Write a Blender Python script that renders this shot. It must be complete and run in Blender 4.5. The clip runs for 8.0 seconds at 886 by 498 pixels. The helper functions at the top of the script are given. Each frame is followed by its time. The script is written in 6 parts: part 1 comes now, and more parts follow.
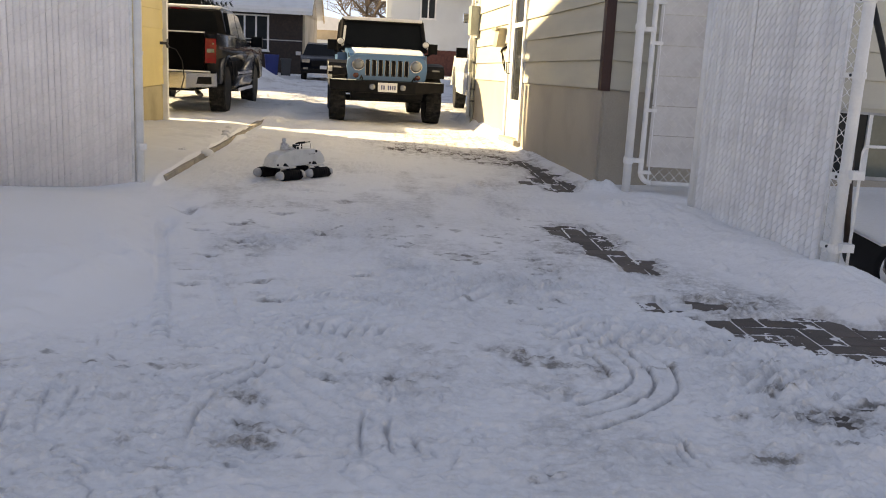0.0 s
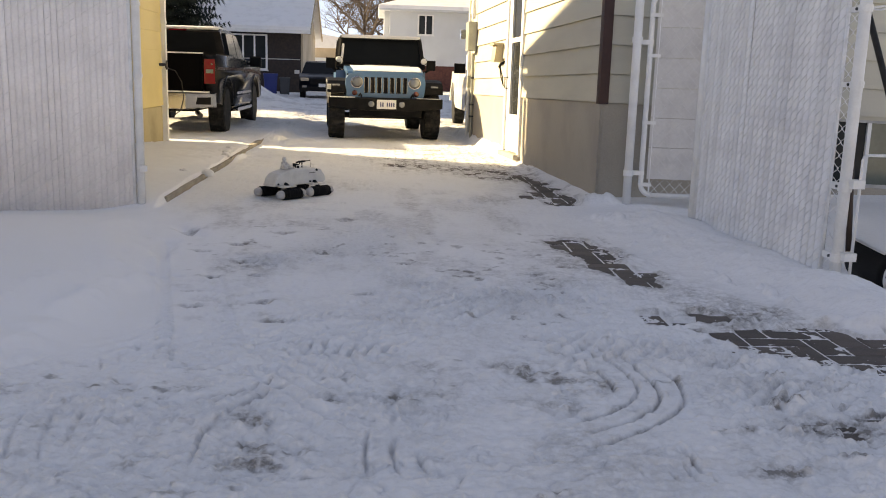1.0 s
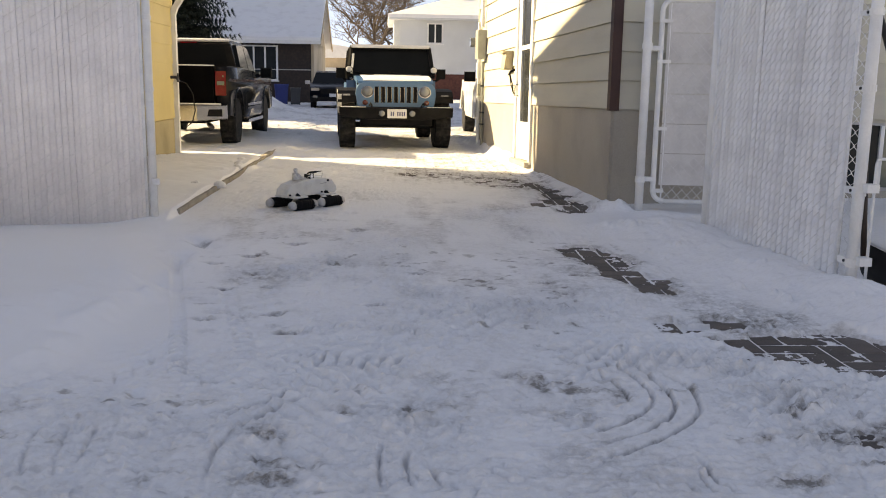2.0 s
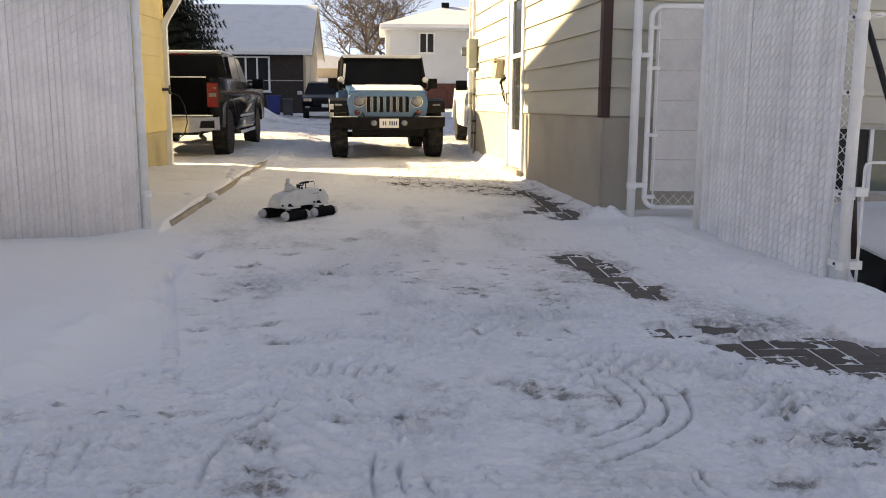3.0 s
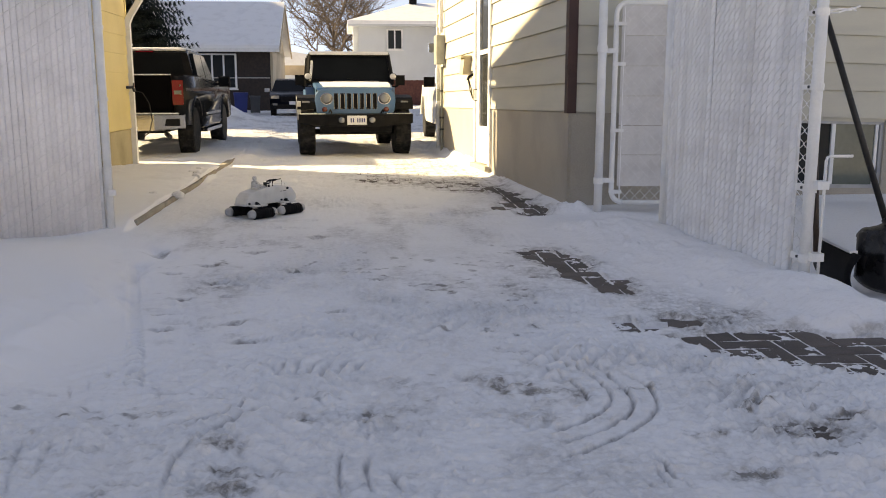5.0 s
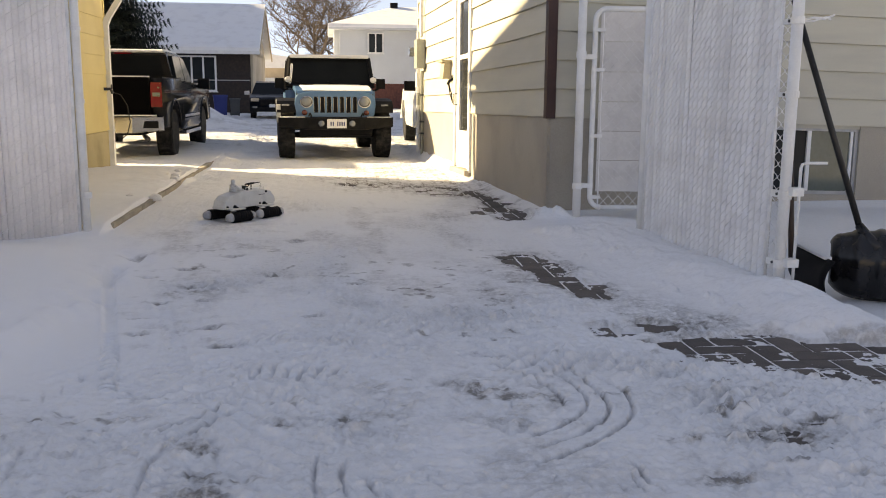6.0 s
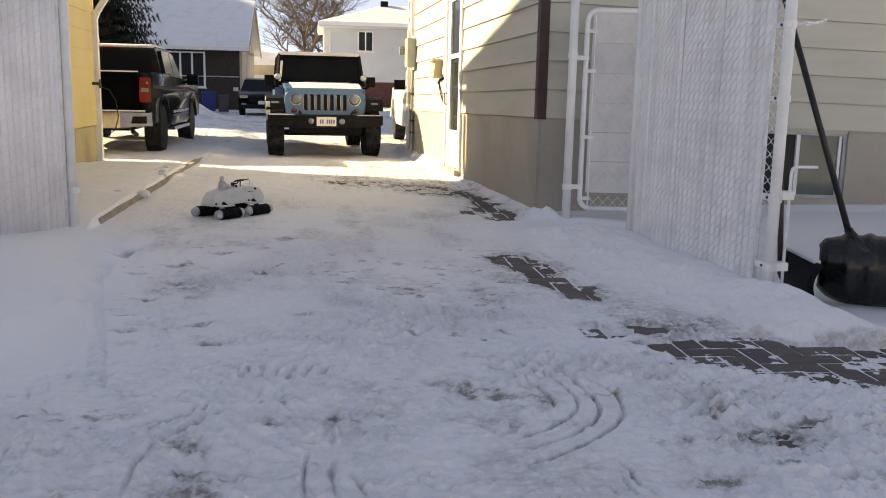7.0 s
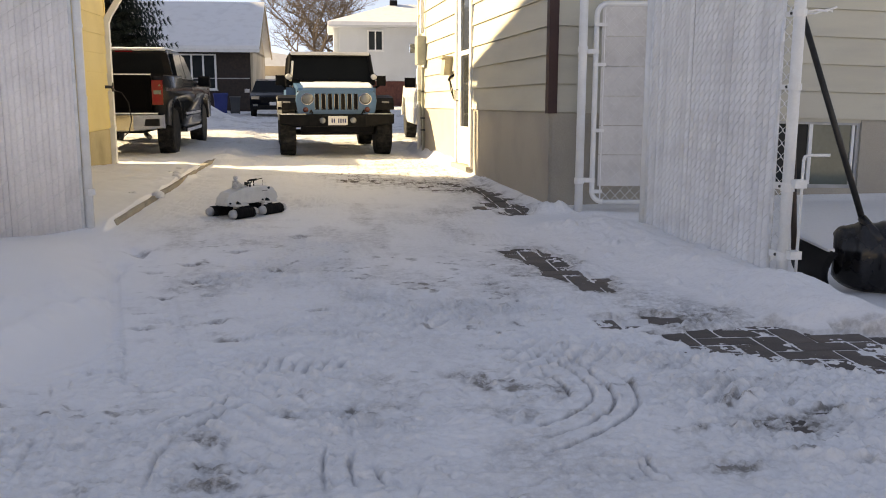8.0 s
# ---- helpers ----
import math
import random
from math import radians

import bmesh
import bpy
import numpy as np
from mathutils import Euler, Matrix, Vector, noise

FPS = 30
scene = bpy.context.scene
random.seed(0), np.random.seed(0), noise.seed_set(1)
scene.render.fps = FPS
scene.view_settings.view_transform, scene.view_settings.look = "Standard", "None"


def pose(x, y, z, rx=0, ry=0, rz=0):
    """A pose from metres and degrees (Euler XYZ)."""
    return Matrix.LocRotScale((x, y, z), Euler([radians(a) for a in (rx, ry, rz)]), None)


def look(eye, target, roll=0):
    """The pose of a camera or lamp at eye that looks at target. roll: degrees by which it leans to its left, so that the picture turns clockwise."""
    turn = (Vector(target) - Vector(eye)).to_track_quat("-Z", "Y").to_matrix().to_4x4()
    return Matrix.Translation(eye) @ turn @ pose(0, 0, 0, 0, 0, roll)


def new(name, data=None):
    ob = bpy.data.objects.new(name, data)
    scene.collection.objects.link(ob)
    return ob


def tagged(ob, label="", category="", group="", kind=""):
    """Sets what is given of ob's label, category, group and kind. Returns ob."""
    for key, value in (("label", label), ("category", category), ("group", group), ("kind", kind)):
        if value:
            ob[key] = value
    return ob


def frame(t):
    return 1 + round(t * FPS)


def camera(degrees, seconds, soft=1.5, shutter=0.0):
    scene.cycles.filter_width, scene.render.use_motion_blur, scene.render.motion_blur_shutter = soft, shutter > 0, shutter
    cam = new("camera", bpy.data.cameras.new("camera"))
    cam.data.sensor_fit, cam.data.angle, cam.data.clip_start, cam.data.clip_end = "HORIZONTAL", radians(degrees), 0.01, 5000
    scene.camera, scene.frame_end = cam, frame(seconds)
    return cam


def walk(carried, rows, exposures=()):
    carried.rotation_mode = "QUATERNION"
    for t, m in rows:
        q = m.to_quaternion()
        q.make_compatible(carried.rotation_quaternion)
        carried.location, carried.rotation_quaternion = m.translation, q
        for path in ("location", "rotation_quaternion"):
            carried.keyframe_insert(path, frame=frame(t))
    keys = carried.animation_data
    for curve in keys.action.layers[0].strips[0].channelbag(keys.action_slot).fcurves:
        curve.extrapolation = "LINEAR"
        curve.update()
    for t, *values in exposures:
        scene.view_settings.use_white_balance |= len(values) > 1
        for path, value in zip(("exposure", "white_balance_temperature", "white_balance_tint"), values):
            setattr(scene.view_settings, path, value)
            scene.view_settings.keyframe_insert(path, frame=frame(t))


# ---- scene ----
cam = camera(52.6, 8.0, 1.0)
EXPO, KELVIN, TINT = 1.51, 13200, 23
SKY_STRENGTH, SUN_STRENGTH, HORIZON_LIFT = 0.15, 4.8, 0.20
PATH = [
    (0, (-0.0050, -0.0130, 1.1389), (0.1595, 1.9365, 0.7237), 2.87),
    (0.5, (-0.0085, -0.0056, 1.1481), (0.1582, 1.9478, 0.7527), 2.44),
    (1, (-0.0059, -0.0106, 1.1490), (0.1542, 1.9458, 0.7660), 1.76),
    (1.5, (-0.0072, 0.0030, 1.1584), (0.1327, 1.9622, 0.7819), 1.32),
    (3, (0.0083, -0.0138, 1.1573), (0.1535, 1.9505, 0.8100), 0.26),
    (3.5, (0.0090, -0.0080, 1.1560), (0.1710, 1.9553, 0.8109), 0.30),
    (4, (0.0161, -0.0074, 1.1551), (0.1866, 1.9537, 0.8018), 0.14),
    (4.5, (0.0191, -0.0093, 1.1546), (0.2078, 1.9495, 0.7977), 0.03),
    (6, (0.0364, -0.0148, 1.1604), (0.2912, 1.9385, 0.8146), 0.46),
    (6.5, (0.0329, -0.0006, 1.1612), (0.3066, 1.9499, 0.8140), 0.98),
    (7, (0.0209, 0.0008, 1.1581), (0.3035, 1.9501, 0.8115), 1.25),
    (7.5, (0.0149, 0.0052, 1.1664), (0.2907, 1.9540, 0.8110), 1.29),
    (8, (0.0160, -0.0282, 1.1427), (0.2695, 1.9243, 0.7914), 0.15),
]
walk(cam, [(t, look(e, g, r)) for t, e, g, r in PATH], [(0, EXPO, KELVIN, TINT), (8, EXPO, KELVIN, TINT)])

# ---- light ----
SUN_AZ, SUN_EL = radians(65.3), radians(22.0)   # turned from ahead towards the left
sun_dir = Vector((-math.sin(SUN_AZ) * math.cos(SUN_EL), math.cos(SUN_AZ) * math.cos(SUN_EL), math.sin(SUN_EL)))
world = bpy.data.worlds.new("winter_sky")
scene.world = world
world.use_nodes = True
wn = world.node_tree.nodes
sky = wn.new("ShaderNodeTexSky")
sky.sky_type, sky.sun_disc = "NISHITA", False
sky.sun_elevation, sky.sun_rotation = SUN_EL, -SUN_AZ
sky.air_density, sky.dust_density, sky.ozone_density = 0.62, 0.0, 1.6
tc_, up_, nv_ = wn.new("ShaderNodeTexCoord"), wn.new("ShaderNodeVectorMath"), wn.new("ShaderNodeVectorMath")
up_.operation, nv_.operation = "ADD", "NORMALIZE"
up_.inputs[1].default_value = (0, 0, HORIZON_LIFT)   # hazeless winter air: the horizon is as clear as the sky above it
for a_, b_ in ((tc_.outputs["Generated"], up_.inputs[0]), (up_.outputs[0], nv_.inputs[0]), (nv_.outputs[0], sky.inputs[0]), (sky.outputs[0], wn["Background"].inputs[0])):
    world.node_tree.links.new(a_, b_)
wn["Background"].inputs[1].default_value = SKY_STRENGTH
sun = new("sun", bpy.data.lights.new("sun", "SUN"))
sun.data.energy, sun.data.angle, sun.data.color = SUN_STRENGTH, radians(0.6), (0.85, 0.93, 0.84)
sun.matrix_world = look(sun_dir * 60, (0, 0, 0))


# ---- materials ----
def surf(name, col, rough=0.6, metal=0.0, var=0.15, scale=3.0, fine=40.0, bump=0.1, bump_scale=None, tint=None,
         spread=0.0, coat=0.0, stretch=None, dist=0.004, spec=0.5):
    """A surface with large stains (tint), fine grain (var), roughness variation and bump."""
    m = bpy.data.materials.new(name)
    m.use_nodes = True
    nt = m.node_tree
    n, l = nt.nodes, nt.links
    b = n["Principled BSDF"]
    b.inputs["Metallic"].default_value = metal
    b.inputs["Coat Weight"].default_value = coat
    b.inputs["Specular IOR Level"].default_value = spec
    tc = n.new("ShaderNodeTexCoord")
    vec = tc.outputs["Object"]
    if stretch:
        mp = n.new("ShaderNodeMapping")
        mp.inputs["Scale"].default_value = stretch
        l.new(vec, mp.inputs[0])
        vec = mp.outputs[0]

    def nz(s, d=4):
        t = n.new("ShaderNodeTexNoise")
        t.inputs["Scale"].default_value, t.inputs["Detail"].default_value = s, d
        l.new(vec, t.inputs["Vector"])
        return t.outputs[0]

    big, small = nz(scale), nz(fine, 6)
    mix = n.new("ShaderNodeMix")
    mix.data_type = "RGBA"
    mix.inputs["A"].default_value = (*col, 1)
    mix.inputs["B"].default_value = (*(tint or [c * 0.72 for c in col]), 1)
    ramp = n.new("ShaderNodeMapRange")
    ramp.inputs["From Min"].default_value, ramp.inputs["From Max"].default_value = 0.45, 0.75
    l.new(big, ramp.inputs["Value"])
    l.new(ramp.outputs[0], mix.inputs["Factor"])
    hsv = n.new("ShaderNodeHueSaturation")
    vr = n.new("ShaderNodeMapRange")
    vr.inputs["From Min"].default_value, vr.inputs["From Max"].default_value = 0.25, 0.75
    vr.inputs["To Min"].default_value, vr.inputs["To Max"].default_value = 1 - var, 1 + var
    l.new(small, vr.inputs["Value"])
    val = vr.outputs[0]
    if spread:
        oi = n.new("ShaderNodeObjectInfo")
        ma = n.new("ShaderNodeMapRange")
        ma.inputs["To Min"].default_value, ma.inputs["To Max"].default_value = 1 - spread, 1 + spread
        l.new(oi.outputs["Random"], ma.inputs["Value"])
        mu = n.new("ShaderNodeMath")
        mu.operation = "MULTIPLY"
        l.new(val, mu.inputs[0])
        l.new(ma.outputs[0], mu.inputs[1])
        val = mu.outputs[0]
    l.new(val, hsv.inputs["Value"])
    l.new(mix.outputs["Result"], hsv.inputs["Color"])
    l.new(hsv.outputs[0], b.inputs["Base Color"])
    rr = n.new("ShaderNodeMapRange")
    rr.inputs["To Min"].default_value, rr.inputs["To Max"].default_value = max(0.02, rough - 0.12), min(1, rough + 0.12)
    l.new(big, rr.inputs["Value"])
    l.new(rr.outputs[0], b.inputs["Roughness"])
    if bump:
        bp = n.new("ShaderNodeBump")
        bp.inputs["Strength"].default_value, bp.inputs["Distance"].default_value = bump, dist
        l.new(nz(bump_scale, 6) if bump_scale else small, bp.inputs["Height"])
        l.new(bp.outputs[0], b.inputs["Normal"])
    return m


def glass(name, col=(0.010, 0.012, 0.014), rough=0.04):
    """Dark glass in front of an unlit inside: reflecting, nearly opaque."""
    return surf(name, col, rough, 0, 0.05, 2, 20, 0, spec=0.07)


M_siding = surf("cream_siding", (0.52, 0.495, 0.415), 0.55, var=0.05, scale=1.1, fine=60, bump=0.12, spread=0.03, tint=(0.46, 0.44, 0.38), stretch=(1, 1, 6))
M_found = surf("painted_concrete", (0.40, 0.36, 0.305), 0.85, var=0.10, scale=1.6, fine=90, bump=0.35, tint=(0.33, 0.295, 0.255))
M_brown = surf("brown_trim", (0.055, 0.018, 0.016), 0.5, var=0.1)
M_white = surf("white_paint", (0.78, 0.78, 0.77), 0.45, var=0.05, scale=5, fine=80, bump=0.08, tint=(0.66, 0.66, 0.65))
M_slat = surf("white_vinyl_slat", (0.83, 0.84, 0.85), 0.42, var=0.04, scale=4, fine=70, bump=0.06, spread=0.06, tint=(0.68, 0.68, 0.69))
M_panel = surf("pale_grey_slat", (0.60, 0.585, 0.57), 0.6, var=0.06, scale=6, fine=45, bump=0.2, spread=0.04, tint=(0.50, 0.485, 0.475))
# white slats again, the left fence's warm bounce light put into their colour
M_warmslat = surf("warm_lit_slat", (0.88, 0.835, 0.81), 0.5, var=0.05, scale=3, fine=60, bump=0.1, spread=0.04, tint=(0.76, 0.72, 0.70))
M_backing = surf("grey_gap_sheet", (0.60, 0.58, 0.57), 0.7, var=0.1, scale=5)
M_wire = surf("white_vinyl_wire", (0.80, 0.80, 0.80), 0.45, var=0.06, scale=9, fine=90, bump=0.05, tint=(0.6, 0.6, 0.6))
M_yellow = surf("yellow_siding", (0.70, 0.555, 0.255), 0.55, var=0.06, scale=1.4, fine=60, bump=0.12, spread=0.04, tint=(0.62, 0.485, 0.23))
M_ychalk = surf("tan_foundation", (0.46, 0.38, 0.23), 0.85, var=0.1, scale=2, fine=80, bump=0.3)
M_kerb = surf("kerb_concrete", (0.33, 0.29, 0.24), 0.9, var=0.2, scale=4, fine=120, bump=0.5, spread=0.08, tint=(0.22, 0.19, 0.16))
M_paver = surf("paver_brown", (0.112, 0.090, 0.080), 0.8, var=0.25, scale=9, fine=160, bump=0.5, spread=0.22, tint=(0.085, 0.070, 0.064))
M_greybox = surf("grey_metal_box", (0.33, 0.34, 0.30), 0.5, 0.2, var=0.06)
M_beigebox = surf("beige_box", (0.45, 0.38, 0.26), 0.6, var=0.08)
M_black = surf("black_plastic", (0.007, 0.007, 0.008), 0.6, spec=0.12, var=0.2, scale=8, fine=90, bump=0.15, tint=(0.015, 0.015, 0.016))
M_shovel = surf("black_poly", (0.009, 0.009, 0.010), 0.27, spec=0.45, var=0.2, scale=6, fine=60, bump=0.1, tint=(0.024, 0.024, 0.028))
M_handle = surf("dark_steel_handle", (0.03, 0.028, 0.026), 0.5, 0.3, var=0.2, scale=12)
M_rubber = surf("tyre_rubber", (0.012, 0.012, 0.013), 0.85, spec=0.2, var=0.25, scale=10, fine=80, bump=0.4, tint=(0.05, 0.05, 0.052))
M_rim = surf("alloy_rim", (0.35, 0.35, 0.36), 0.35, 0.9, var=0.08)
M_steelrim = surf("dark_rim", (0.06, 0.06, 0.065), 0.4, 0.7, var=0.1)
M_chrome = surf("chrome", (0.42, 0.43, 0.46), 0.22, 1.0, var=0.05, scale=5)
M_jeepblue = surf("light_blue_paint", (0.040, 0.145, 0.29), 0.35, 0.0, var=0.05, scale=4, coat=0.3, bump=0.03, tint=(0.05, 0.15, 0.27))
M_truckgrey = surf("dark_grey_paint", (0.012, 0.012, 0.0135), 0.22, 0.0, var=0.08, scale=3, coat=0.0, spec=0.12, bump=0.03, tint=(0.020, 0.020, 0.021))
# truck paint again, darker: the rear's dark reflection put into the colour
M_tailgate = surf("truck_paint_dark_rear", (0.003, 0.003, 0.0035), 0.35, 0.0, var=0.08, scale=3, spec=0.02, bump=0.03)
M_navy = surf("navy_paint", (0.006, 0.008, 0.014), 0.3, 0.0, var=0.08, spec=0.12, bump=0.02)
M_carwhite = surf("white_car_paint", (0.72, 0.70, 0.64), 0.35, 0.0, var=0.05, coat=0.5, bump=0.02)
M_redpaint = surf("red_car_paint", (0.35, 0.02, 0.02), 0.35, 0.0, var=0.08, coat=0.5, bump=0.02)
M_redlens = surf("red_lens", (0.20, 0.002, 0.010), 0.15, var=0.08, coat=0.5)
M_amber = surf("amber_lens", (0.13, 0.028, 0.02), 0.2, var=0.08, coat=0.6)
M_lamp = surf("lamp_lens", (0.19, 0.205, 0.22), 0.2, 0.3, var=0.08, coat=1.0)
M_glass = glass("car_glass")
# green-grey base colour stands in for what this pane reflects
M_reflpane = surf("pane_painted_reflection", (0.10, 0.125, 0.11), 0.06, 0, 0.1, 2, 20, 0, spec=0.45)
M_greyvinyl = surf("grey_vinyl", (0.42, 0.43, 0.44), 0.5, var=0.06, scale=5)
M_winglass = glass("window_glass", (0.03, 0.033, 0.035), 0.05)
M_plate = surf("number_plate", (0.75, 0.75, 0.76), 0.4, var=0.03)
M_inkblue = surf("plate_ink", (0.03, 0.05, 0.16), 0.5, var=0.03)
M_brick = surf("dark_brown_brick", (0.035, 0.023, 0.019), 0.85, var=0.3, scale=2, fine=9, bump=0.3, tint=(0.05, 0.034, 0.028))
# boards of the unseen yard walls, kept pale to send light back
M_board = surf("unseen_wall_board", (0.62, 0.58, 0.55), 0.85, var=0.25, scale=2, fine=30, bump=0.4, spread=0.15, tint=(0.45, 0.42, 0.40), stretch=(6, 6, 0.6))
M_redbrick = surf("red_brown_brick", (0.12, 0.04, 0.032), 0.85, var=0.3, scale=2, fine=9, bump=0.3)
M_whitesiding = surf("white_siding", (0.60, 0.63, 0.655), 0.6, var=0.04, scale=0.25, fine=30, bump=0.05)
M_tan = surf("tan_stucco", (0.52, 0.42, 0.31), 0.8, var=0.08, scale=0.8)
# pale coat for the painted fender glint and for the cowl frost
M_glintfrost = surf("sun_glint_and_frost", (0.62, 0.62, 0.60), 0.8, var=0.2, scale=9, fine=60, bump=0.3, tint=(0.22, 0.21, 0.20))
M_bark = surf("bark", (0.10, 0.075, 0.062), 0.9, var=0.3, scale=6, fine=40, bump=0.5)
M_needle = surf("spruce_needles", (0.022, 0.032, 0.020), 0.8, var=0.4, scale=1.2, fine=20, bump=0, tint=(0.012, 0.020, 0.013))
M_binblue = surf("blue_bin_plastic", (0.015, 0.05, 0.26), 0.45, var=0.08)
M_bingrey = surf("grey_bin_plastic", (0.10, 0.11, 0.12), 0.5, var=0.1)
M_roofgrey = surf("roof_shingle", (0.12, 0.11, 0.10), 0.9, var=0.3, scale=3, fine=30)
M_hull = surf("scuffed_white_hull", (0.62, 0.62, 0.60), 0.45, var=0.06, scale=9, fine=90, bump=0.1, tint=(0.50, 0.50, 0.49))
M_nose = surf("snowy_white_nose", (0.46, 0.46, 0.47), 0.6, var=0.06, scale=20, fine=120, bump=0.3)
M_doll = surf("white_camouflage_cloth", (0.60, 0.59, 0.57), 0.8, var=0.3, scale=30, fine=90, tint=(0.20, 0.20, 0.20))


def snow_material(name, dirt_dark):
    """Packed snow: soft white with faint dirty ice, fine grain and crumbs."""
    m = bpy.data.materials.new(name)
    m.use_nodes = True
    nt = m.node_tree
    n, l = nt.nodes, nt.links
    b = n["Principled BSDF"]
    tc = n.new("ShaderNodeTexCoord")

    def nz(s, d=5, r=0.55, st=None):
        t = n.new("ShaderNodeTexNoise")
        t.inputs["Scale"].default_value, t.inputs["Detail"].default_value, t.inputs["Roughness"].default_value = s, d, r
        src = tc.outputs["Object"]
        if st:
            mp = n.new("ShaderNodeMapping")
            mp.inputs["Scale"].default_value = st
            l.new(src, mp.inputs[0])
            src = mp.outputs[0]
        l.new(src, t.inputs["Vector"])
        return t.outputs[0]

    def rng(src, a, c, d=0.0, e=1.0):
        r = n.new("ShaderNodeMapRange")
        for k, v in zip(("From Min", "From Max", "To Min", "To Max"), (a, c, d, e)):
            r.inputs[k].default_value = v
        l.new(src, r.inputs["Value"])
        return r.outputs[0]

    mix = n.new("ShaderNodeMix")
    mix.data_type = "RGBA"
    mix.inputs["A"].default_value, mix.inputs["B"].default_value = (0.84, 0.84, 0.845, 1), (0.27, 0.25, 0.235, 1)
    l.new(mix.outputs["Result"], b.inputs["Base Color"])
    if dirt_dark:
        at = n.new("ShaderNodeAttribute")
        at.attribute_name = "dirt_dark"
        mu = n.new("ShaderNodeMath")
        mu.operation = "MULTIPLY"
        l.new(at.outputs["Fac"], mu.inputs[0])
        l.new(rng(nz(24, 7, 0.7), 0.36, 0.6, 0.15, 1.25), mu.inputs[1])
        # dark flecks: small shade between crumbs painted into the colour, plus icy bits
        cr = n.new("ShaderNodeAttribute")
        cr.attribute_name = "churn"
        crumb_shade = n.new("ShaderNodeMath")
        crumb_shade.operation = "MULTIPLY"
        l.new(cr.outputs["Fac"], crumb_shade.inputs[0])
        l.new(rng(nz(48, 8, 0.72, (0.6, 1, 1)), 0.50, 0.66, 0.0, 0.34), crumb_shade.inputs[1])
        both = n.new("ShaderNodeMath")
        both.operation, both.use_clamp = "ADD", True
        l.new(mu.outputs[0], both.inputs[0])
        l.new(crumb_shade.outputs[0], both.inputs[1])
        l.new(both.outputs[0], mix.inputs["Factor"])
    else:
        l.new(rng(nz(2), 0.5, 0.8, 0, 0.2), mix.inputs["Factor"])
    b.inputs["Roughness"].default_value = 0.75
    b.inputs["Subsurface Weight"].default_value = 0.0
    b.inputs["Specular IOR Level"].default_value = 0.3
    b1, b2 = n.new("ShaderNodeBump"), n.new("ShaderNodeBump")
    b1.inputs["Strength"].default_value, b1.inputs["Distance"].default_value = 0.8, 0.02
    b2.inputs["Strength"].default_value, b2.inputs["Distance"].default_value = 0.7, 0.005
    if dirt_dark:
        ch = n.new("ShaderNodeAttribute")
        ch.attribute_name = "churn"
        l.new(rng(ch.outputs["Fac"], 0, 1, 0.08, 0.9), b1.inputs["Strength"])
        l.new(rng(ch.outputs["Fac"], 0, 1, 0.2, 1.0), b2.inputs["Strength"])
    if dirt_dark:
        # wheel-torn crust on the street side
        st_ = n.new("ShaderNodeAttribute")
        st_.attribute_name = "street"
        b0 = n.new("ShaderNodeBump")
        b0.inputs["Distance"].default_value = 0.12
        l.new(rng(st_.outputs["Fac"], 0, 1, 0, 1.0), b0.inputs["Strength"])
        l.new(nz(6, 6, 0.65), b0.inputs["Height"])
        l.new(b0.outputs[0], b1.inputs["Normal"])
    l.new(nz(34, 8, 0.7), b1.inputs["Height"])
    l.new(nz(130, 4, 0.6), b2.inputs["Height"])
    l.new(b1.outputs[0], b2.inputs["Normal"])
    l.new(b2.outputs[0], b.inputs["Normal"])
    return m


M_snow = snow_material("packed_snow", True)
M_roofsnow = snow_material("fresh_snow", False)


# ---- mesh helpers ----
def mesh_ob(name, bm, material, smooth=False):
    me = bpy.data.meshes.new(name)
    bmesh.ops.recalc_face_normals(bm, faces=bm.faces)
    bm.to_mesh(me)
    bm.free()
    me.materials.append(material)
    if smooth:
        for p in me.polygons:
            p.use_smooth = True
    return new(name, me)


def part(name, bm, material, parent, label="", smooth=False):
    ob = mesh_ob(name, bm, material, smooth)
    ob.parent = parent
    if label:
        ob["label"] = label
    return ob


def root(name, m, label, category, group="", kind=""):
    """An Empty at the base of a thing."""
    ob = new(name)
    ob.empty_display_size = 0.1
    ob.matrix_world = m
    return tagged(ob, label, category, group, kind)


def hexa(bm, p):
    """A solid from eight corners: four below, four above, both round the same way."""
    v = [bm.verts.new(q) for q in p]
    for f in ((3, 2, 1, 0), (4, 5, 6, 7), (0, 1, 5, 4), (1, 2, 6, 5), (2, 3, 7, 6), (3, 0, 4, 7)):
        bm.faces.new([v[i] for i in f])
    return v


def box(x0, y0, z0, x1, y1, z1, bev=0.0, seg=2, bm=None):
    own = bm is None
    bm = bm or bmesh.new()
    hexa(bm, [(x0, y0, z0), (x1, y0, z0), (x1, y1, z0), (x0, y1, z0), (x0, y0, z1), (x1, y0, z1), (x1, y1, z1), (x0, y1, z1)])
    if bev and own:
        bevel(bm, bev, seg)
    return bm


def bevel(bm, off, seg=2, angle=30):
    e = [x for x in bm.edges if len(x.link_faces) == 2 and x.calc_face_angle(0) > radians(angle)]
    bmesh.ops.bevel(bm, geom=e, offset=off, segments=seg, affect="EDGES", clamp_overlap=True)
    return bm


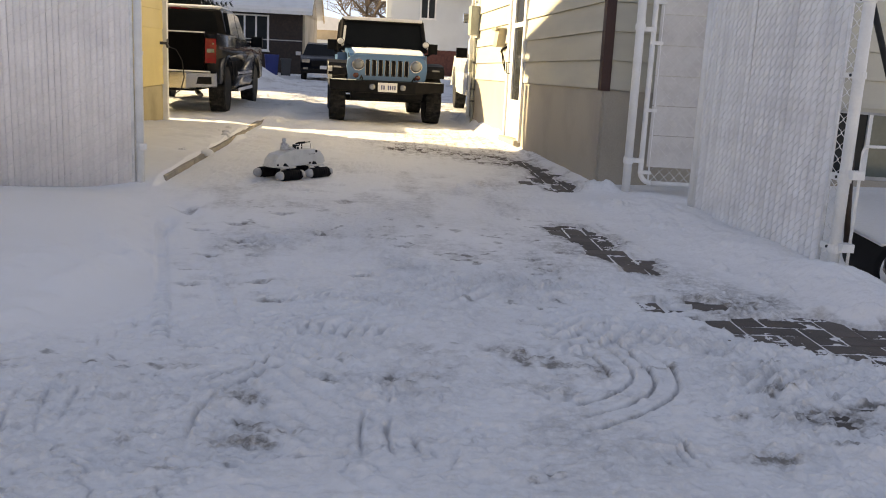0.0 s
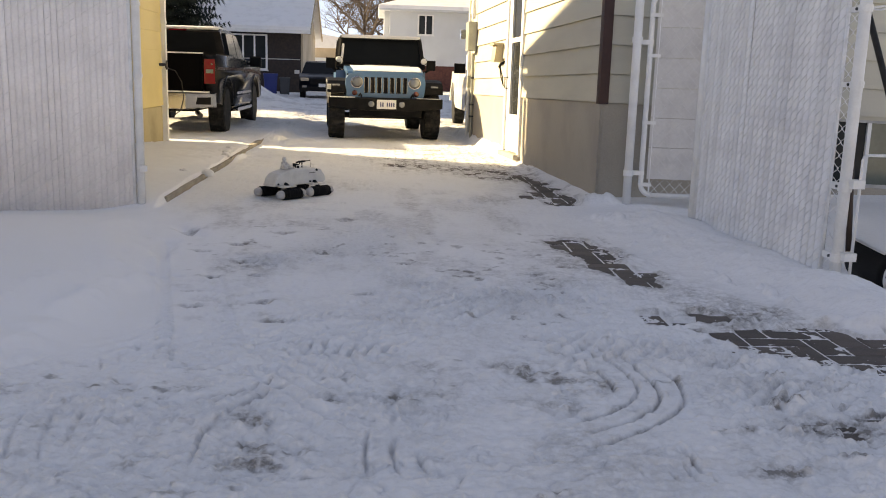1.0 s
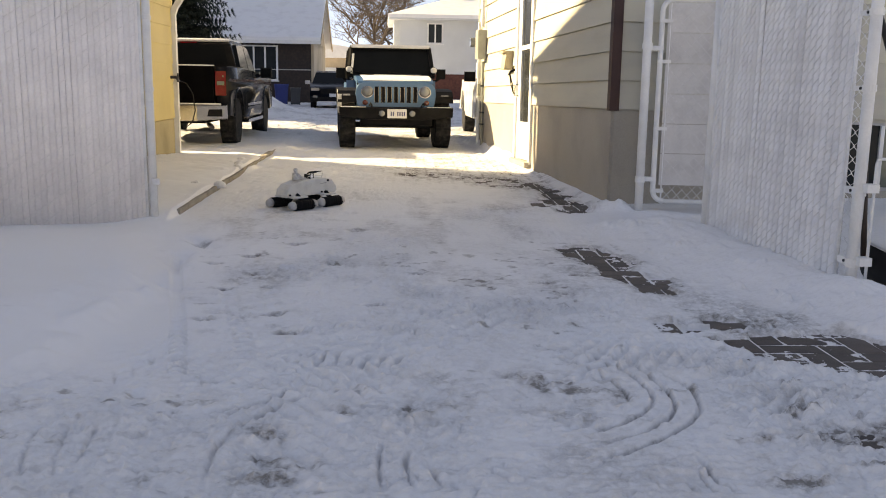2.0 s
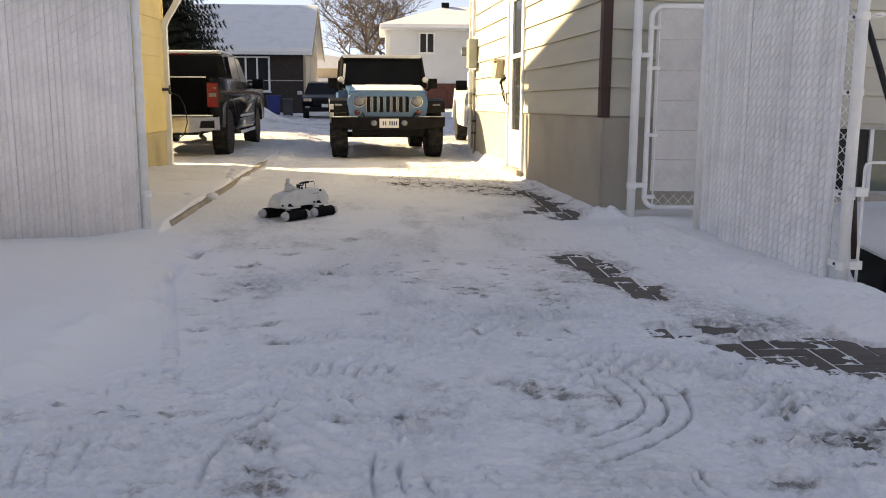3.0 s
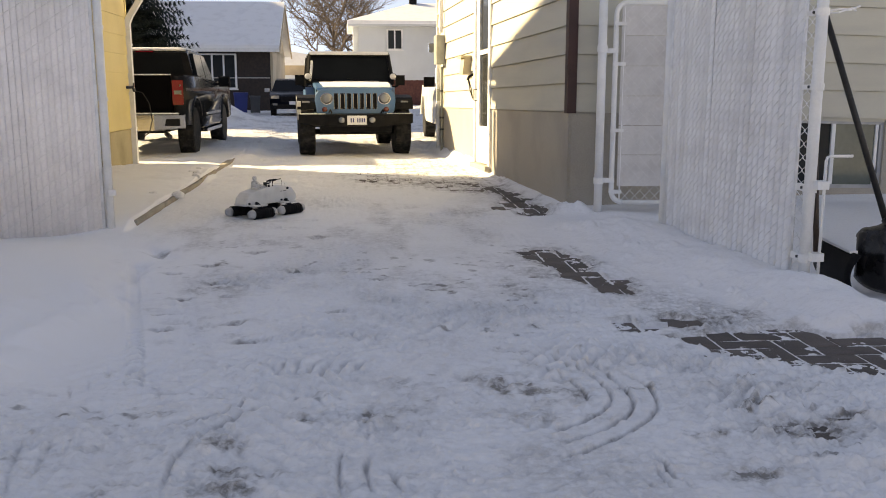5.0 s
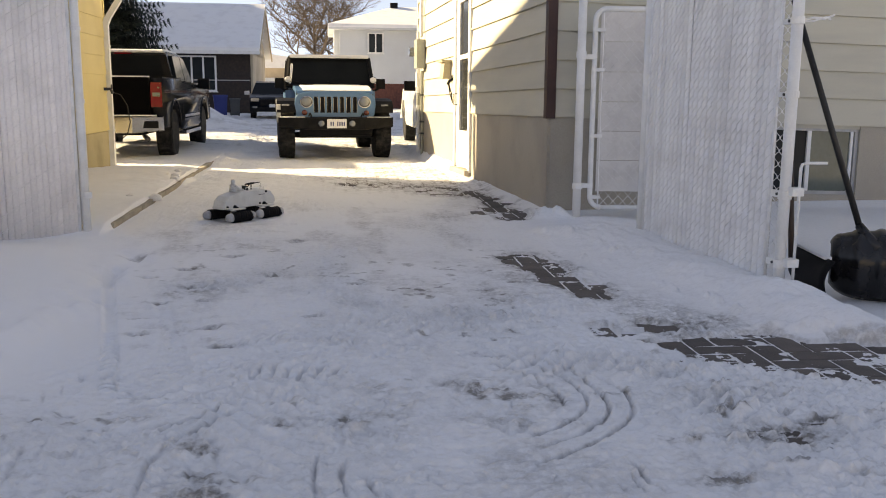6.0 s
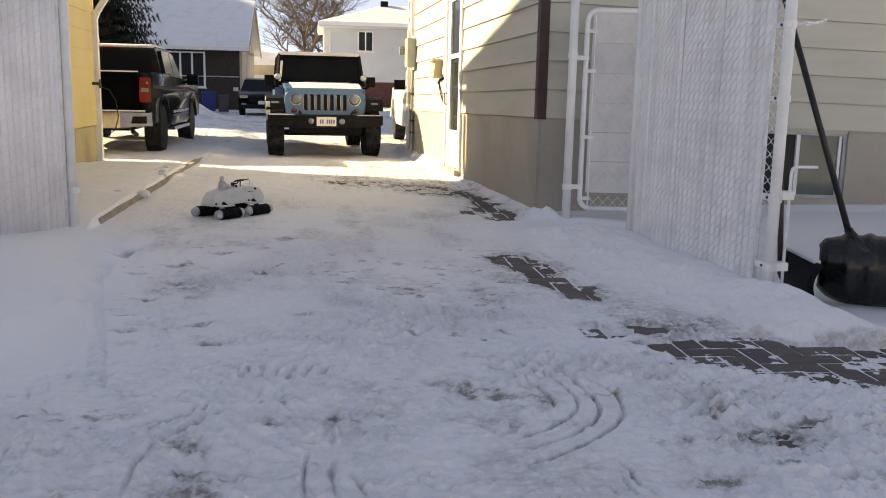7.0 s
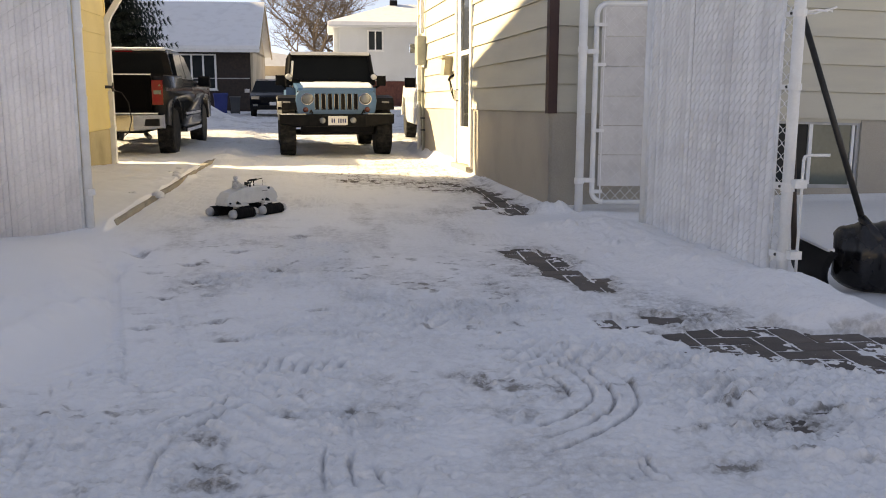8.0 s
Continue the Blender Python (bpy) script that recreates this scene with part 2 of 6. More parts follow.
def tube(path, r, n=8, bm=None, taper=None, cap=True):
    """A round bar along a line of points."""
    bm = bm or bmesh.new()
    pts = [Vector(p) for p in path]
    rings, side = [], None
    for i, p in enumerate(pts):
        a = (pts[min(i + 1, len(pts) - 1)] - pts[max(i - 1, 0)]).normalized()
        if side is None:
            side = a.cross(Vector((0, 0, 1)) if abs(a.z) < 0.9 else Vector((1, 0, 0))).normalized()
        side = (side - a * side.dot(a)).normalized()
        up = a.cross(side)
        rad = r if taper is None else r + (taper - r) * i / (len(pts) - 1)
        rings.append([bm.verts.new(p + (side * math.cos(k * math.tau / n) + up * math.sin(k * math.tau / n)) * rad) for k in range(n)])
    for a, b in zip(rings, rings[1:]):
        for k in range(n):
            bm.faces.new((a[k], a[(k + 1) % n], b[(k + 1) % n], b[k]))
    if cap:
        bm.faces.new(rings[0][::-1])
        bm.faces.new(rings[-1])
    return bm


def loft(rings, cap=True, bm=None):
    """A skin over closed rings of points."""
    bm = bm or bmesh.new()
    vs = [[bm.verts.new(p) for p in r] for r in rings]
    for a, b in zip(vs, vs[1:]):
        for k in range(len(a)):
            bm.faces.new((a[k], a[(k + 1) % len(a)], b[(k + 1) % len(a)], b[k]))
    if cap:
        bm.faces.new(vs[0][::-1])
        bm.faces.new(vs[-1])
    return bm


def lathe(profile, axis="x", n=24, bm=None, c=(0, 0, 0)):
    """Turn a profile of (along, radius) round an axis."""
    rings = []
    for a, r in profile:
        ring = []
        for k in range(n):
            u, v = r * math.cos(k * math.tau / n), r * math.sin(k * math.tau / n)
            q = {"x": (a, u, v), "y": (v, a, u), "z": (u, v, a)}[axis]
            ring.append((q[0] + c[0], q[1] + c[1], q[2] + c[2]))
        rings.append(ring)
    return loft(rings, True, bm)


def prism(profile, x0, x1, bev=0.0, seg=2, pull=None):
    """A side outline of (y, z) carried from x0 to x1; pull(y, z) narrows it per point."""
    def ring(x):
        return [(x * (pull(y, z) if pull else 1), y, z) for y, z in profile]
    bm = loft([ring(x0), ring(x1)])
    if bev:
        bevel(bm, bev, seg)
    return bm


# ---- ground: one sheet of snow that reaches the horizon ----
def hash2(i, j, seed):
    h = (i * 374761393 + j * 668265263 + seed * 974634777) & 0xFFFFFFFF
    h = ((h ^ (h >> 13)) * 1274126177) & 0xFFFFFFFF
    return ((h ^ (h >> 16)) & 0xFFFF) / 65535.0


def vnoise(x, y, s, seed=0):
    """Smooth noise in -1..1 with a cell of s metres."""
    u, v = x / s, y / s
    i, j = np.floor(u).astype(np.int64), np.floor(v).astype(np.int64)
    a, b = u - i, v - j
    a, b = a * a * (3 - 2 * a), b * b * (3 - 2 * b)
    n00, n10, n01, n11 = hash2(i, j, seed), hash2(i + 1, j, seed), hash2(i, j + 1, seed), hash2(i + 1, j + 1, seed)
    return 2 * ((n00 * (1 - a) + n10 * a) * (1 - b) + (n01 * (1 - a) + n11 * a) * b) - 1


def fbm(x, y, s, seed=0, octaves=4, gain=0.5):
    t, amp, tot = 0 * x, 1.0, 0.0
    for k in range(octaves):
        t = t + amp * vnoise(x + 13.7 * k, y - 7.1 * k, s / 2 ** k, seed + k)
        tot += amp
        amp *= gain
    return t / tot


def sstep(a, b, v):
    t = np.clip((v - a) / (b - a), 0, 1)
    return t * t * (3 - 2 * t)


def to_line(x, y, pts):
    """Distance to a line of points, and how far along it the nearest place lies."""
    best, along, run = np.full_like(x, 1e9), np.zeros_like(x), 0.0
    for (ax, ay), (bx, by) in zip(pts, pts[1:]):
        dx, dy = bx - ax, by - ay
        ln = math.hypot(dx, dy)
        t = np.clip(((x - ax) * dx + (y - ay) * dy) / ln ** 2, 0, 1)
        d = np.hypot(x - ax - t * dx, y - ay - t * dy)
        along = np.where(d < best, run + t * ln, along)
        best = np.minimum(best, d)
        run += ln
    return best, along


WALL_TURN, REAR_TURN = radians(3.3), radians(2.0)
WALL_O = Vector((2.13, 8.36, 0))


def wall_x(y):
    return 2.13 - math.tan(WALL_TURN) * (y - 8.36)


UX, UY, J = 0.1365, 0.1235, 0.007      # half a paver's length, either way
OX, OY = 1.70, 3.72                     # a corner of the herringbone
TURN = radians(-1.6)


def paver_grid(x, y):
    """Place in the herringbone, in half pavers."""
    a, b = x - OX, y - OY
    return (a * math.cos(TURN) + b * math.sin(TURN)) / UX, (b * math.cos(TURN) - a * math.sin(TURN)) / UY


def paver_chance(x, y):
    """One random value in -1..1 for each paver of the herringbone."""
    u, v = paver_grid(x, y)
    i, j = np.floor(u).astype(np.int64), np.floor(v).astype(np.int64)
    k = (i - j) % 4
    return 2 * hash2(i - (k == 1), j - (k == 2), 91) - 1


def paver_edge(x, y):
    """Distance to the nearest joint of the herringbone."""
    u, v = paver_grid(x, y)
    i, j = np.floor(u), np.floor(v)
    k = (i - j).astype(np.int64) % 4
    flat = (k == 0) | (k == 1)
    a, b = u - i + (k == 1), v - j + (k == 2)
    return np.minimum(UX * np.minimum(a, np.where(flat, 2, 1) - a), UY * np.minimum(b, np.where(flat, 1, 2) - b))


def bare_mask(x, y):
    """Above 0 where the pavers are swept bare."""
    each = paver_chance(x, y)
    wob = 0.5 * fbm(x, y, 0.30, 40, 4, 0.6) + 0.5 * fbm(x, y, 0.07, 44, 3, 0.6)
    low = np.interp(x, [1.4, 1.53, 1.61, 1.7, 1.82, 1.95, 2.07, 2.25, 3.4], [4.0, 3.85, 3.66, 3.52, 3.41, 3.32, 3.22, 3.15, 2.95])
    top = np.interp(x, [1.4, 1.6, 1.7, 2.07, 2.18, 2.3, 2.67, 3.4], [3.9, 3.95, 3.97, 4.0, 3.98, 3.84, 3.78, 3.72])
    m = np.minimum((y - low) / 0.035, (top - y) / 0.06 + 0.7 * each) + 0.9 * wob
    for pts, w in (
        ([(1.40, 6.2), (1.46, 5.8), (1.48, 5.4), (1.55, 5.0), (1.57, 4.85)], 0.10),
        ([(1.47, 4.16), (1.62, 4.18)], 0.075),
        ([(1.70, 10.3), (1.77, 9.4), (1.80, 8.6), (1.80, 8.1)], 0.13),
    ):
        d, _ = to_line(x, y, pts)
        m = np.maximum(m, (w + 0.04 - d) / 0.08 + 0.6 * wob + 1.2 * each)
    fine = fbm(x, y, 0.09, 47, 4, 0.65)
    for cx, cy, rx, ry in ((1.57, 2.70, 0.06, 0.05), (1.63, 2.74, 0.05, 0.03), (1.77, 2.84, 0.04, 0.02)):
        q = np.hypot((x - cx) / (1.25 * rx), (y - cy) / (1.25 * ry))
        m = np.maximum(m, 0.75 - 0.75 * q + 0.9 * fine + 1.5 * fbm(x, y, 0.035, 48, 3, 0.7))
    # half-covered stretches, where only crowns of pavers show
    d, _ = to_line(x, y, [(0.5, 11.3), (1.1, 10.9), (1.5, 10.1)])
    m = np.maximum(m, np.minimum(0.15, (0.3 - d) / 0.2) - 0.1 + 1.0 * fine + 0.5 * each)
    q = np.hypot((x - 0.95) / 0.85, (y - 12.2) / 1.5)
    m = np.maximum(m, np.minimum(0.1, (1 - q) * 2) - 0.65 + 1.0 * fine + 0.5 * each)
    d, _ = to_line(x, y, [(1.60, 4.85), (1.70, 4.5), (1.80, 4.1)])
    m = np.maximum(m, np.minimum(0.1, (0.2 - d) / 0.15) - 0.50 + 0.8 * fine + 0.7 * each)
    return m


def rounded(pts):
    """The same line with its corners cut twice."""
    for _ in range(2):
        out = [pts[0]]
        for (ax, ay), (bx, by) in zip(pts, pts[1:]):
            out += [(0.75 * ax + 0.25 * bx, 0.75 * ay + 0.25 * by), (0.25 * ax + 0.75 * bx, 0.25 * ay + 0.75 * by)]
        pts = out + [pts[-1]]
    return pts


def near_line(x, y, pts, pad):
    """Rows and columns of a regular sheet that lie round a line."""
    px, py = [p[0] for p in pts], [p[1] for p in pts]
    cols = np.where((x[0] > min(px) - pad) & (x[0] < max(px) + pad))[0]
    rows = np.where((y[:, 0] > min(py) - pad) & (y[:, 0] < max(py) + pad))[0]
    return slice(rows[0], rows[-1] + 1), slice(cols[0], cols[-1] + 1)


def ridges(z, x, y, line, width, pitch, depth, lugs=(0.3, 0.8), slant=0.0):
    """A tyre or screw track: a shallow trough with sharp cross lugs."""
    sl = near_line(x, y, line, 0.3)
    x, y = x[sl], y[sl]
    d, s = to_line(x, y, rounded(line))
    inside = 1 - sstep(width * 0.6, width * 1.5, d)
    rim = np.exp(-((d - width * 1.3) / (0.25 * width)) ** 2)
    ph = ((s + slant * d - 0.8 * d * d / width) / pitch) % 1.0
    lug = -np.exp(-((ph - 0.5) / 0.17) ** 2) + 0.35
    ends = sstep(0, 0.35, s) * (1 - sstep(s.max() - 0.06, s.max(), s))
    on = sstep(lugs[0] * s.max(), lugs[1] * s.max(), s) * (0.7 + 0.5 * vnoise(x, y, 0.09, 93))
    z[sl] += ends * (inside * depth * (-0.35 + 1.5 * lug * on) + 0.06 * depth * rim)


def groove(z, x, y, line, depth, wid=0.008):
    """A narrow cut with a thin rim, as the screw drums leave it."""
    depth, wid = 1.35 * depth, 0.8 * wid
    sl = near_line(x, y, line, 0.12)
    x, y = x[sl], y[sl]
    d, s = to_line(x, y, rounded(line))
    d = d + 0.004 * vnoise(x, y, 0.05, 94)
    ends = sstep(0, 0.12, s) * (1 - sstep(s.max() - 0.12, s.max(), s))
    # note where the cut's bottom lies, to colour it darker
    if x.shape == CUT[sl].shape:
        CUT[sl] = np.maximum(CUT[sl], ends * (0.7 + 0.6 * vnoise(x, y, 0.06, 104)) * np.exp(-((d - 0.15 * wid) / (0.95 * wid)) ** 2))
    z[sl] += ends * depth * (0.75 + 0.45 * vnoise(x, y, 0.11, 95)) * (0.10 * np.exp(-((d - 2.4 * wid) / (1.2 * wid)) ** 2) - np.exp(-(d / wid) ** 2))


def left_edge(y):
    return np.interp(y, [2.2, 3.0, 3.5, 3.9, 4.6, 5.8, 6.8, 7.4], [-2.2, -1.7, -1.15, -1.0, -1.12, -1.42, -1.66, -1.75])


def right_edge(y):
    return np.interp(y, [2.0, 3.2, 3.73, 4.02, 4.46, 4.89, 5.38, 5.76, 6.43, 7.2, 8.0], [4.5, 3.4, 2.42, 2.12, 2.02, 1.95, 1.83, 1.74, 1.58, 1.62, 1.95])


HEELS = ((-0.62, 6.3, 0.09), (-0.88, 5.84, 0.07), (-0.75, 5.28, 0.10), (-0.89, 4.88, 0.06), (-0.65, 4.94, 0.05), (-0.94, 4.57, 0.05), (-0.55, 4.35, 0.09),
         (-0.86, 4.24, 0.06), (-0.45, 4.00, 0.07), (-0.04, 4.51, 0.05), (-1.06, 5.58, 0.06), (-1.30, 6.41, 0.10), (-0.3, 5.6, 0.07), (0.2, 5.3, 0.06), (-0.2, 6.9, 0.09), (0.95, 5.06, 0.07))


def ground_height(x, y):
    drive = sstep(left_edge(y) - 0.15, left_edge(y) + 0.5, x + 0.2 * fbm(x, y, 0.6, 87, 3)) * (1 - sstep(right_edge(y) - 0.2, right_edge(y) + 0.1, x))
    z = 0.014 + 0.010 * fbm(x, y, 1.6, 1) + 0.02 * sstep(10, 60, np.hypot(x, y)) * fbm(x, y, 2.5, 2)
    # trampled, churned surface
    churn = 0.30 + 0.70 * sstep(-0.05, 0.4, fbm(x, y, 0.9, 9, 3))
    churn = churn * (1 - 0.5 * sstep(4.6, 6.0, y)) + 0.4 * sstep(1.1, 1.5, x) * (1 - sstep(3.2, 3.8, y))
    churn = churn * (1 - 0.65 * (1 - sstep(0.5, 0.62, np.hypot(x - 0.66, y - 3.17))) * sstep(0.65, 0.85, x))
    churn = churn * (1 - 0.5 * (1 - sstep(2.7, 3.0, y)) * (1 - sstep(0.6, 1.1, x)))
    lumps = fbm(x, y, 0.17, 20, 5, 0.55)
    z = z + drive * churn * (0.044 * lumps + 0.024 * np.abs(fbm(x, y, 0.06, 27, 3, 0.6)) + 0.010 * sstep(0.2, 0.55, fbm(x, y, 0.05, 29, 2)))
    nick = np.abs(fbm(x * 0.55, y, 0.11, 76, 3, 0.55))
    z = z - drive * (0.4 + 0.6 * churn) * 0.018 * (1 - sstep(0.0, 0.06, nick)) * sstep(0.0, 0.5, fbm(x, y, 0.5, 78, 2) + 0.25) * (1 - sstep(5, 7, y))
    # loose crumbs and thin flakes
    crumb = sstep(0.30, 0.50, vnoise(x, y, 0.030, 96) + 0.25 * lumps) * (0.5 + 0.5 * vnoise(x, y, 0.08, 97))
    z = z + drive * churn * (1 - sstep(5.5, 8, y)) * ((0.016 + 0.010 * sstep(-0.1, 0.6, x)) * crumb + 0.012 * vnoise(x, y, 0.022, 98))
    crust = fbm(x * 0.5, y * 1.3, 0.055, 112, 4, 0.65)
    z = z + drive * (0.35 + 0.65 * churn) * (1 - sstep(4.0, 5.2, y)) * ((0.015 + 0.009 * sstep(-0.1, 0.6, x)) * crust + 0.009 * np.abs(vnoise(x, y, 0.02, 116)))
    # footprints and dimples
    pits = vnoise(x * 0.8, y * 1.2, 0.24, 60) + 0.25 * lumps
    z = z - drive * 0.022 * sstep(0.62, 0.75, pits) * (1 - sstep(8, 12, y)) * (0.4 + 0.6 * sstep(-0.1, 0.3, fbm(x, y, 1.3, 66)))
    # combed marks of the screw drums
    comb = np.sin((0.8 * x + 0.6 * y + 0.05 * lumps) * math.tau / 0.085) * sstep(0.05, 0.35, fbm(x, y, 0.9, 68, 2))
    comb = comb + np.sin((0.75 * x - 0.66 * y + 0.05 * lumps) * math.tau / 0.08) * sstep(0.05, 0.35, fbm(x, y, 0.8, 71, 2))
    comb = np.sign(comb) * np.abs(comb) ** 0.7
    z = z + drive * (0.009 + 0.005 * sstep(0.0, 0.6, x)) * comb * sstep(-0.1, 0.5, fbm(x, y, 0.3, 73, 3)) * (1 - sstep(4.6, 5.4, y))
    # tracks
    ridges(z, x, y, [(-1.42, 6.1), (-1.24, 5.34), (-1.11, 4.76), (-0.94, 4.04), (-0.80, 3.38)], 0.030, 0.060, 0.046, (0.60, 0.78))
    ridges(z, x, y, [(-0.98, 5.3), (-0.82, 4.71), (-0.72, 4.28), (-0.63, 3.93), (-0.56, 3.58)], 0.036, 0.06, 0.022, (0.28, 0.45))
    ridges(z, x, y, [(-0.52, 3.9), (-0.33, 3.62), (-0.12, 3.62), (0.12, 3.54)], 0.10, 0.062, 0.028, (0.0, 0.3), 0.7)
    ridges(z, x, y, [(-0.46, 3.86), (-0.31, 4.10), (-0.05, 4.17), (0.2, 4.0)], 0.07, 0.06, 0.022, (0.1, 0.4), -0.6)
    ridges(z, x, y, [(0.98, 4.70), (1.16, 4.5), (1.36, 4.55)], 0.08, 0.08, 0.022, (0.0, 0.3), 0.5)
    ridges(z, x, y, [(-0.62, 3.2), (-0.35, 3.35), (-0.05, 3.3)], 0.06, 0.055, 0.015, (0.0, 0.3), 0.6)
    # where the little vehicle has spun round
    groove(z, x, y, [(1.10, 3.43), (1.16, 3.35), (1.19, 3.23), (1.16, 3.06), (1.11, 2.93), (0.97, 2.77), (0.80, 2.63), (0.63, 2.56)], 0.026, 0.010)
    groove(z, x, y, [(0.62, 3.83), (0.90, 3.68), (1.02, 3.56), (1.08, 3.32), (1.08, 3.10), (1.02, 2.93), (0.86, 2.78), (0.70, 2.68)], 0.028, 0.010)
    groove(z, x, y, [(0.56, 3.81), (0.82, 3.69), (0.96, 3.52), (1.02, 3.28), (1.01, 3.12), (0.93, 2.97), (0.79, 2.83), (0.66, 2.82)], 0.026, 0.010)
    groove(z, x, y, [(0.60, 3.68), (0.79, 3.57), (0.89, 3.37), (0.92, 3.19), (0.89, 3.04)], 0.020, 0.009)
    groove(z, x, y, [(0.98, 2.60), (0.98, 2.45), (1.03, 2.28)], 0.030)
    groove(z, x, y, [(0.95, 2.52), (0.96, 2.32)], 0.030)
    groove(z, x, y, [(0.90, 2.48), (0.89, 2.30)], 0.026)
    groove(z, x, y, [(0.78, 2.50), (0.80, 2.32)], 0.016)
    groove(z, x, y, [(-0.26, 3.22), (-0.40, 3.05), (-0.50, 2.82), (-0.53, 2.64), (-0.52, 2.44)], 0.034, 0.012)
    groove(z, x, y, [(-0.30, 3.28), (-0.45, 3.10), (-0.58, 2.94)], 0.020)
    groove(z, x, y, [(-0.34, 3.11), (-0.50, 3.05), (-0.66, 3.02)], 0.016)
    groove(z, x, y, [(-1.13, 2.92), (-1.11, 2.68), (-1.03, 2.44)], 0.012)
    groove(z, x, y, [(-1.05, 2.94), (-1.00, 2.63), (-0.94, 2.44)], 0.014)
    groove(z, x, y, [(-0.95, 2.94), (-0.94, 2.71), (-0.91, 2.54)], 0.012)
    groove(z, x, y, [(-0.89, 2.93), (-0.87, 2.70)], 0.011)
    groove(z, x, y, [(0.00, 2.76), (-0.02, 2.56), (0.00, 2.38)], 0.022, 0.009)
    groove(z, x, y, [(0.09, 2.72), (0.06, 2.56), (0.10, 2.36)], 0.022, 0.009)
    groove(z, x, y, [(0.13, 2.62), (0.15, 2.49), (0.20, 2.36)], 0.020, 0.009)
    for cx, cy in ((-0.985, 3.45), (-1.03, 3.36), (-0.95, 3.60), (-0.71, 2.48), (0.42, 3.1), (0.3, 2.9), (0.25, 3.8), (0.38, 3.9)):
        groove(z, x, y, [(cx - 0.03, cy + 0.10), (cx, cy), (cx + 0.02, cy - 0.09)], 0.012, 0.007)
    # deep scuffs at the head of the first track
    for ax, ay, bx, by, w, h in ((-1.33, 5.95, -1.27, 5.45, 0.055, 0.05), (-1.40, 6.55, -1.20, 6.18, 0.06, 0.04), (-1.22, 4.92, -1.06, 4.90, 0.025, 0.02)):
        d, _ = to_line(x, y, [(ax, ay), (bx, by)])
        z = z - h * np.exp(-(d / w) ** 2) * (1 + 0.5 * fbm(x, y, 0.09, 109, 3))
    # heel marks scuffed through to the grey ice
    for cx, cy, w in HEELS:
        w = 0.8 * w
        q = ((x - cx) / w) ** 2 + ((y - cy - 0.25 * (x - cx) ** 2 / w) / (0.6 * w)) ** 2
        z = z - 0.026 * np.exp(-q ** 2)
    # smooth drifts at either side
    dl = left_edge(y) + 0.05 * fbm(x, y, 0.5, 31) - x
    bank = sstep(0.0, 0.9, dl) * (1 - sstep(6.9, 7.25, y)) * sstep(1.0, 3.4, y)
    z = z + bank * (0.03 + 0.02 * fbm(x, y, 0.9, 33, 3) - 0.02 * sstep(6.0, 7.2, y))
    wander = 0.10 * fbm(x, y, 0.6, 32, 4, 0.5)
    foot = np.interp(y, [2.6, 3.0, 3.4, 4.0, 4.76, 5.2, 5.8, 7.0], [-1.45, -1.22, -1.02, -1.06, -1.17, -1.22, -1.38, -1.70])
    top = foot - np.interp(y, [3.0, 4.0, 4.8, 6.0], [0.9, 0.62, 0.34, 0.36])
    drift = sstep(0, 1, np.clip((foot + wander - x) / (foot - top), 0, 1))
    z = z + (0.085 + 0.02 * fbm(x, y, 0.7, 35, 3)) * drift * sstep(2.5, 3.2, y) * (1 - 0.7 * sstep(5.2, 7.1, y))
    edge, _ = to_line(x, y, [(-1.38, 3.25), (-1.36, 3.7), (-1.30, 4.2), (-1.26, 4.7)])
    z = z + 0.05 * np.exp(-(edge / 0.10) ** 2) * (0.6 + 0.8 * fbm(x, y, 0.22, 118, 3)) * (1 - sstep(-1.30, -1.0, x))
    for cx, cy, w, h in ((-1.20, 4.62, 0.07, 0.05), (-1.38, 4.85, 0.10, 0.035), (-1.24, 5.15, 0.08, 0.025), (-1.53, 4.4, 0.13, 0.03), (-1.2, 5.5, 0.09, 0.02), (-1.66, 4.05, 0.16, 0.03), (-1.36, 5.7, 0.07, -0.03), (-1.45, 5.2, 0.06, -0.015)):
        z = z + h * np.exp(-((x - cx) / w) ** 2 - ((y - cy) / (1.6 * w)) ** 2) * (1 + 0.6 * fbm(x, y, 0.12, 46, 3))
    z = z - 0.022 * sstep(6.2, 7.0, y) * (1 - sstep(7.15, 7.4, y)) * sstep(0.0, 0.3, dl)
    z = z + sstep(0.0, 0.3, dl) * 0.006 * fbm(x, y, 0.35, 34, 3, 0.5)
    dr = x - right_edge(y) - 0.10 * fbm(x, y, 0.55, 36, 4, 0.55)
    gate_x = 2.55 + 0.02 * (6.8 - y)
    bank = sstep(-0.02, 0.40, dr) * (1 - sstep(7.0, 7.7, y)) * sstep(2.0, 3.6, y)
    fall = 1 - 0.8 * sstep(gate_x - 0.02, gate_x + 0.26, x) * sstep(3.5, 4.1, y)
    z = z + bank * fall * (0.070 + 0.035 * fbm(x, y, 0.6, 38, 4) + 0.032 * fbm(x, y, 0.16, 39, 4, 0.55))
    crest = np.interp(y, [3.9, 4.5, 5.0, 6.0, 6.8], [2.60, 2.50, 2.36, 2.26, 2.20])
    z = z + (0.030 + 0.035 * fbm(x, y, 0.34, 42, 4, 0.55)) * np.exp(-((x - crest) / 0.17) ** 2) * sstep(3.6, 4.3, y) * (1 - sstep(6.6, 7.0, y))
    # clods rolled down its flank
    clod = sstep(0.30, 0.62, fbm(x, y, 0.12, 43, 3, 0.5))
    z = z + 0.034 * clod * sstep(0.0, 0.12, dr) * (1 - sstep(0.30, 0.55, dr)) * sstep(3.4, 4.2, y) * (1 - sstep(6.8, 7.2, y))
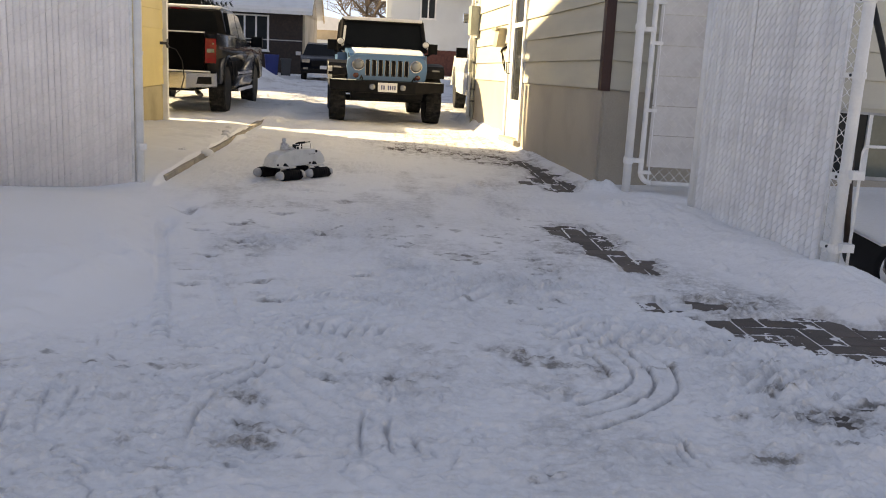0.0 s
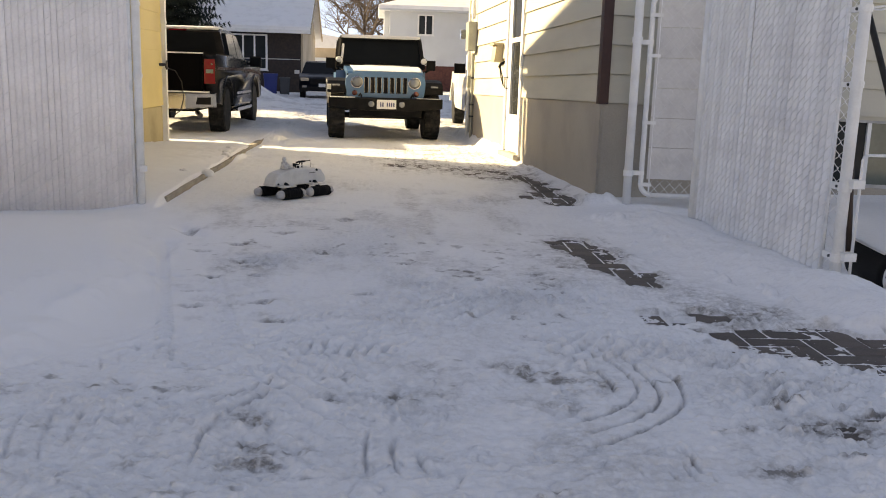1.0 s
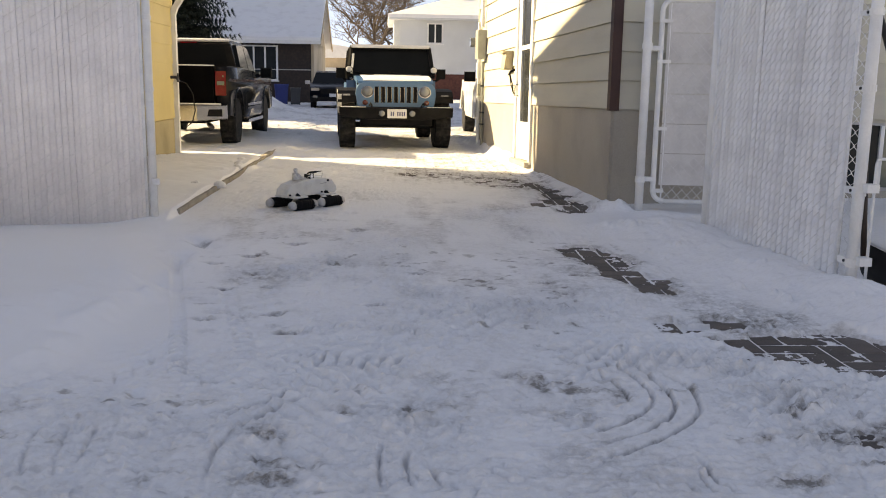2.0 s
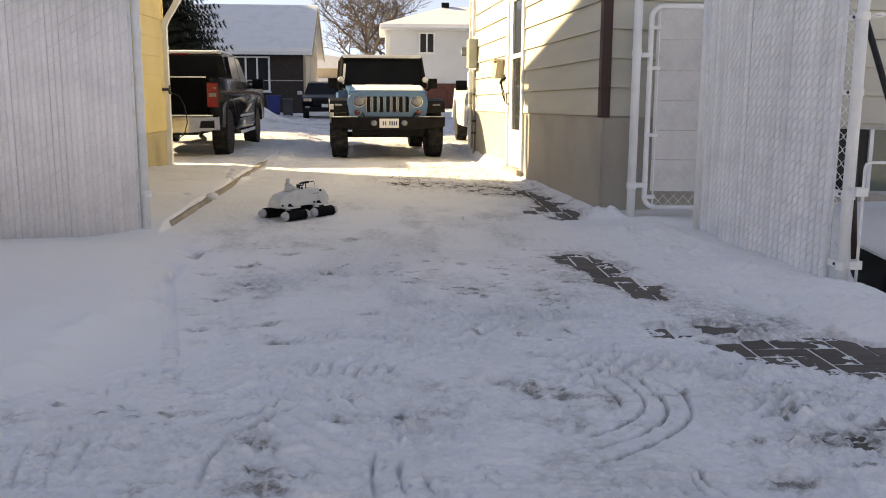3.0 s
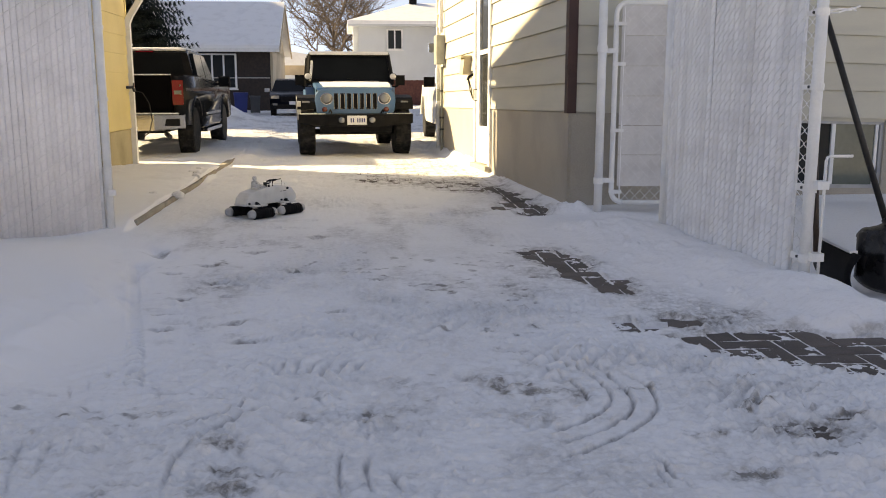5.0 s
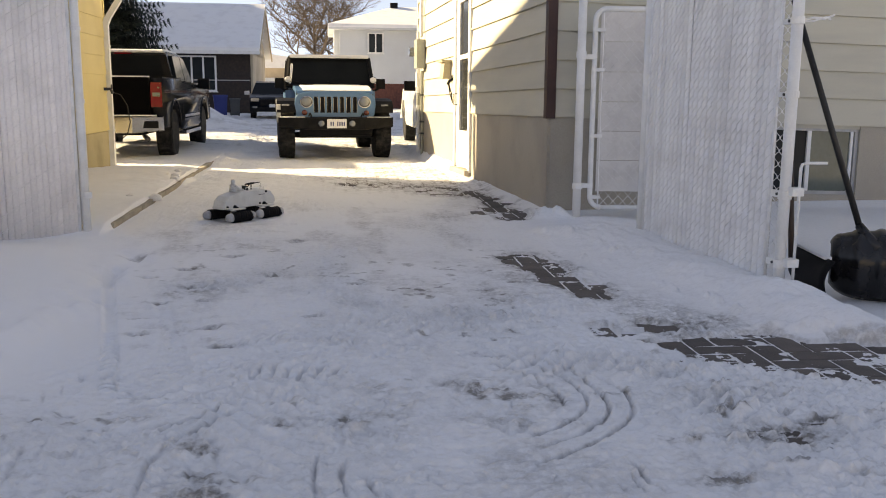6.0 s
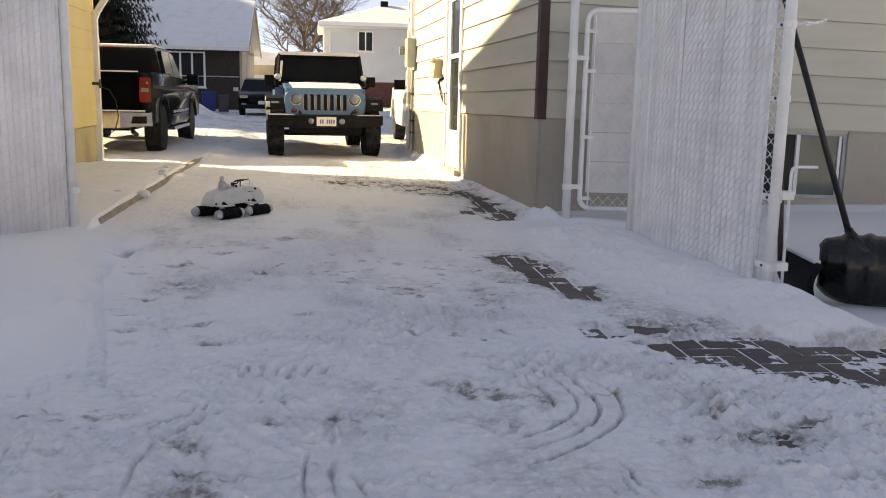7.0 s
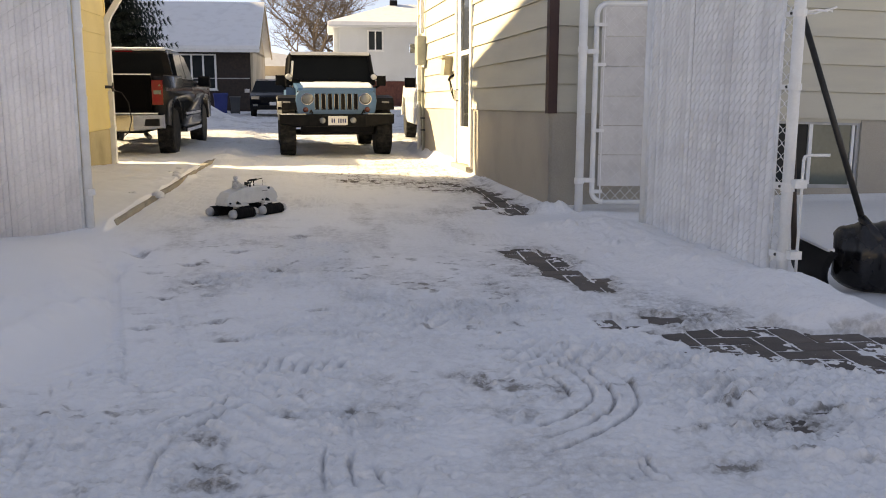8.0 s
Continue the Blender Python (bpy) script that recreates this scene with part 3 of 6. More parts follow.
    # rounded end of the bank beyond the gate's free end, and heaps by the posts
    z = z + 0.06 * np.exp(-(((x - 2.50) / 0.24) ** 2 + ((y - 4.50) / 0.24) ** 2))
    z = z + 0.05 * np.exp(-(((x - 2.26) / 0.24) ** 2 + ((y - 6.75) / 0.28) ** 2)) * (1 + 0.5 * fbm(x, y, 0.15, 45, 3))
    for cx, cy, w, h in ((2.02, 8.10, 0.12, 0.11), (2.18, 8.06, 0.10, 0.085), (1.88, 8.28, 0.10, 0.05), (2.45, 7.85, 0.20, 0.03), (2.62, 7.60, 0.20, 0.03)):
        z = z + h * np.exp(-(((x - cx) / w) ** 2 + ((y - cy) / w) ** 2)) * (1 + 0.45 * fbm(x, y, 0.10, 49, 3, 0.6))
    # deep garden snow against the back of the house
    z = z + 0.035 * sstep(6.4, 7.8, y) * sstep(3.0, 3.6, x) * (1 - sstep(9, 10, y))
    z = z - 0.10 * sstep(2.68, 2.9, x) * (1 - sstep(5.3, 6.0, y)) * sstep(4.0, 4.5, y)
    # snow thrown against the side wall, and beyond the kerb
    dw = (wall_x(y) - x) - 0.06 - 0.05 * fbm(x, y, 0.6, 50)
    z = z + (0.055 + 0.10 * sstep(11.2, 13.0, y)) * (1 - sstep(-0.1, 0.10, dw)) * sstep(8.2, 8.5, y) * (1 - sstep(17, 17.6, y))
    k = (1 - sstep(-1.765, -1.728, x + 0.014 * fbm(x, y, 0.5, 56, 4, 0.6))) * sstep(7.2, 7.6, y) * (1 - 0.8 * sstep(12.0, 13.6, y)) * (1 - sstep(24, 30, y))
    z = z + k * (0.075 + 0.03 * fbm(x, y, 0.6, 55))
    z = z + 0.10 * np.exp(-((x + 1.62) / 0.22) ** 2) * sstep(13.9, 14.8, y) * (1 - sstep(20, 22, y)) * (0.7 + fbm(x, y, 0.7, 57, 4))
    z = z + 0.05 * np.exp(-((x + 1.71) / 0.05) ** 2 - ((y - 11.6) / 0.35) ** 2) * sstep(0.0, 0.45, fbm(x, y, 1.6, 58, 5, 0.6)) * sstep(9.0, 10.5, y) * (1 - sstep(20, 22, y))
    # bank ploughed up along the street
    z = z + 0.9 * np.exp(-(((x + 4.6) / 1.3) ** 2 + ((y - 30) / 1.6) ** 2)) * (1 + 0.3 * fbm(x, y, 0.9, 61))
    z = z + 0.5 * np.exp(-(((x - 4.0) / 2.5) ** 2 + ((y - 33) / 1.5) ** 2)) * (1 + 0.3 * fbm(x, y, 0.9, 62))
    z = z + 0.10 * sstep(17, 20, y) * (1 - sstep(60, 80, y)) * fbm(x * 0.6, y, 0.45, 63, 5, 0.65)
    z = z + 0.022 * sstep(9.5, 11, y) * (1 - sstep(18, 20, y)) * fbm(x, y, 0.25, 64, 4, 0.6)
    # swept pavers
    m = bare_mask(x, y)
    swept = sstep(-0.25, 0.35, m)
    z = z * (1 - 0.6 * sstep(-1.6, 0.0, m) * (1 - sstep(2.95, 3.1, y)))
    z = z * (1 - swept) + swept * (-0.0045 + 0.0115 * np.maximum(0, fbm(x, y, 0.09, 70, 5, 0.7) + 0.05 + 0.12 * (1 - sstep(2.9, 3.1, y))))
    return z


def spaced(a, b, step0, grow):
    out, s = [a], step0
    while out[-1] < b:
        out.append(out[-1] + s)
        s *= grow
    return out


FINE = 0.0066
gx = list(np.arange(-1.9, 2.9, FINE))
gx = [-v for v in spaced(-gx[0] + FINE, 3000, FINE * 1.3, 1.05)][::-1] + gx + spaced(gx[-1] + FINE, 3000, FINE * 1.3, 1.05)
gy = [1.9]
while gy[-1] < 3000:
    gy.append(gy[-1] + ((0.0027 if gy[-1] < 6 else 0.0028 if 9.8 < gy[-1] < 14 else 0.005) * gy[-1] if gy[-1] < 22 else 0.007 * gy[-1] if gy[-1] < 42 else 0.03 * gy[-1]))
gy = [-v for v in spaced(-1.88, 3000, 0.014, 1.045)][::-1] + gy
gx, gy = np.array(gx), np.array(gy)
X, Y = np.meshgrid(gx, gy)
CUT = np.zeros_like(X)
Z = ground_height(X, Y)
nx, ny = len(gx), len(gy)
idx = np.arange(nx * ny).reshape(ny, nx)
quads = np.stack([idx[:-1, :-1], idx[:-1, 1:], idx[1:, 1:], idx[1:, :-1]], -1).reshape(-1, 4)
me = bpy.data.meshes.new("ground")
me.vertices.add(nx * ny)
me.vertices.foreach_set("co", np.stack([X, Y, Z], -1).astype(np.float32).ravel())
me.loops.add(quads.size)
me.loops.foreach_set("vertex_index", quads.astype(np.int32).ravel())
me.polygons.add(len(quads))
me.polygons.foreach_set("loop_start", np.arange(0, quads.size, 4, dtype=np.int32))
me.polygons.foreach_set("use_smooth", np.ones(len(quads), dtype=bool))
me.update()
me.validate()
# worn, greyish ice where wheels and feet have packed it
lane = sstep(left_edge(Y) - 0.2, left_edge(Y) + 0.6, X + 0.2 * fbm(X, Y, 0.6, 87, 3)) * (1 - sstep(right_edge(Y) - 0.4, right_edge(Y), X)) * (1 - sstep(16, 20, Y))
dirt_dark = 0.22 * sstep(0.05, 0.5, fbm(X, Y, 0.8, 80, 6, 0.65)) * lane
# low spots between the lumps are coloured darker
low_spots = sstep(0.3, 0.6, -fbm(X, Y, 0.17, 20, 5, 0.62)) * lane * sstep(-0.1, 0.4, fbm(X, Y, 0.7, 82, 3))
dirt_dark = dirt_dark + 0.30 * low_spots * (1 - sstep(4.5, 7, Y))
mottle = sstep(0.05, 0.45, fbm(X, Y * 0.35, 0.35, 107, 5, 0.65)) * sstep(4.2, 5.2, Y) * (1 - sstep(9.5, 11, Y))
dirt_dark = dirt_dark + 0.28 * mottle * lane
speck = sstep(0.32, 0.5, fbm(X * 0.6, Y, 0.07, 99, 3, 0.6)) * sstep(0.0, 0.35, fbm(X, Y, 0.7, 89, 3))
dirt_dark = dirt_dark + 0.6 * speck * lane * (1 - sstep(6, 9, Y))
# drum cuts are coloured darker along their bottoms
dirt_dark = dirt_dark + 0.55 * np.clip(CUT, 0, 1)
for cx, cy, w in HEELS:
    dirt_dark = dirt_dark + 0.8 * np.exp(-(((X - cx) / w) ** 2 + ((Y - cy - 0.3 * w) / (0.35 * w)) ** 2))
for cx, cy, rx, ry, a in ((0.63, 3.32, 0.09, 0.10, 1.5), (0.68, 3.20, 0.07, 0.06, 1.5), (0.80, 3.16, 0.10, 0.16, 1.0), (0.48, 3.33, 0.10, 0.05, 0.8), (0.23, 3.37, 0.06, 0.07, 0.9), (0.10, 3.04, 0.14, 0.06, 1.1), (-0.14, 3.01, 0.06, 0.03, 0.8), (-0.41, 2.78, 0.07, 0.10, 1.1), (-0.37, 2.54, 0.13, 0.10, 1.1), (0.55, 2.93, 0.35, 0.04, 0.6), (0.98, 4.95, 0.12, 0.3, 0.4),
                          (1.72, 4.60, 0.20, 0.32, 0.7), (1.85, 4.20, 0.30, 0.16, 0.7), (-0.5, 5.5, 0.35, 0.3, 0.35), (-0.54, 6.8, 0.3, 0.25, 0.5), (-0.71, 5.12, 0.15, 0.1, 0.5), (0.9, 11.2, 1.0, 0.8, 0.3), (1.5, 9.4, 0.4, 1.3, 0.35),
                          (1.6, 2.72, 0.25, 0.16, 0.6), (1.27, 2.4, 0.16, 0.1, 0.6), (-0.9, 12.0, 0.7, 0.12, 0.7), (1.40, 5.6, 0.25, 0.7, 0.55), (1.55, 3.15, 0.3, 0.1, 0.5), (0.3, 4.2, 0.6, 0.35, 0.3), (0.40, 3.15, 0.75, 0.55, 0.32), (0.45, 2.6, 0.7, 0.3, 0.25)):
    dirt_dark = dirt_dark + 0.85 * a * np.exp(-(((X - cx) / rx) ** 2 + ((Y - cy) / ry) ** 2)) * (0.45 + 1.2 * fbm(X, Y, 0.10, 85, 4, 0.65))
dirt_dark = dirt_dark * (1 - 0.6 * (1 - sstep(2.8, 3.2, Y)) * (1 - sstep(0.3, 0.7, X)))
for cx, cy, w in ((-0.38, 2.80, 0.07), (-0.36, 2.60, 0.08), (-0.28, 2.50, 0.06), (-0.12, 2.99, 0.05), (0.12, 3.02, 0.08), (-0.2, 2.55, 0.05)):
    dirt_dark = dirt_dark + 0.5 * sstep(0.0, 0.6, 1 - np.hypot((X - cx) / w, (Y - cy) / w) + 0.9 * fbm(X, Y, 0.05, 102, 3, 0.65)) * sstep(-0.15, 0.25, fbm(X, Y, 0.03, 103, 2))
# patches scuffed down to dark, gritty ice
flaky = fbm(X * 0.5, Y, 0.045, 110, 4, 0.65)
for cx, cy, rx, ry in ((1.50, 2.97, 0.13, 0.05), (1.42, 2.93, 0.06, 0.03), (1.22, 2.40, 0.10, 0.06), (1.19, 2.72, 0.12, 0.04), (1.28, 2.70, 0.06, 0.03), (1.52, 2.46, 0.10, 0.04), (1.60, 3.26, 0.06, 0.03), (1.40, 3.38, 0.09, 0.05), (1.57, 2.72, 0.15, 0.09),
                       (1.77, 2.84, 0.10, 0.04), (1.68, 2.58, 0.08, 0.03), (0.80, 3.20, 0.17, 0.16), (0.64, 3.30, 0.10, 0.10), (-0.41, 2.80, 0.10, 0.06), (-0.36, 2.60, 0.09, 0.05), (-0.36, 2.47, 0.12, 0.05), (0.10, 3.03, 0.09, 0.03)):
    q = np.hypot((X - cx) / rx, (Y - cy) / ry)
    dirt_dark = dirt_dark + (0.95 if cx > 1.1 else 0.6) * (1 - sstep(0.2, 1.3, q)) * sstep(-0.02, 0.32, flaky + 0.2 * (1 - q))
# thin streaks where the crust is scraped
streak = fbm(X * 0.45, Y * 1.3, 0.055, 112, 4, 0.65)
dirt_dark = dirt_dark + 0.55 * sstep(0.26, 0.48, streak) * sstep(-0.1, 0.35, fbm(X, Y, 0.45, 114, 3)) * lane * (1 - sstep(3.6, 4.6, Y))
street = (0.4 * sstep(10.8, 12.2, Y) + 0.6 * sstep(16.5, 18, Y)) * (1 - sstep(50, 80, Y))
dirt_dark = dirt_dark + 0.42 * street * sstep(15.5, 17.5, Y) * sstep(0.0, 0.35, fbm(X, Y, 0.55, 101, 5, 0.7))
at = me.attributes.new("street", "FLOAT", "POINT")
at.data.foreach_set("value", street.astype(np.float32).ravel())
dirt_dark = dirt_dark * (1 - 0.6 * sstep(9.5, 11, Y) * (1 - sstep(15, 16, Y)))
# pavers showing faintly through the thin sunlit crust
thin = sstep(-0.2, 0.6, X + 0.3 * fbm(X, Y, 0.8, 105, 3)) * sstep(9.8, 10.8, Y) * (1 - sstep(13.6, 14.6, Y))
dirt_dark = dirt_dark + thin * (0.55 * (1 - sstep(0.010, 0.030, paver_edge(X, Y))) * (0.6 + 0.6 * fbm(X, Y, 0.3, 108, 3)) + 0.15 * sstep(0.1, 0.9, paver_chance(X, Y)) + 0.10 * sstep(0.0, 0.4, fbm(X, Y, 0.12, 106, 3)))
bm_ = bare_mask(X, Y)
dirt_dark = dirt_dark + 0.45 * sstep(-0.9, 0.0, bm_)
dirt_dark = dirt_dark * (1 - 0.8 * sstep(0.2, 0.5, bm_))
at = me.attributes.new("dirt_dark", "FLOAT", "POINT")
at.data.foreach_set("value", np.clip(dirt_dark, 0, 1).astype(np.float32).ravel())
rough = lane * (0.28 + 0.42 * sstep(-0.05, 0.4, fbm(X, Y, 0.9, 9, 3))) * (1 - 0.35 * (1 - sstep(2.7, 3.1, Y)) * (1 - sstep(0.6, 1.0, X))) + 0.35 * sstep(right_edge(Y) - 0.3, right_edge(Y), X) + 0.5 * sstep(16, 18, Y)
at = me.attributes.new("churn", "FLOAT", "POINT")
at.data.foreach_set("value", np.clip(rough, 0, 1).astype(np.float32).ravel())
me.materials.append(M_snow)
ground = tagged(new("ground", me), "packed white snow on the driveway with tyre tracks", "snow", kind="structure")

# ---- the cream house beside the driveway ----
wd = Vector((-math.sin(WALL_TURN), math.cos(WALL_TURN), 0))    # along the side wall, away
wo = Vector((-math.cos(WALL_TURN), -math.sin(WALL_TURN), 0))   # out of it
fd = Vector((math.cos(REAR_TURN), math.sin(REAR_TURN), 0))     # along the rear wall
fo = Vector((math.sin(REAR_TURN), -math.cos(REAR_TURN), 0))
SIDE_FALL, REAR_FALL = 0.016, 0.026
UP = Vector((0, 0, 1))


def on_side(s, out, z):
    return WALL_O + wd * s + wo * out + UP * (z - SIDE_FALL * s)


def on_rear(u, out, z):
    return WALL_O + fd * u + fo * out + UP * (z - REAR_FALL * u)


def slab(at, a0, a1, o0, o1, z0, z1, o0t=None, o1t=None, bm=None):
    """A board on a wall; the top may stand nearer the wall than the bottom."""
    o0t, o1t = o0 if o0t is None else o0t, o1 if o1t is None else o1t
    bm = bm or bmesh.new()
    hexa(bm, [at(a0, o0, z0), at(a1, o0, z0), at(a1, o1, z0), at(a0, o1, z0), at(a0, o0t, z1), at(a1, o0t, z1), at(a1, o1t, z1), at(a0, o1t, z1)])
    return bm


house = root("house", Matrix(), "cream house with lapped siding and painted concrete foundation", "house", kind="")
END, DOOR0, DOOR1, TOPZ = 7.75, 3.36, 4.36, 4.3
# wall core with the doorway left open
bm = bmesh.new()
for a0, a1, z0, z1 in ((0.2, DOOR0, 0.925, TOPZ), (DOOR1, END, 0.925, TOPZ), (DOOR0, DOOR1, 2.62, TOPZ)):
    slab(on_side, a0, a1, -0.20, 0.0, z0, z1, bm=bm)
wall = part("wall", bm, M_siding, house)
bm = bmesh.new()
for a0, a1, z0, z1 in ((0.0, 2.15, 0.925, TOPZ), (3.24, 9.0, 0.905, TOPZ), (2.15, 3.24, 0.90, TOPZ)):
    slab(on_rear, a0, a1, -0.20, 0.0, z0, z1, bm=bm)
rear = part("wall", bm, M_siding, house)
bm = bmesh.new()
for a0, a1 in ((0.0, DOOR0), (DOOR1, END)):
    slab(on_side, a0, a1, -0.22, 0.012, -0.3, 0.93, bm=bm)
slab(on_side, DOOR0, DOOR1, -0.22, 0.012, -0.3, 0.18, bm=bm)
bevel(bm, 0.01, 1)
part("foundation", bm, M_found, house, "greyish beige painted concrete foundation")
bm = bmesh.new()
for a0, a1, z0, z1 in ((0.012, 2.18, -0.3, 0.93), (3.24, 9.0, -0.3, 0.93), (2.18, 3.24, -0.3, 0.24)):
    slab(on_rear, a0, a1, -0.22, 0.012, z0, z1, bm=bm)
part("foundation", bm, M_found, house)
ROW, BASE = 0.2655, 0.936
for k in range(13):
    z0 = BASE + k * ROW
    z1 = z0 + ROW + 0.012
    for a0, a1 in ((0.05, DOOR0 - 0.03), (DOOR1 + 0.03, END - 0.05)) if z0 < 2.6 else ((0.05, END - 0.05),):
        b = slab(on_side, a0, a1, 0.004, 0.032, z0, z1 - 0.02, 0.0, 0.010)
        part("siding_board", b, M_siding, wall)
    b = slab(on_rear, 0.045, 9.0, 0.004, 0.032, z0, z1 - 0.02, 0.0, 0.010)
    part("siding_board", b, M_siding, rear)
bm = loft([[on_side(a, o, z) for a, o in ((-0.040, 0.040), (0.05, 0.040), (0.05, 0.0), (0.0, 0.0), (0.0, -0.05), (-0.040, -0.05))] for z in (0.918, TOPZ)])
bevel(bm, 0.004, 1)
part("corner_trim", bm, M_brown, house, "dark brown metal corner strip")
bm = slab(on_side, END - 0.06, END + 0.02, -0.02, 0.034, 0.1, TOPZ)
bevel(bm, 0.006, 1)
part("corner_trim", bm, M_siding, house)
bm = slab(on_side, END - 0.2, END, -9.2, -0.2, -0.3, TOPZ)
slab(on_side, 0.2, END - 0.2, -9.2, -9.0, -0.3, TOPZ, bm=bm)
part("wall", bm, M_siding, house)
bm = slab(on_side, -0.5, END + 0.5, -9.6, 0.45, TOPZ, TOPZ + 0.18)
part("roof", bm, M_roofgrey, house)

# side door with its storm glazing
door = new("door_1")
tagged(door, "white storm door with tall glass panes beside the driveway", "door", kind="structure")
bm = bmesh.new()
slab(on_side, DOOR0 - 0.03, DOOR0 + 0.06, -0.06, 0.045, 0.16, 2.62, bm=bm)
slab(on_side, DOOR1 - 0.06, DOOR1 + 0.03, -0.06, 0.045, 0.16, 2.62, bm=bm)
slab(on_side, DOOR0 + 0.06, DOOR1 - 0.06, -0.06, 0.045, 2.55, 2.62, bm=bm)
part("door_frame", bm, M_white, door)
bm = bmesh.new()
slab(on_side, DOOR0 + 0.06, DOOR0 + 0.20, -0.03, 0.02, 0.20, 2.55, bm=bm)
slab(on_side, DOOR1 - 0.26, DOOR1 - 0.06, -0.03, 0.02, 0.20, 2.55, bm=bm)
slab(on_side, DOOR0 + 0.20, DOOR1 - 0.26, -0.03, 0.02, 0.20, 0.70, bm=bm)
slab(on_side, DOOR0 + 0.20, DOOR1 - 0.26, -0.03, 0.02, 1.66, 1.72, bm=bm)
slab(on_side, DOOR0 + 0.20, DOOR1 - 0.26, -0.03, 0.02, 2.42, 2.55, bm=bm)
part("door_leaf", bm, M_white, door)
part("pane", slab(on_side, DOOR0 + 0.20, DOOR1 - 0.26, -0.015, -0.005, 0.70, 1.66), M_winglass, door)
part("pane", slab(on_side, DOOR0 + 0.20, DOOR1 - 0.26, -0.015, -0.005, 1.72, 2.42), M_winglass, door)
bm = slab(on_side, DOOR0 - 0.02, DOOR1 + 0.02, -0.02, 0.10, 0.12, 0.185)
part("door_sill", bm, M_found, door)
part("door_handle", tube([on_side(DOOR1 - 0.13, 0.02, 1.2), on_side(DOOR1 - 0.13, 0.07, 1.2), on_side(DOOR1 - 0.13, 0.07, 1.05), on_side(DOOR1 - 0.13, 0.02, 1.05)], 0.008), M_black, door)

# basement window in the rear wall
win = new("window_1")
tagged(win, "sliding basement window with white frame low in the wall", "window", kind="structure")
bm = bmesh.new()
for a0, a1, z0, z1 in ((2.18, 2.215, 0.24, 0.905), (3.205, 3.24, 0.24, 0.905), (2.215, 3.205, 0.875, 0.905), (2.215, 3.205, 0.24, 0.275)):
    slab(on_rear, a0, a1, -0.12, -0.015, z0, z1, bm=bm)
part("window_frame", bm, M_greyvinyl, win)
bm = bmesh.new()
for a0, a1, z0, z1 in ((2.69, 2.73, 0.274, 0.876), (3.16, 3.19, 0.274, 0.876)):
    slab(on_rear, a0, a1, -0.06, -0.02, z0, z1, bm=bm)
part("sash", bm, M_white, win)
part("pane", slab(on_rear, 2.23, 2.69, -0.055, -0.045, 0.274, 0.876), M_winglass, win)
part("pane", slab(on_rear, 2.73, 3.16, -0.045, -0.035, 0.274, 0.876), M_reflpane, win)

# ---- the yellow house across the kerb ----
YX, YY, YTOP, YSL, YH, YN = -3.11, 13.70, 3.50, 0.58, 6.8, 6.85
yhouse = root("house", Matrix(), "yellow house with lapped siding and tan foundation", "house")
bm = box(YX - 2 * YH, YN, 0.55, YX - 0.02, YY - 0.02, YTOP)
# gables above the end walls
g = [(YX - 0.02, YTOP), (YX - 2 * YH, YTOP), (YX - YH, YTOP + YH * YSL)]
for y in (YN, YY - 0.22):
    loft([[(x, y, z) for x, z in g], [(x, y + 0.2, z) for x, z in g]], True, bm)
ywall = part("wall", bm, M_yellow, yhouse)
part("foundation", box(YX - 2 * YH, YN, -0.3, YX + 0.0, YY, 0.56, 0.01, 1), M_ychalk, yhouse)
for k in range(11):
    z0 = 0.575 + k * 0.262
    bm = bmesh.new()
    hexa(bm, [(YX - 0.02, YN, z0), (YX + 0.016, YN, z0), (YX + 0.016, YY - 0.03, z0), (YX - 0.02, YY - 0.03, z0),
              (YX - 0.02, YN, z0 + 0.27), (YX + 0.002, YN, z0 + 0.27), (YX + 0.002, YY - 0.03, z0 + 0.27), (YX - 0.02, YY - 0.03, z0 + 0.27)])
    part("siding_board", bm, M_yellow, ywall)
# dark cladding on the unseen end wall, added to cut its yellow bounce
part("front_wall", box(YX - 2 * YH + 0.02, YY - 0.019, 0.57, YX - 0.06, YY + 0.006, YTOP), M_brick, yhouse, "unseen dark cladding added to cut yellow bounce light")
part("corner_trim", box(YX - 0.05, YY - 0.03, 0.57, YX + 0.022, YY + 0.012, YTOP, 0.005, 1), M_yellow, yhouse)
bm = bmesh.new()
for sx in (1, -1):
    c = YX - YH
    e0, e1 = c, c + sx * (YH + 0.35)
    zr, ze = YTOP + YH * YSL + 0.02, YTOP - 0.35 * YSL + 0.02
    hexa(bm, [(e0, YN - 0.3, zr), (e1, YN - 0.3, ze), (e1, YY + 0.25, ze), (e0, YY + 0.25, zr), (e0, YN - 0.3, zr + 0.16), (e1, YN - 0.3, ze + 0.16), (e1, YY + 0.25, ze + 0.16), (e0, YY + 0.25, zr + 0.16)])
part("roof", bm, M_roofsnow, yhouse, "snow covered gable roof")
part("soffit", box(YX + 0.02, YN - 0.2, YTOP - 0.30, YX + 0.34, YY + 0.2, YTOP - 0.22), M_brown, yhouse, "brown soffit under the eave")

# downspout at its corner
spout = root("downspout", Matrix(), "white square downspout at the yellow house corner", "downspout")
bm = loft([[(x - w, YY - 0.035, z), (x + w, YY - 0.035, z), (x + w, YY + 0.065, z), (x - w, YY + 0.065, z)] for x, z, w in ((YX + 0.03, 0.02, 0.038), (YX + 0.03, 2.06, 0.038), (YX + 0.06, 2.15, 0.044), (YX + 0.22, 2.40, 0.044), (YX + 0.26, 2.50, 0.038), (YX + 0.26, 2.98, 0.038))])
bevel(bm, 0.008, 2)
part("pipe", bm, M_white, spout)
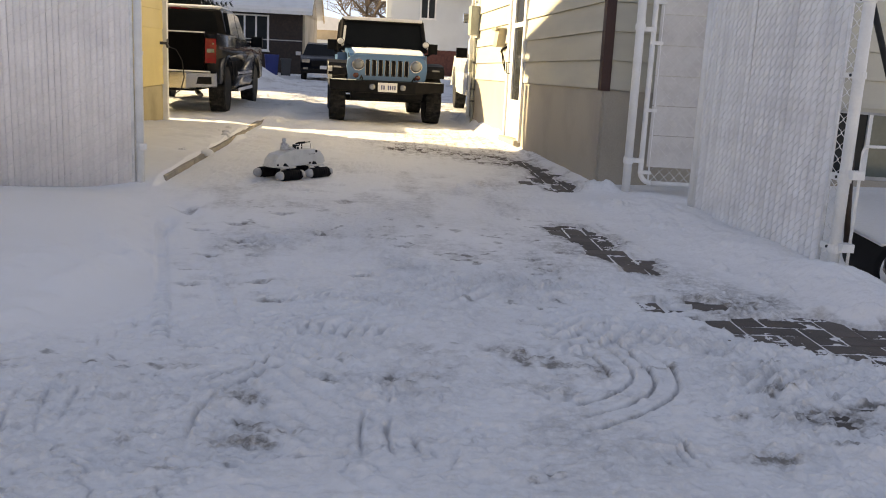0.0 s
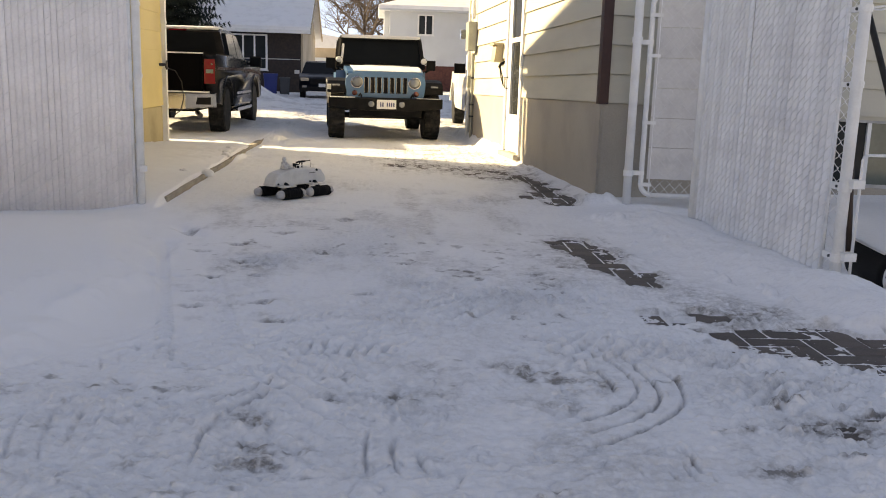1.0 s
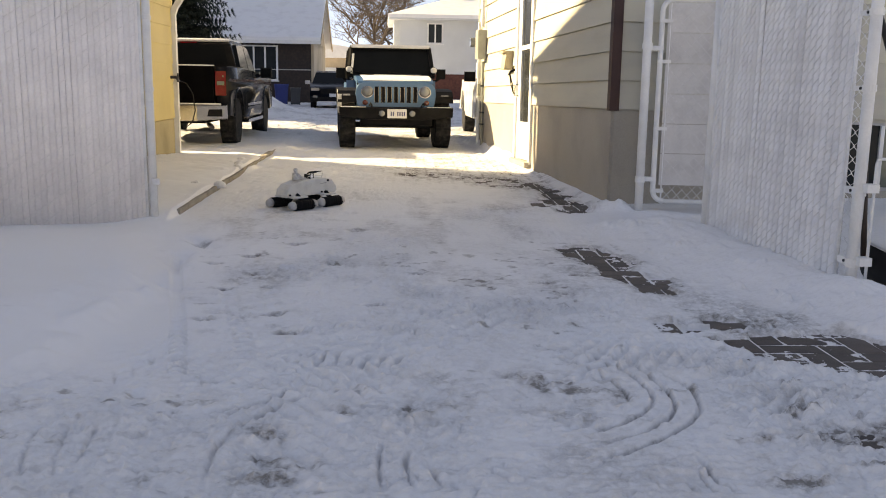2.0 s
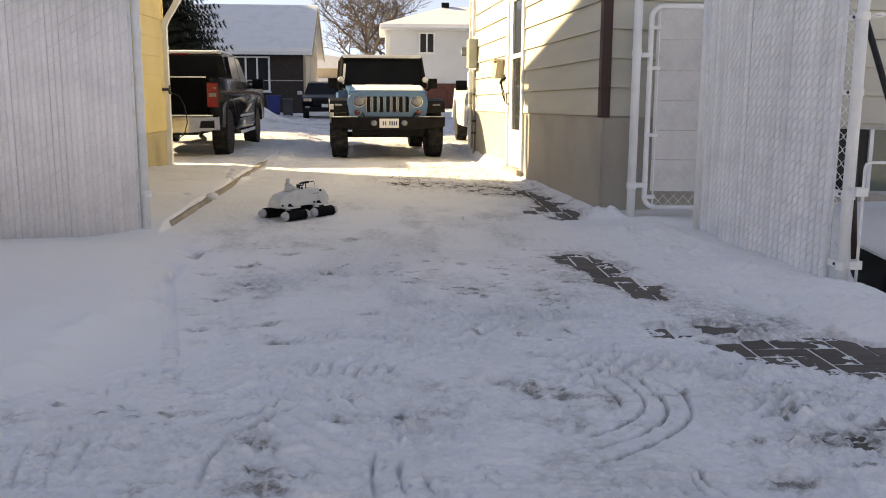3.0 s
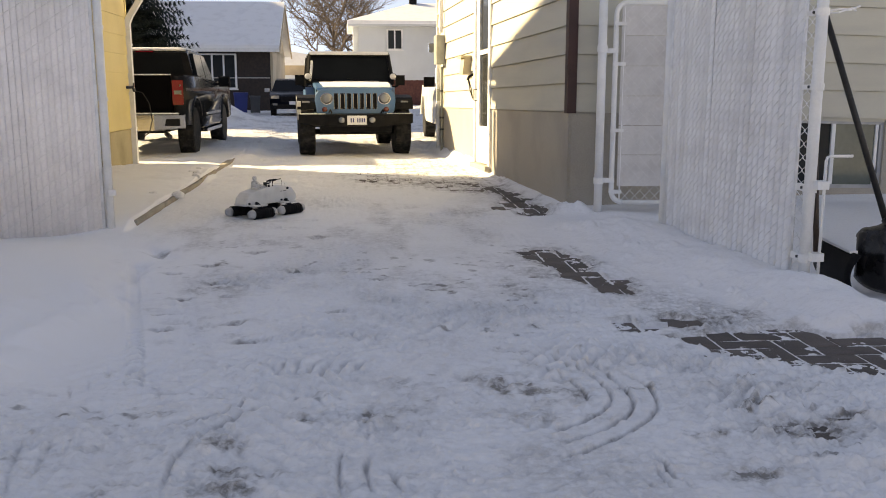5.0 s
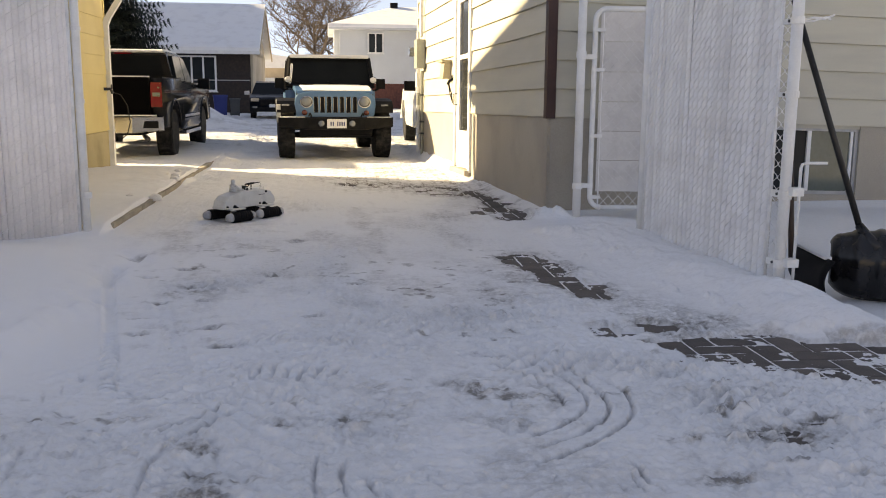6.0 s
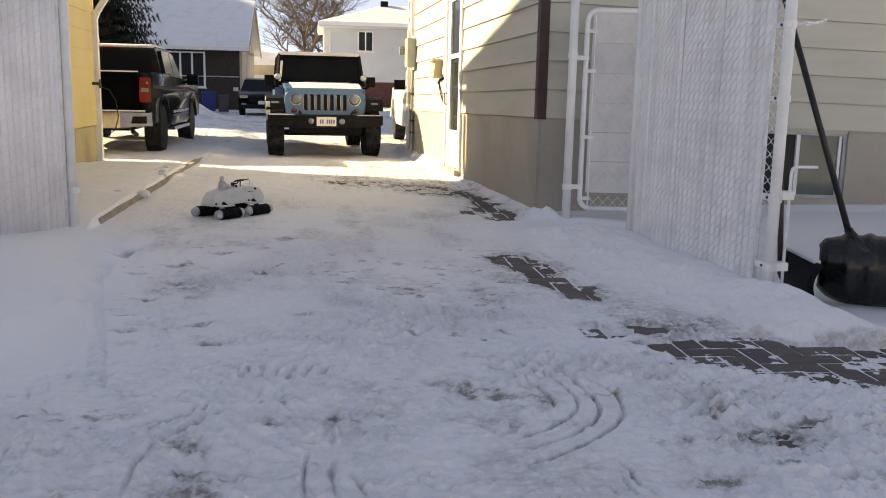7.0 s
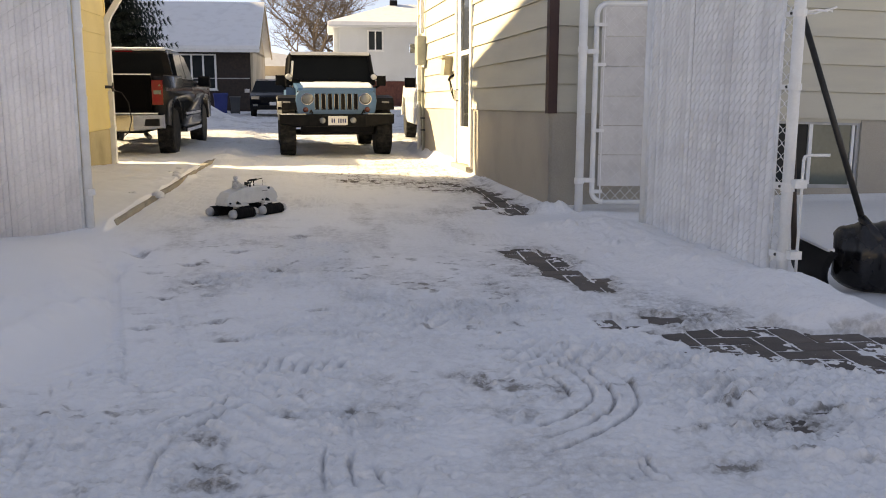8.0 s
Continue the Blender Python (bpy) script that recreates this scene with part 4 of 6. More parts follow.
for z in (0.55, 1.75):
    part("strap", box(YX - 0.014, YY - 0.04, z, YX + 0.074, YY + 0.072, z + 0.035, 0.004, 1), M_white, spout)
tap = root("hose_tap", Matrix(), "garden tap with a dark hose looped from it", "tap")
part("spigot", tube([(YX + 0.01, YY - 0.22, 1.16), (YX + 0.10, YY - 0.20, 1.16), (YX + 0.12, YY - 0.18, 1.10)], 0.022, 8), M_steelrim, tap)
part("tap_handle", lathe([(0, 0.035), (0.012, 0.035)], "x", 12, c=(YX + 0.11, YY - 0.2, 1.19)), M_steelrim, tap)
hose = [(YX + 0.10, YY - 0.18, 1.12), (YX + 0.20, YY - 0.05, 1.08), (YX + 0.27, YY + 0.05, 0.92), (YX + 0.29, YY + 0.08, 0.68), (YX + 0.24, YY + 0.08, 0.50), (YX + 0.16, YY + 0.09, 0.44)]
part("hose", tube(hose, 0.008, 6), M_black, tap)

# plain board wall closing the yard behind: unseen, added to shape light and reflections
yard = new("light_wall_back")
tagged(yard, "unseen plain white board wall added to shape the light", "wall", kind="structure")
for k in range(44):
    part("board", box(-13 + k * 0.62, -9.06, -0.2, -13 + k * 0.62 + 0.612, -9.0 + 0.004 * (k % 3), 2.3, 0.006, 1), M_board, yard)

# second unseen wall, added on the left to cut low sky light
side_yard = new("light_wall_left")
tagged(side_yard, "unseen plain white board wall added on the left to shape the light", "wall", kind="structure")
for k in range(25):
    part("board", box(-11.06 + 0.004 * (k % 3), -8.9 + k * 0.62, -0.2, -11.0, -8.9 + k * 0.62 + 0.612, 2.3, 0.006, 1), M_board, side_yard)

# ---- kerb stones ----
KERB = root("kerb", pose(-1.765, 7.62, 0), "long low concrete kerb in cast lengths", "kerb", kind="structure")
yk = 0.0
random.seed(5)
for k in range(6):
    ln = 1.16 + random.uniform(-0.1, 0.12)
    b = box(-0.04, yk + 0.006, -0.2, 0.045, yk + ln - 0.006, 0.062 + random.uniform(-0.008, 0.008), 0.012, 2)
    o = part("kerb_stone", b, M_kerb, KERB)
    o.rotation_euler = (0, random.uniform(-0.03, 0.03), 0)
    yk += ln



rnd = random.Random(12)
for k in range(7):
    x, y, r = rnd.uniform(-1.95, -1.68), rnd.uniform(9.2, 12.6), rnd.uniform(0.035, 0.075)
    b = bmesh.new()
    bmesh.ops.create_icosphere(b, subdivisions=2, radius=r)
    for v in b.verts:
        v.co *= 1 + 0.35 * noise.noise(v.co * 22 + Vector((k * 3.1, 0, 0)))
        v.co.z = max(-0.4 * r, v.co.z * 0.75)
    o = mesh_ob("snow_lump", b, M_roofsnow, True)
    o.location = (x, y, (0.085 if x < -1.76 else 0.05) + 0.2 * r)
    tagged(o, "loose lump of snow lying along the kerb", "snow lump", "snow lumps along the kerb")


# ---- chain-link fence with privacy slats ----
def fence_panel(name, p0, p1, z0, z1, label, category, wire, pitch, zp, rise, step, slat, bulge, fill=0.95, span=1, soft=False):
    """A framed panel from p0 to p1. Local x runs along it, y is its face, z is up; a wire crosses span slats at a time."""
    p0, p1 = Vector(p0), Vector(p1)
    ln = (p1 - p0).length
    a = math.degrees(math.atan2(p1.y - p0.y, p1.x - p0.x))
    ob = root(name, pose(p0.x, p0.y, 0, 0, 0, a), label, category)
    rnd = random.Random(ln)
    n = round((ln - 0.01) / pitch)
    pitch = (ln - 0.01) / n
    for k in range(n):
        w = pitch * fill * rnd.uniform(0.95, 1.02)
        x = k * pitch + (pitch - w) / 2 + rnd.uniform(-0.0015, 0.0015) * (0.3 if soft else 1)
        lo = z0 + 0.02 + rnd.uniform(-0.02, 0.02)
        b = bmesh.new()
        jx, jy = (rnd.uniform(-0.003, 0.003) * (0.3 if soft else 1) for _ in range(2))
        # a flattened tube: bowed front and back
        g = bulge * rnd.uniform(0.7, 1.2)
        ring = [(0, 0.003), (w * 0.10, -0.6 * g), (w * 0.32, -g), (w * 0.68, -g), (w * 0.90, -0.6 * g), (w, 0.003), (w * 0.8, 0.006), (w * 0.2, 0.006)]
        if soft:
            ring = [(0, -0.0005)] + [(w * k_ / 8, -0.0005 - g * math.sin(math.pi * k_ / 8) ** 0.8) for k_ in range(1, 8)] + [(w, -0.0005), (w, 0.006), (0, 0.006)]
        loft([[(x + u, v, lo) for u, v in ring], [(x + u + jx, v + jy, z1 - 0.02) for u, v in ring]], True, b)
        part("slat", b, slat, ob, "", soft)
    # sheet added behind the slats, shutting the gaps to light so they read dark
    part("backing_strip", box(0.0, 0.020, z0 + 0.03, ln, 0.022, z1 - 0.03), M_backing, ob)
    bm = bmesh.new()
    rows = int((z1 - z0) / zp)
    for k in range(n // span):
        xa, xb = k * pitch * span, (k + 1) * pitch * span
        for j in range(rows):
            za = z0 + j * zp + (k * step) % zp
            o = bulge + 0.6 * wire
            tube([(xa, -0.003, za), (xa + 0.004, -o, za + 0.005), (xb - 0.004, -o, za + rise - 0.005), (xb, -0.003, za + rise)], wire, 4, bm, cap=False)
            tube([(xb, 0.004, za + rise), (xb - 0.004, 0.0085, za + rise + 0.002), (xa + 0.004, 0.0085, za + zp - 0.004), (xa, 0.004, za + zp)], wire, 4, bm, cap=False)
    part("mesh_wire", bm, slat if span > 1 else M_wire, ob, "white vinyl coated chain-link wire", True)
    return ob, ln


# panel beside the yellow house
lf, ln = fence_panel("fence_panel", (-3.91, 6.45, 0), (-1.89, 7.33, 0), -0.08, 2.05, "greyish white slatted chain-link fence panel in snow", "fence", 0.0036, 0.0435, 0.118, 0.062, 0.059, M_warmslat, 0.0065, 0.999, 2, True)
part("post", tube([(ln + 0.033, 0, -0.1), (ln + 0.033, 0, 2.2)], 0.033, 12), M_white, lf, smooth=True)
part("top_rail", tube([(0, 0, 2.06), (ln + 0.03, 0, 2.06)], 0.021, 10), M_white, lf, smooth=True)
part("frame_pipe", tube([(ln - 0.02, 0, 0.02), (ln - 0.02, 0, 2.06)], 0.014, 10), M_wire, lf, smooth=True)
for z in (0.33, 1.05, 1.60):
    b = lathe([(z, 0.037), (z + 0.03, 0.037)], "z", 12, c=(ln + 0.035, 0, 0))
    part("clamp", b, M_white, lf)
part("latch", box(ln + 0.02, -0.055, 0.31, ln + 0.075, -0.02, 0.36, 0.006, 1), M_white, lf)

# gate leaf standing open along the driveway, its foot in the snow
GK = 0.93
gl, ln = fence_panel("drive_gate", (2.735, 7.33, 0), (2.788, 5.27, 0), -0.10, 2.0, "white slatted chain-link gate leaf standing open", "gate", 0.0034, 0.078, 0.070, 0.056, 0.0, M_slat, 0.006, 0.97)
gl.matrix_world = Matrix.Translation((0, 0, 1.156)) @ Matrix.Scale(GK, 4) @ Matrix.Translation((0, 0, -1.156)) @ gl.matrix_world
PX = ln + 0.185
# (local x runs towards the near end; its outer face looks at the driveway)
part("hinge_post", tube([(-0.06, 0, -0.3), (-0.06, 0, 2.2)], 0.038, 14), M_white, gl, smooth=True)
part("frame_pipe", tube([(-0.0, 0, -0.1), (-0.0, 0, 2.0)], 0.017, 10), M_wire, gl, smooth=True)
part("frame_pipe", tube([(PX, 0, -0.3), (PX, 0, 2.2)], 0.034, 14), M_white, gl, smooth=True)
part("frame_pipe", tube([(ln + 0.012, 0, -0.1), (ln + 0.012, 0, 2.0)], 0.010, 10), M_wire, gl, smooth=True)
part("top_rail", tube([(0, 0, 2.02), (PX, 0, 2.02)], 0.022, 10), M_white, gl, smooth=True)
for z, h in ((0.11, 0.05), (0.535, 0.05), (1.14, 0.04), (1.57, 0.04)):
    b = lathe([(z, 0.041), (z + h, 0.041)], "z", 14, c=(PX, 0, 0))
    box(PX - 0.145, -0.014, z + 0.004, PX - 0.025, 0.014, z + h - 0.006, bm=b)
    part("clamp", b, M_white, gl)
    part("clamp_bolt", lathe([(-0.024, 0.009), (-0.014, 0.009)], "y", 8, c=(PX - 0.06, 0, z + 0.5 * h)), M_steelrim, gl)
for z in (0.125, 0.56):
    part("rod_guide", box(PX + 0.015, 0.0, z, PX + 0.085, 0.075, z + 0.05, 0.008, 1), M_white, gl)
b = tube([(PX + 0.055, 0.06, -0.2), (PX + 0.055, 0.06, 0.725), (PX + 0.057, 0.066, 0.748), (PX + 0.065, 0.085, 0.757), (PX + 0.075, 0.215, 0.757)], 0.0095, 8)
part("drop_rod", b, M_white, gl, "white bent steel drop rod", True)
b = tube([(PX - 0.035, 0.02, 1.59), (PX + 0.015, 0.10, 1.605), (PX + 0.015, 0.16, 1.60), (PX - 0.015, 0.24, 1.625)], 0.007, 6)
tube([(PX - 0.035, 0.02, 1.585), (PX + 0.015, 0.09, 1.585), (PX + 0.015, 0.17, 1.61), (PX - 0.02, 0.22, 1.60)], 0.006, 6, b)
part("twisted_wire", b, M_wire, gl, "twisted white tie wire")
# bare mesh strip beside the end pipe
bm = bmesh.new()
for j in range(26):
    z = -0.10 + j * 0.08
    tube([(ln + 0.015, 0, z), (ln + 0.085, 0.003, z + 0.04), (ln + 0.015, 0, z + 0.08)], 0.003, 4, bm, cap=False)
    tube([(ln + 0.15, 0, z), (ln + 0.08, -0.003, z + 0.04), (ln + 0.15, 0, z + 0.08)], 0.003, 4, bm, cap=False)
part("mesh_wire", bm, M_wire, gl)

# small walk gate by the house corner
wg = root("walk_gate", pose(2.44, 7.98, 0, 0, 0, -8), "white pipe walk gate filled with pale slats", "gate")
GW, GT = 0.62, 1.90
r, pts = 0.10, []
for k in range(7):
    q = math.pi - k * math.pi / 12
    pts.append((r + r * math.cos(q), 0, GT - r + r * math.sin(q)))
low = [(r - r * math.cos(k * math.pi / 12), 0, 0.12 + r - r * math.sin(k * math.pi / 12)) for k in range(6, -1, -1)]
frame_line = low + pts + [(GW, 0, GT)]
part("gate_frame", tube(frame_line, 0.024, 10), M_white, wg, smooth=True)
part("gate_frame", tube([(r, 0, 0.12), (GW, 0, 0.12)], 0.02, 10), M_white, wg, smooth=True)
part("tension_bar", tube([(0.075, 0.0, 0.14), (0.075, 0.0, GT - 0.03)], 0.008, 6), M_wire, wg)
for z in (0.2, 0.76, 1.35, 1.70):
    part("clamp", box(-0.02, -0.03, z, 0.09, 0.03, z + 0.03, 0.006, 1), M_white, wg)
zz = 0.265
for k in range(7):
    hh = 0.285 if k == 0 else 0.262 if k < 6 else 0.04
    part("slat", box(0.05, -0.006, zz + 0.003, GW, 0.006, zz + hh, 0.004, 1), M_panel, wg)
    zz += hh + 0.003
bm = bmesh.new()
for j in range(18):
    for k in range(6):
        x, z = 0.08 + k * 0.09, 0.13 + j * 0.098
        w_ = 0.0026 if z < 0.20 else 0.0010
        tube([(x, -0.009, z), (x + 0.045, -0.010, z + 0.049), (x + 0.09, -0.009, z + 0.098)], w_, 4, bm, cap=False)
        tube([(x + 0.09, -0.011, z), (x + 0.045, -0.012, z + 0.049), (x, -0.011, z + 0.098)], w_, 4, bm, cap=False)
part("mesh_wire", bm, M_wire, wg)
part("hinge", box(-0.125, -0.03, 0.30, 0.02, 0.02, 0.34, 0.006, 1), M_white, wg)
part("hinge", box(-0.125, -0.03, 1.46, 0.02, 0.02, 1.50, 0.006, 1), M_white, wg)
gp = root("gate_post", pose(2.318, 7.98, 0), "white round steel gate post by the house corner", "post")
part("pipe", tube([(0, 0, -0.05), (0, 0, 2.4)], 0.038, 14), M_white, gp, smooth=True)
for z in (0.29, 1.47):
    part("collar", lathe([(z, 0.046), (z + 0.055, 0.046)], "z", 14), M_white, gp)

# ---- wall fittings of the cream house ----
meter = root("electric_meter", Matrix(), "grey electric meter box with conduits on the cream wall", "meter")
b = slab(on_side, 6.92, 7.2, 0.03, 0.17, 1.66, 2.13)
part("enclosure", bevel(b, 0.015, 2), M_greybox, meter)
part("conduit", tube([on_side(7.1, 0.05, 0.02), on_side(7.1, 0.05, 1.62)], 0.024, 8), M_greybox, meter)
part("conduit", tube([on_side(7.05, 0.07, 2.18), on_side(7.05, 0.07, 4.0)], 0.03, 8), M_white, meter)
part("conduit", tube([on_side(7.45, 0.06, 0.02), on_side(7.45, 0.06, 2.3)], 0.03, 8), M_white, meter)
c = on_side(7.4, 0.15, 1.95)
part("dial", lathe([(-0.06, 0.08), (0.02, 0.08), (0.05, 0.06)], "x", 18, c=(c.x - 0.02, c.y, c.z)), M_lamp, meter)
part("junction_box", bevel(slab(on_side, 7.25, 7.38, 0.024, 0.12, 1.35, 1.60), 0.01, 1), M_white, meter)
part("junction_box", bevel(slab(on_side, 7.3, 7.4, 0.024, 0.10, 1.05, 1.25), 0.01, 1), M_greybox, meter)
for z in (0.55, 0.75, 1.2):
    part("strap", bevel(slab(on_side, 7.05, 7.15, 0.024, 0.085, z, z + 0.03), 0.004, 1), M_steelrim, meter)
mb = root("letter_box", Matrix(), "small beige letter box on the cream wall", "letter box")
b = slab(on_side, 4.68, 4.95, 0.024, 0.15, 1.42, 1.66, 0.024, 0.12)
part("body", bevel(b, 0.01, 2), M_beigebox, mb)
part("lid", bevel(slab(on_side, 4.66, 4.97, 0.024, 0.17, 1.655, 1.685), 0.006, 1), M_beigebox, mb)
lt = root("bell_cord", Matrix(), "dark hanging cord and bracket beside the door", "cord")
part("bracket", tube([on_side(4.44, 0.02, 1.42), on_side(4.44, 0.10, 1.38), on_side(4.44, 0.12, 1.33)], 0.02, 6), M_black, lt)
part("loop", tube([on_side(4.44, 0.11, 1.34), on_side(4.42, 0.09, 1.2), on_side(4.43, 0.05, 1.08), on_side(4.46, 0.06, 1.2), on_side(4.45, 0.10, 1.34)], 0.008, 6), M_black, lt)

# ---- snow shovels by the gate ----
sh = root("snow_shovel", pose(3.38, 4.93, -0.02, 0, 0, -28), "black poly snow scoop with a long dark handle", "shovel")
rings = []
for i in range(49):
    x = -0.31 + i * 0.62 / 48
    e = (1 - (abs(x) / 0.335) ** 3.2) ** 0.5
    ring = []
    for k in range(13):
        q = radians(-75 + k * 17)
        rr = 0.19 + 0.012 * max(-0.3, math.sin(i * math.tau / 9.6)) * (1 if 1 < k < 11 else 0)
        ring.append((x, -math.cos(q) * rr * e, 0.185 + math.sin(q) * rr * (1.0 if q > 0 else 1.3) * (0.25 + 0.75 * e)))
    rings.append(ring + [(p[0] * 0.97, p[1] * 0.93 + 0.006, 0.185 + (p[2] - 0.185) * 0.95) for p in ring[::-1]])
part("blade", loft(rings), M_shovel, sh, "curved ribbed black blade", True)
hp = (Vector((-0.14, -0.03, 0.34)), Vector((-0.66, 0.26, 1.88)))
part("handle", tube(hp, 0.019, 12), M_handle, sh, smooth=True)
b = tube([Vector((-0.05, -0.13, 0.27)), Vector((-0.11, -0.07, 0.335)), hp[0] + (hp[1] - hp[0]) * 0.04], 0.045, 10, taper=0.026)
part("socket", b, M_shovel, sh, smooth=True)
part("grip", tube([hp[1] + Vector((-0.07, 0, 0)), hp[1] + Vector((0.07, 0, 0))], 0.017, 10), M_black, sh, smooth=True)
sp = root("snow_pusher", pose(2.91, 4.98, -0.03, 0, 0, -100), "black snow pusher blade propped behind the gate", "shovel")
# local x runs along the blade, y is its hollow side
rings = []
for i in range(9):
    x = -0.30 + i * 0.075
    ring = []
    for k in range(11):
        t = k / 10
        ring.append((x, 0.09 - 0.326 * t + 0.286 * t * t, -0.03 + 0.28 * t))
    rings.append(ring + [(p[0], p[1] - 0.012, p[2]) for p in ring[::-1]])
part("blade", loft(rings), M_black, sp, smooth=True)
part("snow_cap", box(-0.26, 0.022, 0.246, 0.20, 0.066, 0.262, 0.008, 2), M_roofsnow, sp, "line of snow on the blade")
part("handle", tube([(-0.14, -0.05, 0.18), (-0.26, -0.055, 0.78)], 0.018, 10), surf("worn_wood", (0.06, 0.035, 0.026), 0.6, var=0.2), sp, "dark worn wooden handle", True)
part("edge_strip", box(-0.30, 0.035, 0.0, 0.30, 0.055, 0.03, 0.004, 1), M_steelrim, sp)


# ---- wheels ----
def wheel(parent, x, y, r, w, side, rim_mat, lugs=26):
    """A tyre with a chunky tread and a rim; side is +1 where the rim looks to +x."""
    b = lathe([(-w / 2, r * 0.62), (-w / 2, r * 0.90), (-w * 0.42, r * 0.97), (-w * 0.2, r), (w * 0.2, r), (w * 0.42, r * 0.97), (w / 2, r * 0.90), (w / 2, r * 0.62)], "x", 40, c=(x, y, r))
    for k in range(lugs):
        q = k * math.tau / lugs
        for o in (-1, 1):
            a = q + (0.5 * math.tau / lugs if o > 0 else 0)
            c, s = math.cos(a), math.sin(a)
            d = math.tau / lugs * 0.28
            pts = []
            for rr in (r * 0.985, r * 1.022):
                for da, ax in ((-d, 0.04), (d, 0.04), (d, 0.46), (-d, 0.46)):
                    pts.append((x + o * ax * w, y + rr * math.cos(a + da), r + rr * math.sin(a + da)))
            hexa(b, pts)
    t = part("tyre", b, M_rubber, parent)
    xo = x + side * w * 0.36
    b = lathe([(xo - side * 0.12, r * 0.60), (xo, r * 0.62), (xo + side * 0.015, r * 0.60), (xo - side * 0.02, r * 0.54), (xo - side * 0.06, r * 0.52)], "x", 32, c=(0, y, r))
    for k in range(5):
        a = k * math.tau / 5
        tube([(xo - side * 0.005, y + 0.10 * r * math.cos(a), r + 0.10 * r * math.sin(a)), (xo - side * 0.01, y + 0.57 * r * math.cos(a), r + 0.57 * r * math.sin(a))], r * 0.10, 6, b)
    lathe([(xo - side * 0.05, r * 0.16), (xo + side * 0.01, r * 0.15)], "x", 16, b, (0, y, r))
    part("rim", b, rim_mat, t, smooth=False)
    return t


# ---- the off-roader that faces the street end ----
jeep = root("off_road_car", pose(0.085, 17.35, 0.015, 0, 0, 183.4) @ Matrix.Diagonal((1.04, 1.04, 0.975, 1)), "light blue off-road car with black fenders and frosted bonnet", "car")
FA, RA = 1.45, -1.45
for x in (-0.786, 0.786):
    for y in (FA, RA):
        wheel(jeep, x, y, 0.405, 0.262, 1 if x > 0 else -1, M_steelrim)
tub = [(-2.05, 0.62), (-2.05, 1.13), (0.62, 1.13), (0.66, 1.18), (0.70, 0.60), (-1.0, 0.55)]
part("body", prism(tub, -0.78, 0.78, 0.02), M_jeepblue, jeep)
# engine bay and grille
nose = [(0.66, 0.66), (0.66, 1.20), (1.78, 1.135), (1.84, 1.10), (1.85, 0.72), (1.80, 0.66)]
part("engine_bay", prism(nose, -0.62, 0.62, 0.035, 3, lambda y, z: 1.0 - 0.03 * max(0, (y - 0.66))), M_jeepblue, jeep)
hood = [(0.64, 1.20), (0.64, 1.262), (1.0, 1.258), (1.5, 1.22), (1.80, 1.165), (1.84, 1.125), (1.80, 1.12)]
part("bonnet", prism(hood, -0.66, 0.66, 0.022, 3, lambda y, z: 1.0 - 0.06 * max(0, (y - 0.64))), M_jeepblue, jeep)
# white layer: frost, with the bonnet's glare put into its colour
fr = [(0.72, 1.262), (0.74, 1.278), (1.0, 1.275), (1.50, 1.238), (1.72, 1.198), (1.76, 1.178), (1.5, 1.22), (1.0, 1.257)]
part("frost", prism(fr, -0.63, 0.55, 0.004, 1, lambda y, z: 1.0 - 0.06 * max(0, (y - 0.64))), M_roofsnow, jeep, "thin frost and painted glare on the bonnet")
# grille with seven slots
b = bmesh.new()
gy0, gy1 = 1.845, 1.875
SL, PI = 0.074, 0.105
xs = [-0.60] + [v for k in range(7) for v in ((k - 3) * PI - SL / 2, (k - 3) * PI + SL / 2)] + [0.60]
for k in range(0, 16, 2):
    if k in (0, 14):
        continue
    box(xs[k], gy0, 0.80, xs[k + 1], gy1, 1.075, bm=b)
box(-0.35, gy0, 1.075, 0.35, gy1, 1.16, bm=b)
box(-0.35, gy0, 0.70, 0.35, gy1, 0.80, bm=b)
part("grille", bevel(b, 0.008, 2), M_jeepblue, jeep)
for k in range(7):
    xc = (k - 3) * PI
    part("slot_trim", tube([(xc - 0.033, gy1 - 0.002, 1.05), (xc - 0.034, gy1, 0.84), (xc - 0.024, gy1, 0.812), (xc, gy1, 0.803), (xc + 0.024, gy1, 0.812), (xc + 0.034, gy1, 0.84), (xc + 0.033, gy1 - 0.002, 1.05), (xc + 0.02, gy1, 1.072), (xc - 0.02, gy1, 1.072), (xc - 0.033, gy1 - 0.002, 1.05)], 0.0032, 6), M_chrome, jeep, "chrome slot surround")
part("grille_back", box(-0.36, gy0 - 0.004, 0.78, 0.36, gy0 + 0.004, 1.09), M_black, jeep)
